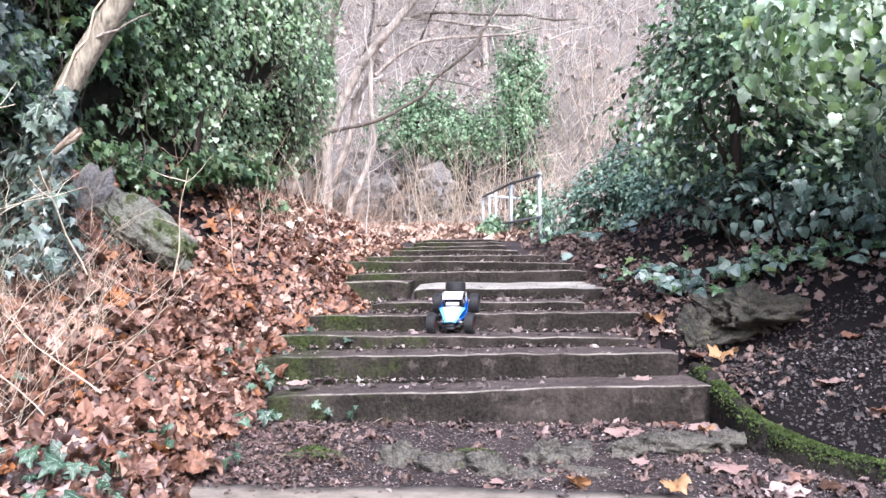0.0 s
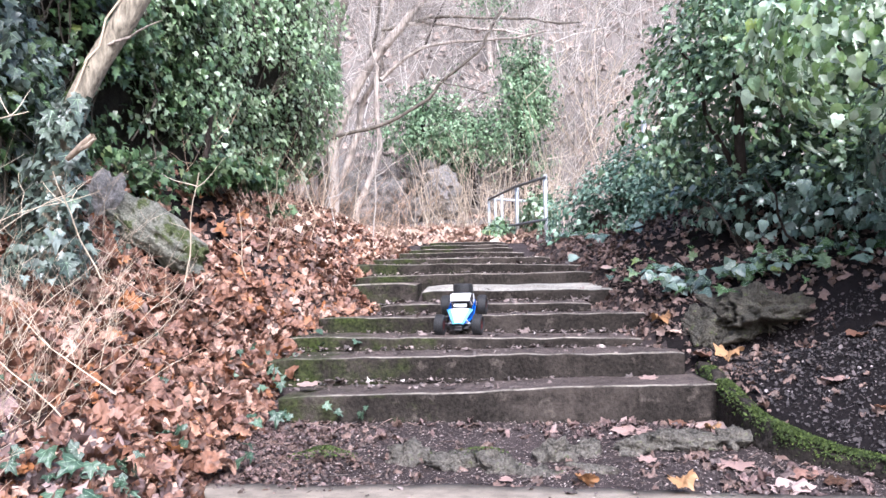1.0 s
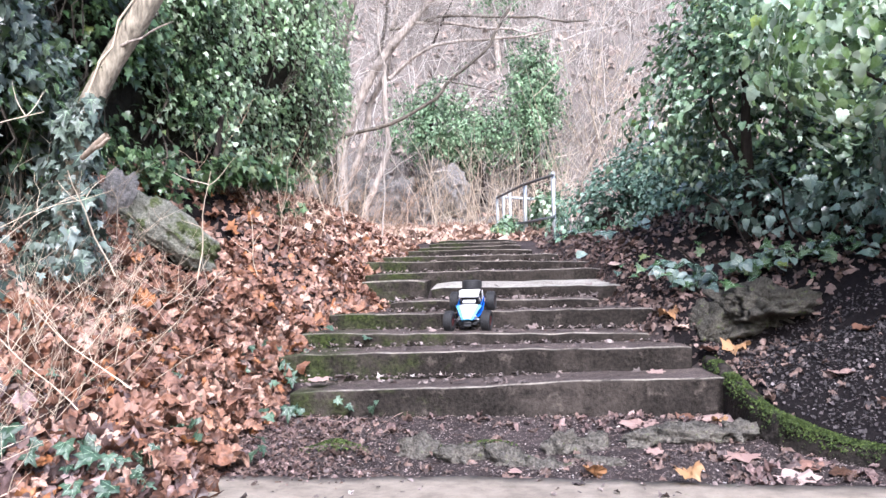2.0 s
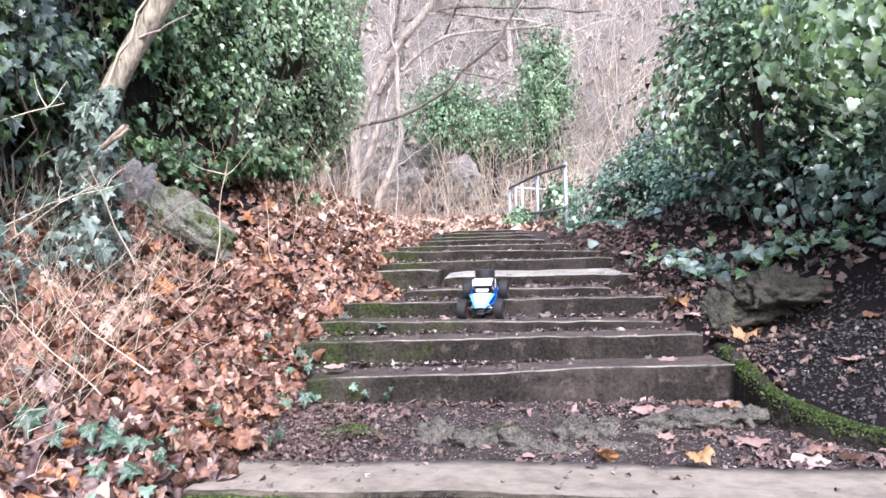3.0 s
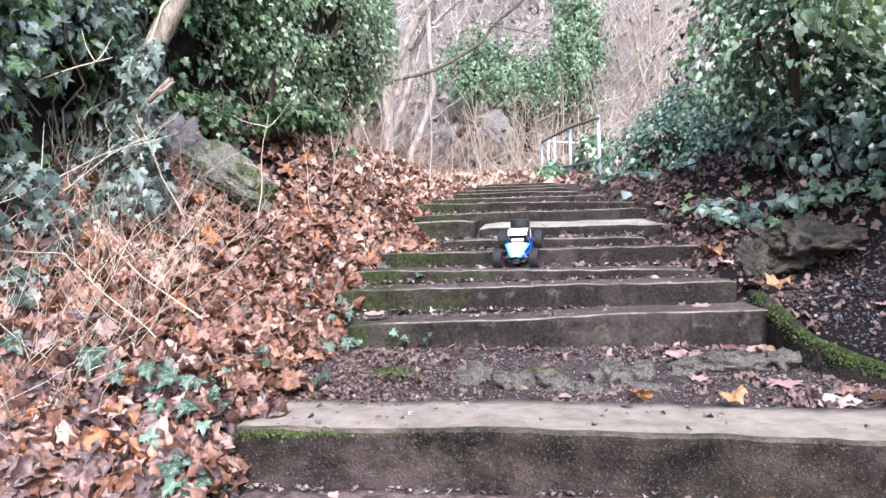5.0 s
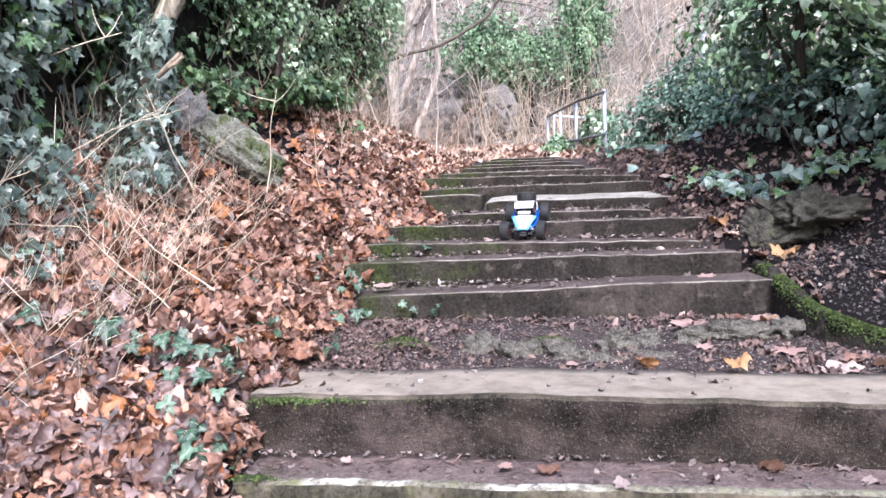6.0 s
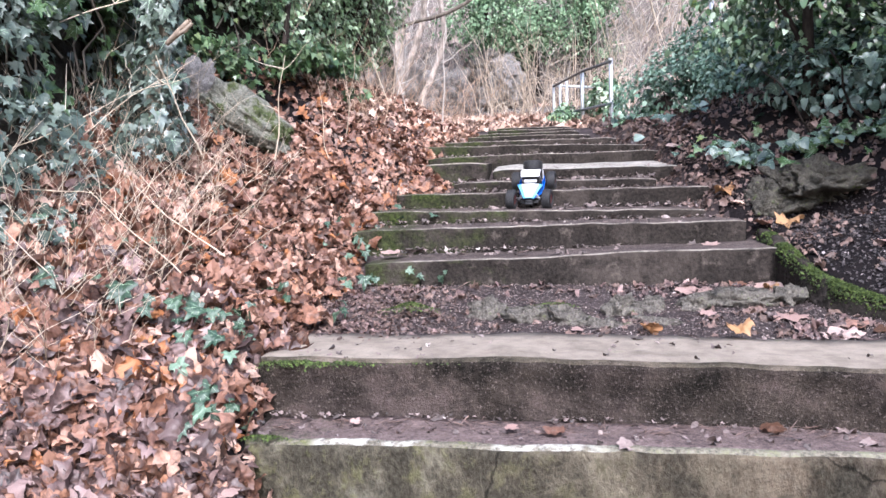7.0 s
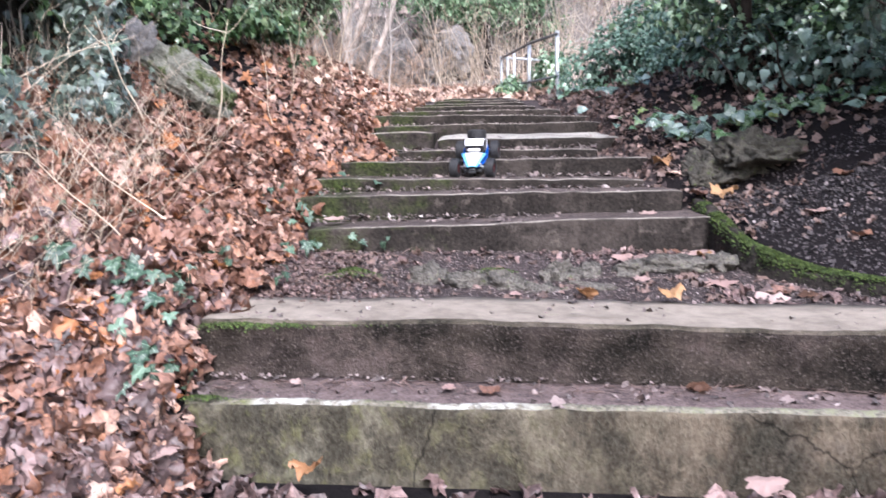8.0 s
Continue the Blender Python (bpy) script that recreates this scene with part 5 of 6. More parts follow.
ivy = tagged(empty("wall_ivy"), "dense dark green ivy hanging over a rock face", "ivy")
rng = np.random.default_rng(41)
# crown leaves are the lit-coloured copy of the dark leaves beside them
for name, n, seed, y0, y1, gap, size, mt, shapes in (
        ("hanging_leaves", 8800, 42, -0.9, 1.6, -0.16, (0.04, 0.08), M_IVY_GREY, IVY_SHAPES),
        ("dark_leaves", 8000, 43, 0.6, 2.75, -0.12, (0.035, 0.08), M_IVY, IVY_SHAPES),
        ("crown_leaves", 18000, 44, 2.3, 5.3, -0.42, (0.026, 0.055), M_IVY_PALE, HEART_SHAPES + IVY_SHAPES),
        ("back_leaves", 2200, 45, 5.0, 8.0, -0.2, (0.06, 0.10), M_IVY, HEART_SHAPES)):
    low = 0.08 if name == "hanging_leaves" else 0.22
    a, b = wall_leaves(n, seed, s_of(y0), s_of(y1), gap, low)
    part(name, leaf_cloud(name, shapes, a, b, rng.uniform(size[0], size[1], len(a)), mt, seed, tilt=0.5), parent=ivy)["kind"] = "stuff"
a, b = wall_leaves(230, 46, s_of(-0.2), s_of(1.5), 0.0, 0.3, 2.3, (0.05, 0.2))
for q, w in zip(a, b):
    lay(rg.choice(IVY_GREY_ONES if rg.random() < 0.6 else IVY_ONES), q, w, rg.uniform(0.065, 0.105), rg, ivy, tilt=0.45, tip=(0, 0, -1), tip_mix=0.75)
a, b = wall_leaves(1000, 50, s_of(1.9), s_of(3.3), -0.15, 0.0, 1.45, (0.0, 0.26))
part("foot_leaves", leaf_cloud("foot_leaves", IVY_SHAPES, a, b, np.random.default_rng(50).uniform(0.035, 0.075, len(a)), M_IVY, 50, tilt=0.6), parent=ivy)["kind"] = "stuff"
# creeping stems
pieces = []
for k in range(90):
    s = rg.uniform(s_of(-0.8), s_of(5.0))
    x, y = wall_at(s)
    z = ground_z(x, y) + rg.uniform(0, 0.6)
    pts = []
    for j in range(9):
        pnt, nrm = wall_point(s, z)
        pts.append(pnt - nrm * rg.uniform(-0.03, 0.07))
        z += rg.uniform(0.08, 0.28)
        s += rg.uniform(-0.14, 0.14)
    pieces.append(tube(pts, [0.007 * (1 - 0.07 * j) for j in range(9)], 4))
v, f = join(pieces)
part("stem_tangle", mesh_from("stem_tangle", v, f, M_BARK), parent=ivy)["kind"] = "stuff"


def around(points, radii, n, seed):
    """Places and directions on the outside of a limb."""
    rng = random.Random(seed)
    pos, nor = [], []
    for _ in range(n):
        u = rng.random() * (len(points) - 1)
        i = min(int(u), len(points) - 2)
        c = Vector(points[i]).lerp(Vector(points[i + 1]), u - i)
        r = radii[i] + (radii[i + 1] - radii[i]) * (u - i)
        a = rng.uniform(0, 2 * math.pi)
        d = Vector((math.cos(a), math.sin(a), rng.uniform(-0.2, 0.4)))
        pos.append(c + d * r * rng.uniform(0.8, 1.25))
        nor.append(d + Vector((0, 0, 0.3)))
    return np.array(pos), np.array(nor)


trunk = tagged(empty("leaning_tree"), "leaning tree trunk with ridged bark, ivy round its foot", "tree")
TL = [(-1.66, 1.25, 0.75), (-1.60, 1.28, 1.15), (-1.505, 1.30, 1.55), (-1.40, 1.30, 1.74), (-1.258, 1.30, 1.94), (-1.08, 1.33, 2.25), (-0.95, 1.38, 2.65), (-0.85, 1.42, 3.3), (-0.8, 1.45, 4.2)]
v, f = tube(TL, [0.085, 0.07, 0.054, 0.055, 0.056, 0.054, 0.05, 0.045, 0.035], 14)
v = [q + noise.noise_vector(q * 14) * 0.006 + noise.noise_vector(Vector((q.x * 40, q.y * 40, q.z * 6))) * 0.004 for q in v]
part("trunk", mesh_from("trunk", v, f, barky("trunk_bark", (0.05, 0.042, 0.03), (0.62, 0.54, 0.42), 20.0)), parent=trunk)
v, f = tube([(-1.53, 1.246, 1.5), (-1.47, 1.245, 1.62), (-1.42, 1.243, 1.74), (-1.36, 1.246, 1.80), (-1.33, 1.243, 1.92), (-1.23, 1.25, 2.05)], [0.005, 0.006, 0.006, 0.0055, 0.005, 0.005], 6)
mq, mn = [], []
rng = np.random.default_rng(46)
for _ in range(2600):
    u = rng.random() ** 1.6 * 0.42
    c = Vector((-1.505, 1.30, 1.55)).lerp(Vector((-1.258, 1.30, 1.94)), u)
    a = math.pi + rng.normal(0.35, 0.45)
    d = Vector((math.cos(a), math.sin(a), 0.25))
    if noise.noise(c * 9 + d) > u - 0.15:
        mq.append(c + d * 0.06)
        mn.append(d)
part("bark_moss", leaf_cloud("bark_moss", TUFT, mq, mn, rng.uniform(0.006, 0.014, len(mq)), M_MOSS_TUFT, 46, tip=(0, 0, 1), tip_mix=0.3, tilt=0.6), parent=trunk, label="green moss on the bark")["kind"] = "stuff"
part("climbing_stem", mesh_from("climbing_stem", v, f, M_STRAW), parent=trunk, label="pale ivy stem on the bark")
v, f = tube(wander((-1.34, 1.26, 1.80), (-1.05, 1.2, 1.89), 5, 0.06, 2.0), [0.008, 0.007, 0.006, 0.005, 0.004, 0.0025], 6)
part("side_branch", mesh_from("side_branch", v, f, M_BARK_PALE), parent=trunk)
v, f = join([tube([(-1.42, 1.06, 1.27), (-1.34, 1.02, 1.315), (-1.275, 1.0, 1.36)], [0.012, 0.016, 0.013], 7), tube([(-1.36, 1.03, 1.30), (-1.30, 1.0, 1.315), (-1.26, 0.99, 1.345)], [0.009, 0.011, 0.008], 7)])
part("cut_stub", mesh_from("cut_stub", v, f, barky("bare_wood", (0.2, 0.15, 0.11), (0.62, 0.52, 0.42), 10.0)), parent=trunk, label="pale broken branch stub")
IL = [(-1.50, 1.25, 1.56), (-1.53, 1.2, 1.35), (-1.53, 1.15, 1.1), (-1.53, 1.1, 0.9), (-1.53, 1.05, 0.75)]
a, b = around(IL, [0.05, 0.08, 0.10, 0.13, 0.16], 650, 47)
part("clinging_ivy", leaf_cloud("clinging_ivy", IVY_SHAPES, a, b, rng.uniform(0.03, 0.062, len(a)), M_IVY_GREY, 48, tilt=0.4), parent=trunk, label="greyish ivy clinging to the foot")["kind"] = "stuff"
a, b = around(IL, [0.06, 0.1, 0.13, 0.15, 0.18], 60, 49)
for q, w in zip(a, b):
    lay(rg.choice(IVY_GREY_ONES), q, w, rg.uniform(0.07, 0.11), rg, trunk, tilt=0.3, tip=(0, 0, -1), tip_mix=0.8)

stem = tagged(empty("young_tree"), "slim dark stem rising beside the ivy wall", "tree")
v, f = tube(wander((-1.41, 2.70, 0.73), (-1.44, 2.75, 1.35), 6, 0.03, 5.0) + wander((-1.44, 2.75, 1.35), (-1.40, 2.80, 1.75), 6, 0.04, 6.0)[1:], [0.034 - 0.0015 * i for i in range(13)], 8)
part("trunk", mesh_from("trunk", v, f, M_BARK_DARK), parent=stem)

# ground ivy that creeps through the leaves
ground_ivy = tagged(empty("ground_ivy"), "ivy creeping through the fallen leaves", "ivy")
for (cx, cy), r, n in (((-1.27, 0.05), 0.09, 5), ((-0.72, 0.12), 0.16, 14), ((-0.9, 0.2), 0.12, 8), ((-1.42, -0.02), 0.1, 6), ((-0.68, -0.22), 0.1, 9), ((-0.85, 0.6), 0.1, 10), ((-0.95, 0.95), 0.14, 6), ((-1.4, 0.5), 0.25, 10),
                       ((-0.72, 1.75), 0.14, 22), ((-0.6, 2.2), 0.14, 20), ((-0.52, 0.75), 0.08, 7), ((-0.6, 1.25), 0.1, 8), ((-0.9, 1.5), 0.2, 12), ((-1.55, 0.3), 0.25, 12)):
    for _ in range(int(n * 0.55)):
        x, y = rg.gauss(cx, r * 0.6), rg.gauss(cy, r * 0.6)
        lay(rg.choice(CREEP_ONES), (x, y, ground_z(x, y) + rg.uniform(0.05, 0.10)), Vector(slope(x, y)) + Vector((0.2, -0.4, 0.2)), rg.uniform(0.04, 0.085), rg, ground_ivy, tilt=0.45, tip=(0.2, -0.6, -0.5), tip_mix=0.5)
# the clump that grows out beside the two lowest steps
for x, y, s in ((-1.14, 0.0, 0.115), (-1.02, -0.05, 0.06), (-0.96, 0.05, 0.08), (-0.88, 0.02, 0.085), (-0.87, -0.08, 0.075), (-0.82, 0.05, 0.06), (-0.78, -0.06, 0.08), (-0.83, -0.2, 0.07), (-0.70, -0.1, 0.06), (-0.64, -0.1, 0.06), (-0.73, -0.28, 0.08), (-0.72, -0.32, 0.075),
                (-0.76, -0.38, 0.07), (-0.72, 0.02, 0.06), (-0.60, -0.05, 0.055), (-1.38, -0.06, 0.09), (-0.92, -0.02, 0.06), (-0.68, -0.3, 0.06), (-0.80, 0.1, 0.06), (-1.05, 0.02, 0.05)):
    lay(rg.choice(CREEP_ONES), (x, y, ground_z(x, y) + rg.uniform(0.10, 0.13)), (0.15, -0.75, 0.65), s, rg, ground_ivy, tilt=0.25, tip=(0.2, -0.3, -0.8), tip_mix=0.7)
for x, z, s in ((-0.56, 0.13, 0.07), (-0.36, 0.16, 0.06), (-0.31, 0.13, 0.06), (-0.21, 0.115, 0.065), (-0.19, 0.15, 0.04)):
    lay(rg.choice(CREEP_ONES), (x, 1.335, z), (0, -1, 0.5), s * 0.75, rg, ground_ivy, tilt=0.3, tip=(0.2, 0, -1), tip_mix=0.7)
a, b = places(620, 51, lambda p, q, r: p < left_edge(q) - 0.72 and noise.noise(Vector((p * 2.4, q * 2.4, 1.5))) > -0.05, (-2.2, -1.0, -0.9, 2.2))
a[:, 2] += rng.uniform(0.03, 0.14, len(a))
part("creeping_leaves", leaf_cloud("creeping_leaves", IVY_SHAPES, a, b + (0.3, -0.4, 0), rng.uniform(0.04, 0.08, len(a)), M_IVY_GREY, 52, tilt=0.5), parent=ground_ivy)["kind"] = "stuff"


# bare saplings and dead stalks on the bank
def sapling(a, b, r, seed, forks=2, material=None, name="sapling", label="thin bare sapling stem on the leafy bank"):
    pts = wander(a, b, 8, 0.07, seed)
    pieces = [tube(pts, [r * (1 - 0.075 * i) for i in range(9)], 5)]
    rr = random.Random(int(seed * 100))
    L = (Vector(b) - Vector(a)).length
    for k in range(forks):
        i = rr.randint(3, 7)
        d = Vector((rr.uniform(-1, 1), rr.uniform(-0.6, 0.6), rr.uniform(0.2, 1))).normalized() * L * rr.uniform(0.15, 0.4)
        pieces.append(tube(wander(pts[i], pts[i] + d, 4, 0.12, seed + k), [r * 0.55, r * 0.5, r * 0.4, r * 0.3, r * 0.2], 4))
    v, f = join(pieces)
    ob = part(name, mesh_from(name, v, f, material or M_STRAW))
    return tagged(ob, label, "sapling", "bare stems on the bank")


for k, (a, b, r) in enumerate([((-1.12, 1.6, 0.72), (-1.02, 1.55, 1.25), 0.007), ((-1.3, 1.1, 0.75), (-1.4, 0.9, 1.2), 0.007), ((-1.02, 2.3, 0.7), (-1.05, 2.2, 1.15), 0.006), ((-1.0, 2.6, 0.85), (-0.85, 2.3, 1.35), 0.007), ((-0.92, 0.35, 0.15), (-1.45, 0.35, 0.62), 0.006),
                               ((-1.0, 0.6, 0.32), (-1.38, 0.6, 0.62), 0.006), ((-2.0, 0.6, 1.28), (-1.5, 0.9, 1.45), 0.008), ((-1.9, 0.4, 0.62), (-1.45, 0.4, 0.60), 0.007), ((-1.8, 0.5, 0.7), (-1.35, 0.95, 1.1), 0.005), ((-1.9, 0.3, 0.75), (-1.25, 1.0, 1.12), 0.005)]):
    sapling(a, b, r * 0.6, 3.1 + k * 1.37, 3)
for k in range(150):
    x, y = rg.uniform(-2.0, -1.15), rg.uniform(-0.5, 1.4)
    z = ground_z(x, y)
    h = rg.uniform(0.12, 0.42)
    sapling((x, y, z), (x + rg.uniform(-0.3, 0.3), y + rg.uniform(-0.15, 0.15), z + h), rg.uniform(0.0009, 0.002), 40.3 + k * 0.77, 1, M_STRAW, "dry_stalk", "dry straw-coloured stalk among ivy and leaves")
for k in range(40):
    x, y = rg.uniform(-2.6, -0.75), rg.uniform(3.6, 7.5)
    if x > left_edge(y) - 0.15:
        continue
    z = ground_z(x, y)
    sapling((x, y, z - 0.03), (x + rg.uniform(-0.3, 0.3), y + rg.uniform(-0.2, 0.2), z + rg.uniform(0.4, 1.1)), rg.uniform(0.004, 0.008), 90.1 + k * 0.91, 3, M_TWIG if k % 2 else M_STRAW, "dry_stalk", "pale dry brush stem on the bank")

# ---- bushes beside the steps ----


def bush(label, mounds, n_scale, seed, shapes, size, material, ones=0, one_set=None, stems=(), tilt=0.55, gaps=()):
    ob = tagged(empty("ivy_bush"), label, "bush")
    pos, nor = [], []
    for k, (c, r, n) in enumerate(mounds):
        a, b = shell(c, r, int(n * n_scale), seed + k, 0.42, 2.4, 0.3)
        ok = np.array([q[2] > ground_z(q[0], q[1]) + 0.03 for q in a])
        for hx, hz, hr, back in gaps:
            ok &= ~((a[:, 1] < back) & (np.hypot(a[:, 0] - hx, (a[:, 2] - hz) * 0.8) < hr * (0.7 + 0.6 * np.abs(np.sin(a[:, 1] * 37 + a[:, 0] * 23)))) & (np.random.default_rng(k).random(len(a)) < 0.85))
        pos.append(a[ok]), nor.append(b[ok])
    pos, nor = np.concatenate(pos), np.concatenate(nor)
    rng = np.random.default_rng(seed)
    part("foliage", leaf_cloud("foliage", shapes, pos, nor + (0, -0.1, 0.75), rng.uniform(size[0], size[1], len(pos)), material, seed, tilt=tilt), parent=ob)["kind"] = "stuff"
    for k, (a, b, r) in enumerate(stems):
        pts = wander(a, b, 7, 0.14, seed + k * 1.3)
        v, f = tube(pts, [r * (1 - 0.09 * i) for i in range(8)], 7)
        part("branch", mesh_from("branch", v, f, M_BARK_DARK), parent=ob)
    if ones:
        front = np.nonzero((nor[:, 1] < 0.1) & (nor[:, 0] < 0.5))[0]
        for i in rng.choice(front, min(ones, len(front)), replace=False):
            lay(rg.choice(one_set), pos[i] + nor[i] * 0.03, nor[i] + (0, -0.2, 0.4), rg.uniform(size[0], size[1]) * 1.1, rg, ob, tilt=0.4, tip=(0, 0, -1), tip_mix=0.7)
    return ob


bush("large glossy ivy bush rising over the path", [((2.05, 2.95, 1.78), (0.80, 0.7, 0.7), 6800), ((2.35, 2.75, 2.25), (0.85, 0.7, 0.5), 4600), ((2.9, 2.3, 1.6), (0.6, 0.7, 0.8), 2200)],
     1.3, 61, HEART_SHAPES + OVAL_SHAPES + IVY_SHAPES, (0.025, 0.062), M_GLOSS, 170, HEART_ONES, [((1.80, 3.0, 0.6), (1.79, 2.85, 1.9), 0.055), ((1.8, 3.0, 1.3), (1.45, 2.7, 2.0), 0.02), ((1.95, 3.1, 0.6), (2.5, 2.8, 2.0), 0.04), ((2.6, 2.4, 0.6), (2.2, 1.9, 1.4), 0.02)], gaps=((1.70, 1.30, 0.17, 9), (1.86, 1.1, 0.12, 9), (1.62, 1.12, 0.15, 9), (1.72, 1.42, 0.27, 3.2), (1.95, 1.35, 0.2, 3.2)))
# darker leaf colour here carries the shade under the overhang
bush("ivy thicket in a shade-dark colour under the large bush", [((2.38, 3.05, 1.08), (0.78, 0.6, 0.42), 2300), ((2.7, 2.5, 1.05), (0.65, 0.55, 0.42), 1300)],
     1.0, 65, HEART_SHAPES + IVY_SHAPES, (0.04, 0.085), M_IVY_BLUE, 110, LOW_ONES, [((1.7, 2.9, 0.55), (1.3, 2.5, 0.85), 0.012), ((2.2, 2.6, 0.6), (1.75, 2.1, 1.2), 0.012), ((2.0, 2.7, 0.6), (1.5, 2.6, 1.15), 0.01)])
bush("ivy branches with broad leaves hanging near the camera", [((2.02, 1.45, 1.80), (0.52, 0.45, 0.55), 760)],
     1.5, 71, HEART_SHAPES + IVY_SHAPES[:1] + OVAL_SHAPES[:1], (0.032, 0.075), M_BROAD, 70, HEART_ONES, tilt=0.9, stems=[((2.9, 2.0, 1.0), (1.9, 1.4, 1.7), 0.02), ((2.7, 1.8, 1.2), (2.0, 1.2, 1.2), 0.015)])
# same hanging ivy lower down, in the dark bluish shade colour
bush("broad-leaved ivy in a shade-blue colour hanging beside the soil", [((2.47, 1.35, 1.33), (0.46, 0.45, 0.45), 700)],
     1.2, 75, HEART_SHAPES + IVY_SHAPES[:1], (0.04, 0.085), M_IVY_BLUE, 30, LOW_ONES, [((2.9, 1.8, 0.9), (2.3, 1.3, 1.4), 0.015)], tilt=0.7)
bush("low dense ivy bush beside the railing", [((1.38, 5.0, 1.15), (0.64, 0.55, 0.48), 4600), ((1.3, 5.4, 1.05), (0.42, 0.4, 0.4), 2200), ((1.75, 4.3, 1.05), (0.5, 0.5, 0.42), 3600), ((1.9, 5.0, 1.45), (0.5, 0.5, 0.5), 2600), ((1.6, 5.2, 1.5), (0.42, 0.4, 0.33), 2600)],
     1.0, 81, OVAL_SHAPES, (0.028, 0.055), leafy("laurel_leaves", [(0.0, (0.04, 0.09, 0.055)), (0.5, (0.16, 0.28, 0.185)), (1.0, (0.42, 0.57, 0.44))], 0.24, 0.2, 0.1), 0, None, [((1.3, 4.9, 0.7), (1.1, 4.7, 1.2), 0.015), ((1.5, 4.9, 0.7), (1.7, 4.8, 1.5), 0.02), ((1.4, 4.7, 0.7), (1.0, 4.4, 0.9), 0.01)], gaps=((0.97, 1.10, 0.14, 5.05), (1.12, 1.14, 0.13, 5.05), (1.24, 1.22, 0.1, 5.0)))
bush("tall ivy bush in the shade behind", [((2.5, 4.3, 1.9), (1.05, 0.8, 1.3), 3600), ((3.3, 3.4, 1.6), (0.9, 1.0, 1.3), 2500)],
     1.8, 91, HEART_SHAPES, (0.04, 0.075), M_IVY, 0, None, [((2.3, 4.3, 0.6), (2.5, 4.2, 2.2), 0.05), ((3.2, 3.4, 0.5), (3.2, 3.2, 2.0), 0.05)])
# added out of view: blocks the sky over the right-hand soil and rock
bush("unseen ivy hedge added to shade the right-hand soil", [((3.5, 0.7, 1.5), (0.7, 1.3, 1.4), 1700)],
     1.0, 97, HEART_SHAPES, (0.08, 0.13), M_IVY, 0, None, [((3.4, 1.0, 0.0), (3.2, 1.0, 2.4), 0.06)])
low_ivy = tagged(empty("ground_ivy"), "broad ivy leaves over the rock and dark leaves", "ivy")
for (cx, cy, zz), r, n in (((1.42, 2.45, 0.62), 0.13, 26), ((1.7, 2.45, 0.68), 0.2, 34), ((1.95, 2.4, 0.75), 0.2, 30), ((1.3, 2.9, 0.7), 0.18, 18), ((2.2, 2.2, 0.75), 0.25, 30), ((1.15, 3.9, 0.85), 0.2, 16), ((1.55, 2.15, 0.6), 0.1, 6), ((0.95, 4.9, 0.85), 0.2, 20)):
    for _ in range(n):
        x, y = rg.gauss(cx, r * 0.7), rg.gauss(cy, r * 0.5)
        z = max(ground_z(x, y) + 0.06, rg.gauss(zz, 0.06))
        lay(rg.choice(LOW_ONES + IVY_ONES), (x, y, min(z, ground_z(x, y) + 0.32)), (-0.1, -0.5, 0.8), rg.uniform(0.05, 0.095), rg, low_ivy, tilt=0.35, tip=(0, -0.6, -0.6), tip_mix=0.5)

# ---- railing ----
rail = tagged(empty("railing"), "grey and white tubular steel railing beside the upper steps", "railing")


def pipe(name, pts, r, material, parent, sides=12, label=""):
    v, f = tube(pts, [r] * len(pts), sides)
    f = f + [tuple(range(sides))[::-1], tuple(range(len(v) - sides, len(v)))]
    return part(name, mesh_from(name, v, f, material), parent=parent, label=label)


POSTS = [(0.71, 6.26, 1.66, M_GALV), (0.42, 7.08, 1.63, M_GALV), (0.23, 8.0, 1.64, M_WHITE), (0.14, 8.3, 1.63, M_WHITE), (0.05, 8.6, 1.62, M_WHITE)]
for x, y, z, mt in POSTS:
    pipe("post", [(x, y, ground_z(x, y) - 0.1), (x, y, 1.2), (x, y, z)], 0.021 if mt is M_GALV else 0.015, mt, rail)
pipe("handrail", [(0.71, 6.22, 1.63), (0.42, 7.04, 1.62), (0.05, 8.6, 1.60)], 0.014, plain("weathered_grey_rail", (0.12, 0.12, 0.12), 0.6, 0.3), rail)
pipe("mid_rail", [(0.71, 6.22, 1.22), (0.42, 7.04, 1.21), (0.05, 8.6, 1.25)], 0.014, plain("dull_grey_rail", (0.15, 0.16, 0.17), 0.6, 0.3), rail)
pipe("cross_rail", [(0.05, 8.63, 1.61), (0.55, 8.63, 1.57)], 0.015, M_WHITE, rail, label="white painted rail")
tagged(pipe("metal_post", [(1.59, 5.6, ground_z(1.59, 5.6) - 0.2), (1.59, 5.6, 1.4), (1.59, 5.6, 2.06)], 0.022, M_GALV, None), "grey metal post standing behind the bush", "post")
a, b = shell((0.22, 7.5, 1.06), (0.2, 0.5, 0.24), 900, 95, 0.5)
a2, b2 = shell((0.66, 7.2, 1.28), (0.2, 0.4, 0.3), 700, 96, 0.6)
a, b = np.r_[a, a2], np.r_[b, b2]
climb = tagged(empty("ivy_bush"), "small ivy growing through the railing", "bush")
part("foliage", leaf_cloud("foliage", HEART_SHAPES, a, b + (0, 0, 0.4), 0.055, M_GLOSS, 96), parent=climb)["kind"] = "stuff"

# ---- far trees ----


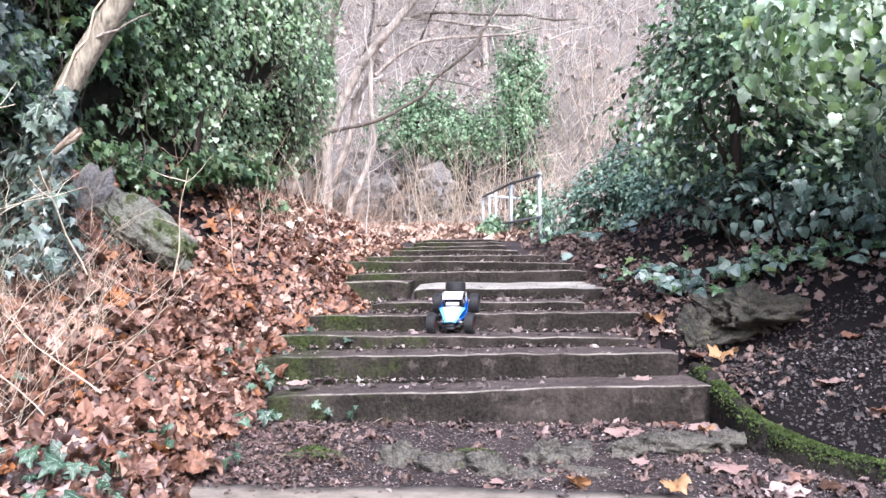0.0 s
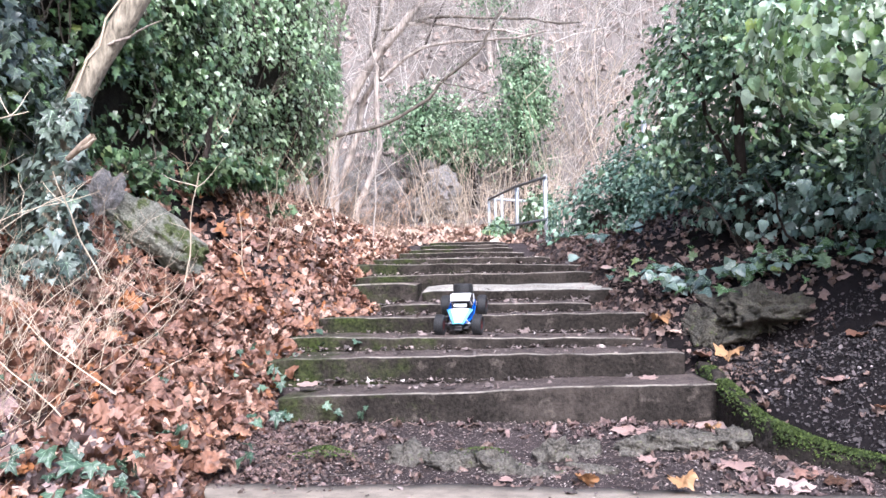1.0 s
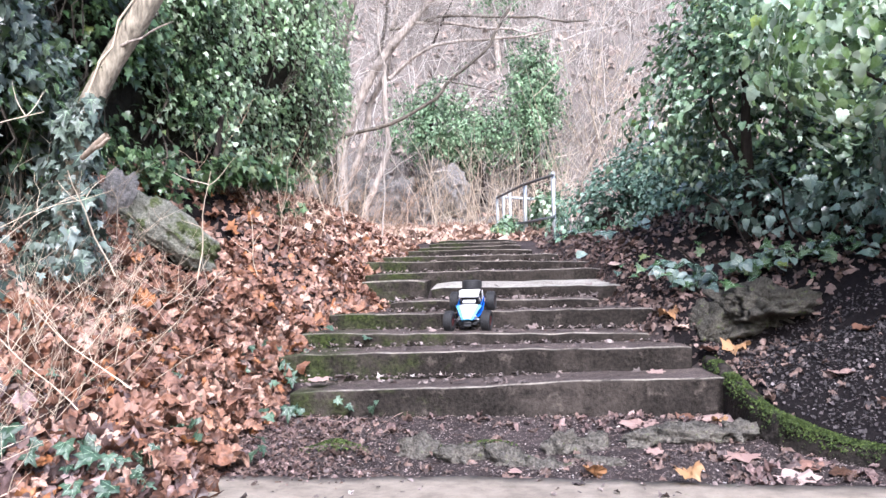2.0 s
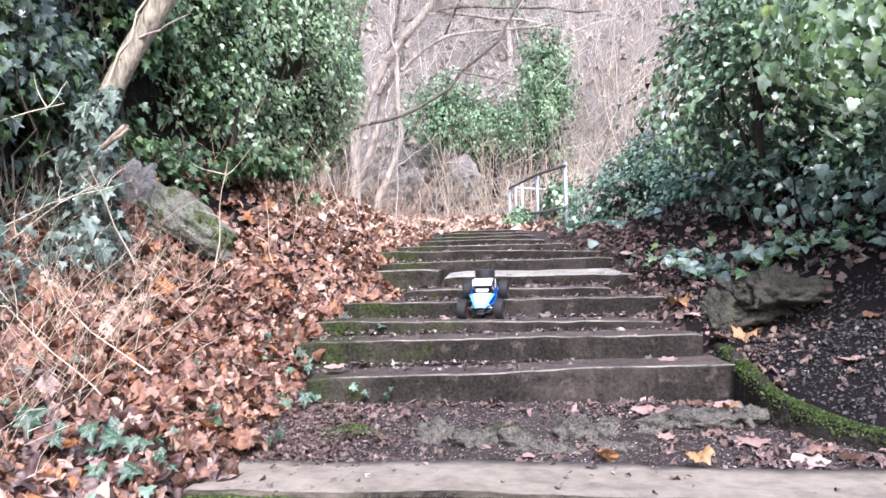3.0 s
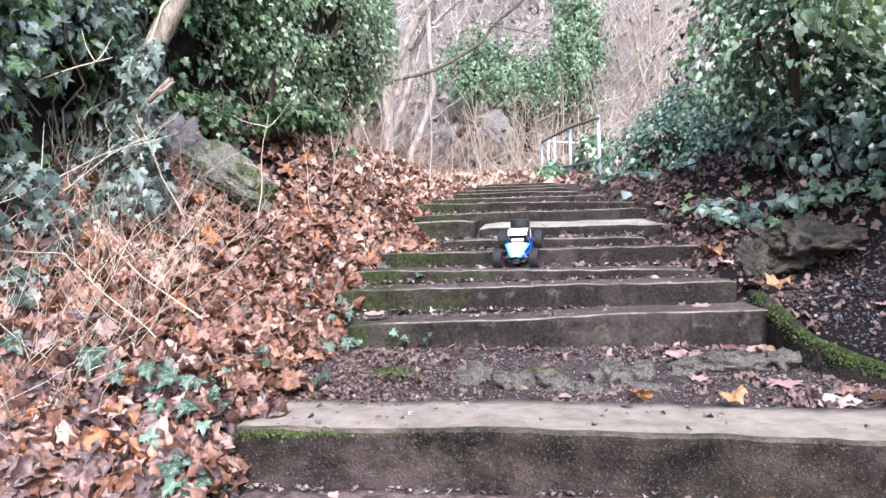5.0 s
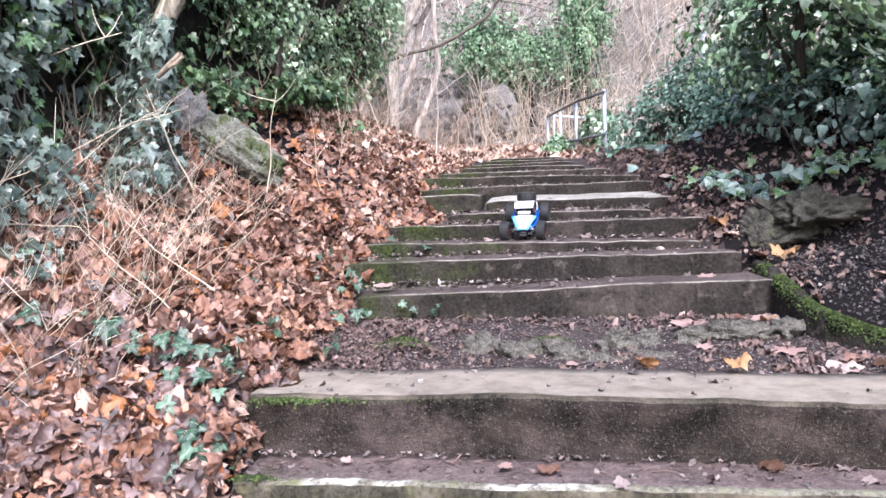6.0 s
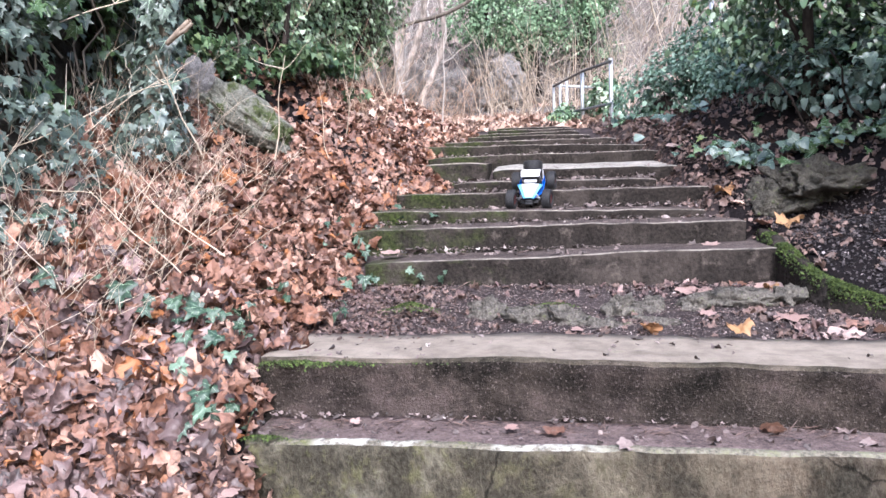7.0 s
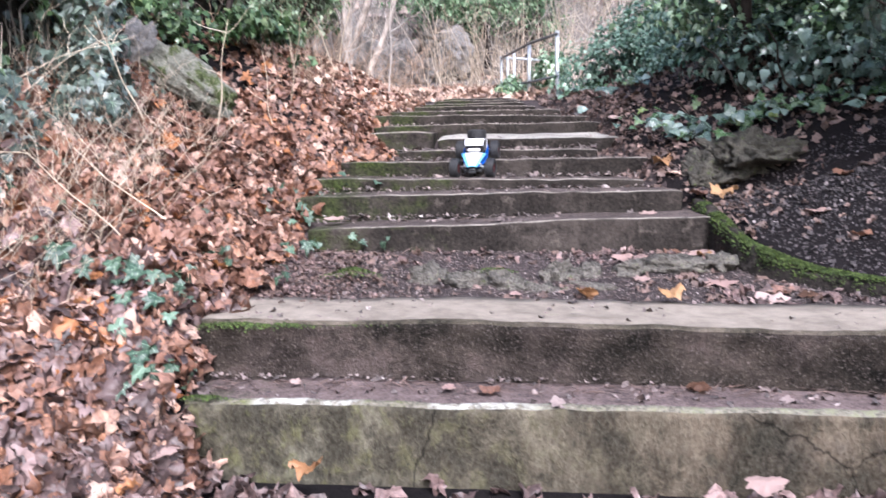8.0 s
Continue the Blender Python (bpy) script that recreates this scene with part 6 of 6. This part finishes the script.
def limb(pts, r0, r1, seed, n=4, sides=8):
    """A tube along given bends, roughened."""
    fine = []
    for a, b in zip(pts, pts[1:]):
        for k in range(n):
            fine.append(Vector(a).lerp(Vector(b), k / n))
    fine.append(Vector(pts[-1]))
    fine = [fine[0]] + [(fine[i - 1] + fine[i] * 2 + fine[i + 1]) / 4 for i in range(1, len(fine) - 1)] + [fine[-1]]
    m = len(fine) - 1
    v, f = tube(fine, [r0 + (r1 - r0) * i / m for i in range(m + 1)], sides)
    return [q + noise.noise_vector(q * 9 + Vector((seed, 0, 0))) * 0.012 for q in v], f


def xz(y, pts, sway=0.0):
    return [(x, y + sway * math.sin(i * 1.7), z) for i, (x, z) in enumerate(pts)]


def twigs_on(parent, pts, n, length, seed, material, r=0.006):
    """Fine side twigs along a limb, as one part."""
    rr = random.Random(seed)
    pieces = []
    for _ in range(n):
        i = rr.randrange(len(pts) - 1)
        p = Vector(pts[i]).lerp(Vector(pts[i + 1]), rr.random())
        d = Vector((rr.uniform(-1, 1), rr.uniform(-0.7, 0.7), rr.uniform(-0.35, 0.8))).normalized() * length * rr.uniform(0.4, 1.2)
        w = wander(p, p + d, 5, 0.16, rr.random() * 50)
        pieces.append(tube(w, [r, r * 0.85, r * 0.7, r * 0.55, r * 0.4, r * 0.25], 3))
        for _ in range(2):
            q = w[rr.randint(1, 4)]
            e = Vector((rr.uniform(-1, 1), rr.uniform(-0.6, 0.6), rr.uniform(-0.3, 0.7))).normalized() * length * rr.uniform(0.2, 0.5)
            pieces.append(tube(wander(q, q + e, 3, 0.15, rr.random() * 50), [r * 0.5, r * 0.4, r * 0.3, r * 0.2], 3))
    v, f = join(pieces)
    part("twig_spray", mesh_from("twig_spray", v, f, material), parent=parent)["kind"] = "stuff"


def tree(label, trunk_pts, r0, r1, limbs, material, seed, twigs=40, tw_len=0.7):
    ob = tagged(empty("bare_tree"), label, "tree", "bare trees on the far bank")
    x, y, _ = trunk_pts[0]
    pts = [(x, y, ground_z(x, y) - 0.15)] + trunk_pts
    v, f = limb(pts, r0 * 1.45, r1 * 1.45, seed)
    part("trunk", mesh_from("trunk", v, f, material), parent=ob)
    for k, (lp, a, b, mt) in enumerate(limbs):
        v, f = limb(lp, a * 1.25, b * 1.25, seed + k)
        part("branch", mesh_from("branch", v, f, mt), parent=ob)
        twigs_on(ob, lp, max(6, twigs // 3), tw_len, int(seed * 10) + k, M_TWIG, max(0.004, b * 0.4))
    twigs_on(ob, trunk_pts[-3:], max(4, twigs // 2), tw_len, int(seed * 10) + 9, M_TWIG)
    return ob


tree("grey leafless tree with ivy on its trunk", xz(9.5, [(-2.24, 2.74), (-2.17, 3.12), (-2.12, 3.42), (-2.07, 3.65), (-2.04, 3.98), (-1.91, 4.38), (-1.76, 5.07)]), 0.05, 0.036, [(xz(9.5, [(-2.06, 3.77), (-2.18, 4.12), (-2.25, 4.55)]), 0.02, 0.012, M_BARK)], M_BARK, 1.1)
tree("pale leafless tree leaning across the path's end", xz(9.5, [(-2.10, 2.39), (-1.99, 2.77), (-1.82, 3.12), (-1.62, 3.48), (-1.37, 3.79), (-1.08, 4.11), (-0.88, 4.34), (-0.36, 4.93)]), 0.055, 0.036,
     [(xz(9.5, [(-1.08, 4.09), (-0.79, 4.09), (-0.51, 4.05), (-0.19, 3.97), (0.28, 3.94), (0.61, 3.85)], 0.05), 0.022, 0.010, M_BARK_PALE), (xz(9.5, [(-1.40, 4.02), (-1.08, 4.07), (-0.75, 4.16), (-0.35, 4.14), (0.13, 4.11), (0.60, 4.10), (1.00, 3.98), (1.31, 4.00)], 0.05), 0.022, 0.009, M_BARK), (xz(9.5, [(-1.43, 3.33), (-1.37, 3.40), (-1.12, 3.59), (-0.80, 3.76), (-0.40, 3.82), (-0.03, 3.83), (0.44, 3.82), (0.83, 3.90)], 0.06), 0.024, 0.010, M_BARK_PALE), (xz(9.5, [(-0.82, 3.74), (-0.73, 3.96), (-0.62, 4.18), (-0.51, 4.41)]), 0.014, 0.008, M_BARK_DARK), (xz(9.7, [(-1.65, 3.51), (-1.52, 3.96), (-1.45, 4.42), (-1.41, 4.89)]), 0.022, 0.014, M_BARK)], M_BARK_PALE, 2.3, 90, 1.0)
tree("slender pale tree beside the leaning one", xz(9.3, [(-1.76, 1.56), (-1.68, 1.70), (-1.51, 2.08), (-1.41, 2.40), (-1.45, 2.72), (-1.46, 3.11), (-1.44, 3.48)]), 0.035, 0.022, [(xz(9.3, [(-1.44, 3.48), (-1.52, 3.71), (-1.53, 4.01), (-1.51, 4.31), (-1.48, 4.76)]), 0.014, 0.010, M_BARK_PALE)], M_BARK_PALE, 3.7, 14)
tree("pale slanting tree trunk behind the others", xz(9.8, [(-2.16, 1.76), (-2.10, 1.91), (-1.93, 2.31), (-1.80, 2.68), (-1.76, 3.05), (-1.59, 3.34), (-1.49, 3.52), (-1.44, 3.98), (-1.25, 4.68)]), 0.04, 0.022, [], M_BARK_PALE, 4.9, 20)
tree("dark leafless bough reaching over the far bushes", xz(9.0, [(-2.28, 2.40), (-1.92, 2.52), (-1.42, 2.61), (-1.14, 2.72), (-0.71, 2.96), (-0.56, 3.17), (-0.32, 3.35), (-0.01, 3.59), (0.06, 3.78), (0.25, 4.08)]), 0.021, 0.012, [(xz(9.0, [(-0.56, 3.17), (-0.20, 3.08), (0.16, 2.96)]), 0.008, 0.004, M_BARK)], M_BARK, 6.1, 16)
a, b = shell((-2.07, 9.35, 3.45), (0.13, 0.12, 0.3), 420, 99, 0.6)
tuft = tagged(empty("ivy_bush"), "tuft of ivy clinging to a bare trunk", "ivy")
part("foliage", leaf_cloud("foliage", OVAL_SHAPES, a, b + (0, 0, 0.4), 0.05, M_IVY_FAR, 98), parent=tuft)["kind"] = "stuff"
for k in range(7):
    x = -2.5 - k * 0.35 + rg.uniform(-0.2, 0.2)
    y = 10.5 + rg.uniform(0, 1.5)
    z = ground_z(x, y)
    tree("thin bare tree on the far bank", [(x, y, z + 0.5), (x + rg.uniform(-0.2, 0.3), y, z + 1.6), (x + rg.uniform(-0.3, 0.6), y, z + 3.4), (x + rg.uniform(-0.3, 0.8), y, z + 5)], 0.04, 0.015, [], M_BARK_PALE, 8.3 + k, 14)

# ---- cliff, reeds and brush at the end of the path ----
for k, (c, r, lab, mt) in enumerate([((-1.85, 12.1, 1.75), (0.36, 0.3, 0.45), "pale grey cliff rock behind bare stems", M_CLIFF), ((-1.40, 12.0, 1.6), (0.34, 0.3, 0.36), "pale grey cliff rock behind bare stems", M_CLIFF), ((-0.86, 12.0, 2.08), (0.22, 0.25, 0.33), "whitish cliff rock behind bare stems", M_ROCK_PALE),
                                     ((-1.2, 12.3, 2.2), (0.4, 0.3, 0.35), "dark cliff rock under an ivy bush", M_ROCK), ((-0.2, 12.6, 1.75), (0.6, 0.4, 0.5), "brownish cliff rock behind bare stems", M_HILL), ((-2.9, 12.6, 2.0), (0.7, 0.5, 0.7), "grey cliff rock behind bare trees", M_CLIFF), ((0.9, 13.1, 2.0), (0.8, 0.5, 0.7), "brownish cliff rock behind bare stems", M_HILL)]):
    boulder("cliff_rock", c, r, 40.7 + k * 2.3, mt, lab, (0, 0, k * 30), 0.7, 1.9, 5 if k < 4 else 4)


def brush(name, label, n, seed, area, height, r, material, lean=0.25, group="", forks=1):
    """A thicket of thin upright stems, as one mesh."""
    rr = random.Random(seed)
    pieces = []
    for _ in range(n):
        x, y = rr.uniform(area[0], area[1]), rr.uniform(area[2], area[3])
        z = ground_z(x, y) - 0.05
        h = rr.uniform(*height)
        top = Vector((x + rr.gauss(0, lean) * h, y + rr.gauss(0, lean) * h, z + h))
        w = wander((x, y, z), top, 5, 0.09, rr.random() * 80)
        q = rr.uniform(*r)
        pieces.append(tube(w, [q, q * 0.9, q * 0.8, q * 0.65, q * 0.5, q * 0.3], 3))
        for _ in range(forks):
            p = w[rr.randint(1, 4)]
            e = Vector((rr.uniform(-1, 1), rr.uniform(-0.5, 0.5), rr.uniform(0.1, 1.1))).normalized() * h * rr.uniform(0.2, 0.5)
            pieces.append(tube(wander(p, p + e, 3, 0.14, rr.random() * 80), [q * 0.6, q * 0.5, q * 0.4, q * 0.2], 3))
    v, f = join(pieces)
    return tagged(new(name, mesh_from(name, v, f, material)), label, "brush", kind="stuff")


brush("reed_thicket", "pale straw stems standing before the cliff", 130, 101, (-1.2, 1.1, 9.6, 12.0), (0.3, 1.5), (0.003, 0.010), M_STRAW, 0.22, forks=3)
brush("reed_thicket", "pale peach-coloured straw along the far bank", 170, 102, (-3.4, -1.0, 6.2, 10.2), (0.2, 0.85), (0.002, 0.006), M_PEACH, 0.45, forks=4)
brush("reed_thicket", "pale straw stems on the slope beyond the railing", 110, 107, (0.4, 4.5, 11.5, 14.5), (0.8, 2.4), (0.005, 0.011), M_STRAW, 0.35, forks=4)
brush("dry_stems", "tangled dry stems at the foot of the ivy wall", 150, 108, (-1.75, -0.95, 2.6, 5.6), (0.12, 0.6), (0.0015, 0.004), M_PEACH, 0.5, forks=3)
brush("dry_stems", "straw stems among ivy and leaves on the bank", 330, 109, (-2.0, -1.1, -0.4, 1.7), (0.12, 0.5), (0.0012, 0.0028), M_STRAW, 0.65, forks=3)
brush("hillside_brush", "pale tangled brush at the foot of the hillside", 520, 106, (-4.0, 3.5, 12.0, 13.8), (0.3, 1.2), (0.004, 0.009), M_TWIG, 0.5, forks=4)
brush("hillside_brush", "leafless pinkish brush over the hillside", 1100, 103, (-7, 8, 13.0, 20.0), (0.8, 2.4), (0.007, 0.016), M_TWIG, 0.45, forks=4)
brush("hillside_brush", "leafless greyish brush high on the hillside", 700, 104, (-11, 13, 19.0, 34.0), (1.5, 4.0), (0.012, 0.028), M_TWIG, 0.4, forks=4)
cover(None, "hillside_leaf_litter", 3500, 105, lambda a, b, r: True, (-7, 8, 12.5, 22.0), PLAIN_SHAPES, (0.1, 0.22), leafy("pale_far_leaves", [(0.0, (0.17, 0.125, 0.105)), (0.5, (0.31, 0.25, 0.215)), (1.0, (0.48, 0.38, 0.32))], 0.7, 0.2, 0.05), 0.08, 0.5, "pale leaves on the hillside")

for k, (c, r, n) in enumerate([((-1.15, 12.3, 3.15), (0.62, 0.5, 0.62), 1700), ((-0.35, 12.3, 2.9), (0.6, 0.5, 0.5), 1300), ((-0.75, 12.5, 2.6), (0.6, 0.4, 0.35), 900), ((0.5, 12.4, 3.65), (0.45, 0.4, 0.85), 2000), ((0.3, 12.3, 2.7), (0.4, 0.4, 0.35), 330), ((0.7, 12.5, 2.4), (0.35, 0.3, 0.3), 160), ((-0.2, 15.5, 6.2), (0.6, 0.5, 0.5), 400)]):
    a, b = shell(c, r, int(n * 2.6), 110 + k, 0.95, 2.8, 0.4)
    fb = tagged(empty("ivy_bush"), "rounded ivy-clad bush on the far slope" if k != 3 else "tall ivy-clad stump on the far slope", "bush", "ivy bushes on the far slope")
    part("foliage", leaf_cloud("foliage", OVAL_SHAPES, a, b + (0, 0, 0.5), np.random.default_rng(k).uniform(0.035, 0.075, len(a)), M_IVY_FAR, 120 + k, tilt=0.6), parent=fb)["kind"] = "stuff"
    x, y, z = c
    v, f = tube(wander((x, y, ground_z(x, y) - 0.2), (x, y, z + r[2] * 0.6), 5, 0.05, k + 0.5), [0.07, 0.065, 0.06, 0.05, 0.04, 0.03], 7)
    part("trunk", mesh_from("trunk", v, f, M_BARK_DARK if k < 6 else M_BARK_PALE), parent=fb)

# ---- toy buggy ----


def lathe(profile, seg=32):
    """A ring turned about the x axis from (x, radius) pairs."""
    vs, fs, m = [], [], len(profile)
    for i in range(seg):
        a = 2 * math.pi * i / seg
        for x, r in profile:
            vs.append(Vector((x, r * math.cos(a), r * math.sin(a))))
    for i in range(seg):
        for j in range(m - 1):
            a, b = i * m + j, ((i + 1) % seg) * m + j
            fs.append((a, a + 1, b + 1, b))
    return vs, fs


R, W = 0.077, 0.034


def tyre_mesh():
    v, f = lathe([(-W * 0.75, R * 0.55), (-W, R * 0.66), (-W * 1.04, R * 0.82), (-W * 0.86, R * 0.95), (-W * 0.4, R * 0.985), (W * 0.4, R * 0.985), (W * 0.86, R * 0.95), (W * 1.04, R * 0.82), (W, R * 0.66), (W * 0.75, R * 0.55)])
    bm = bmesh.new()
    for i in range(30):
        for k, x in enumerate((-0.66, -0.22, 0.22, 0.66)):
            a = 2 * math.pi * (i + 0.5 * (k % 2)) / 30
            m = Matrix.Rotation(a, 4, "X") @ Matrix.Translation((W * x, 0, R * (0.975 if abs(x) < 0.5 else 0.955))) @ Matrix.Diagonal((W * 0.34, 0.009, 0.007, 1))
            bmesh.ops.create_cube(bm, size=1, matrix=m)
    o = len(v)
    bm.verts.index_update()
    v += [q.co.copy() for q in bm.verts]
    f += [tuple(o + q.index for q in face.verts) for face in bm.faces]
    bm.free()
    return mesh_from("tyre", v, f, M_TYRE, smooth=False)


TYRE = tyre_mesh()


def rim_mesh(material):
    v, f = lathe([(-W * 0.7, R * 0.56), (-W * 0.82, R * 0.5), (-W * 0.6, R * 0.42), (-W * 0.5, R * 0.2), (-W * 0.72, R * 0.16), (-W * 0.72, 0.001)], 24)
    v2, f2 = lathe([(W * 0.7, R * 0.56), (W * 0.82, R * 0.5), (W * 0.6, R * 0.42), (W * 0.5, R * 0.2), (W * 0.72, R * 0.16), (W * 0.72, 0.001)], 24)
    v, f = join([(v, f), (v2, f2)])
    return mesh_from("rim", v, f, material)


RIM_RED = rim_mesh(plain("dark_red_rim", (0.07, 0.014, 0.014), 0.4))
RIM_WHITE = rim_mesh(M_SHELL_WHITE)
buggy = tagged(empty("toy_buggy"), "blue and white radio-controlled desert buggy with spare tyre", "toy car")
for name, x, y in (("wheel", -0.142, -0.155), ("wheel", 0.142, -0.155), ("wheel", -0.142, 0.17), ("wheel", 0.142, 0.17)):
    w = empty(name)
    w.parent = buggy
    w.matrix_world = pose(x, y, R + 0.002, 0, 0, -6 if y < 0 else 0)
    part("tyre", TYRE, parent=w, label="black treaded rubber tyre")
    part("rim", RIM_RED, parent=w, label="dark red rim")
w = empty("spare_wheel")
w.parent = buggy
w.matrix_world = pose(0, 0.185, 0.215, 0, -62, 90)
part("tyre", TYRE, parent=w, label="black treaded rubber tyre")
part("rim", RIM_WHITE, parent=w, label="white rim")
bm = bmesh.new()
box(bm, -0.07, 0.07, -0.175, 0.16, 0.05, 0.062, 0.004)
box(bm, -0.03, 0.03, 0.08, 0.19, 0.06, 0.105, 0.008)
box(bm, -0.028, 0.028, -0.20, -0.12, 0.055, 0.09, 0.006)
part("chassis", bm, M_BLACK, buggy)
SIDE = [(-0.195, 0.098), (-0.195, 0.118), (-0.06, 0.162), (0.04, 0.158), (0.125, 0.148), (0.12, 0.10), (-0.02, 0.078), (-0.10, 0.085)]


def panel(half0, half1, sgn):
    bm = bmesh.new()
    rows = []
    for th in (0.0, 0.004):
        rows.append([bm.verts.new((sgn * (half0 + (half1 - half0) * min(1, max(0, (y + 0.195) / 0.14)) - th), y, z)) for y, z in SIDE])
    bm.faces.new(rows[0])
    bm.faces.new(rows[1][::-1])
    n = len(SIDE)
    for i in range(n):
        bm.faces.new((rows[0][i], rows[1][i], rows[1][(i + 1) % n], rows[0][(i + 1) % n]))
    bmesh.ops.recalc_face_normals(bm, faces=bm.faces)
    return bm


for sgn in (-1, 1):
    part("side_panel", panel(0.038, 0.098, sgn), M_BLUE, buggy, "glossy blue side panel", smooth=False)


def hood(x0, x1, lift, th, y0=-0.197, y1=-0.055):
    """The sloping nose, narrower in front."""
    bm = bmesh.new()
    n = 6
    rows = []
    for i in range(n + 1):
        u = i / n
        y = y0 + (y1 - y0) * u
        w = x0 + (x1 - x0) * u
        z = 0.119 + 0.045 * u + lift + 0.006 * math.sin(u * math.pi)
        rows.append([bm.verts.new((w * s, y, z - 0.005 * abs(s) ** 2 - d)) for d in (0, th) for s in (-1, -0.5, 0, 0.5, 1)])
    for a, b in zip(rows, rows[1:]):
        for k in (0, 1, 2, 3):
            bm.faces.new((a[k], a[k + 1], b[k + 1], b[k]))
            bm.faces.new((a[k + 5], b[k + 5], b[k + 6], a[k + 6]))
        bm.faces.new((a[0], b[0], b[5], a[5]))
        bm.faces.new((a[4], a[9], b[9], b[4]))
    for r in (rows[0], rows[-1]):
        bm.faces.new((r[0], r[1], r[2], r[3], r[4], r[9], r[8], r[7], r[6], r[5]))
    bmesh.ops.recalc_face_normals(bm, faces=bm.faces)
    return bm


part("hood", hood(0.042, 0.10, 0.0, 0.012), M_CYAN, buggy, "pale blue sloping hood")
part("hood_stripe", hood(0.024, 0.072, 0.004, 0.003), M_SHELL_WHITE, buggy, "white stripe on the hood")
bm = bmesh.new()
box(bm, -0.074, 0.074, -0.035, 0.09, 0.214, 0.224, 0.004)
part("roof", bm, M_SHELL_WHITE, buggy, "white roof panel")
for sgn in (-1, 1):
    pipe("roll_bar", [(sgn * 0.092, -0.058, 0.165), (sgn * 0.072, -0.025, 0.215)], 0.005, M_BLACK, buggy)
    pipe("roll_bar", [(sgn * 0.072, 0.08, 0.215), (sgn * 0.085, 0.125, 0.15), (sgn * 0.05, 0.2, 0.11)], 0.005, M_BLACK, buggy)
    pipe("roll_bar", [(sgn * 0.072, 0.08, 0.218), (sgn * 0.062, 0.2, 0.165), (sgn * 0.04, 0.215, 0.11)], 0.0045, M_METAL, buggy)
    pipe("roll_bar", [(sgn * 0.072, 0.03, 0.215), (sgn * 0.093, 0.03, 0.155)], 0.004, M_BLACK, buggy)
    bm = bmesh.new()
    q = [bm.verts.new((sgn * 0.09, y, z)) for y, z in ((0.075, 0.145), (0.13, 0.135), (0.135, 0.165), (0.115, 0.205), (0.085, 0.2))]
    g = bm.faces.new(q)
    r = bmesh.ops.extrude_face_region(bm, geom=[g])
    for vtx in [e for e in r["geom"] if isinstance(e, bmesh.types.BMVert)]:
        vtx.co.x -= sgn * 0.003
    bmesh.ops.recalc_face_normals(bm, faces=bm.faces)
    part("side_plate", bm, M_SHELL_WHITE, buggy, "white pointed side plate", smooth=False)
    for y in (-0.155, 0.17):
        pipe("suspension_arm", [(sgn * 0.025, y - 0.02, 0.068), (sgn * 0.105, y, 0.07)], 0.005, M_BLACK, buggy)
        pipe("suspension_arm", [(sgn * 0.025, y + 0.02, 0.068), (sgn * 0.105, y, 0.07)], 0.005, M_BLACK, buggy)
        pipe("steering_link", [(sgn * 0.025, y, 0.09), (sgn * 0.105, y, 0.092)], 0.0035, M_METAL, buggy)
        pipe("shock_absorber", [(sgn * 0.085, y, 0.075), (sgn * 0.062, y + 0.01, 0.105), (sgn * 0.045, y + 0.015, 0.13)], 0.008, M_METAL, buggy)
bm = bmesh.new()
box(bm, -0.03, 0.03, -0.222, -0.197, 0.06, 0.075, 0.005)
part("bumper", bm, M_BLACK, buggy)
bm = bmesh.new()
box(bm, -0.05, 0.05, -0.04, 0.0, 0.165, 0.182, 0.004)
part("dashboard", bm, M_SHELL_WHITE, buggy)
bm = bmesh.new()
box(bm, -0.065, 0.065, 0.02, 0.05, 0.10, 0.195, 0.008)
part("seat", bm, M_BLACK, buggy)
bm = bmesh.new()
box(bm, -0.03, 0.03, 0.085, 0.14, 0.10, 0.15, 0.006)
part("motor", bm, M_BLUE, buggy)
for x, y, z in ((-0.03, 0.1, 0.155), (0.035, 0.12, 0.155)):
    bm = bmesh.new()
    box(bm, x - 0.01, x + 0.01, y - 0.01, y + 0.01, z, z + 0.015, 0.003)
    part("connector", bm, M_RED, buggy)
# nose down, front wheels one tread below the rear ones
buggy.matrix_world = pose(0.168, 2.395, 0.452, 24.4, 0, -4) @ Matrix.Scale(0.73, 4)
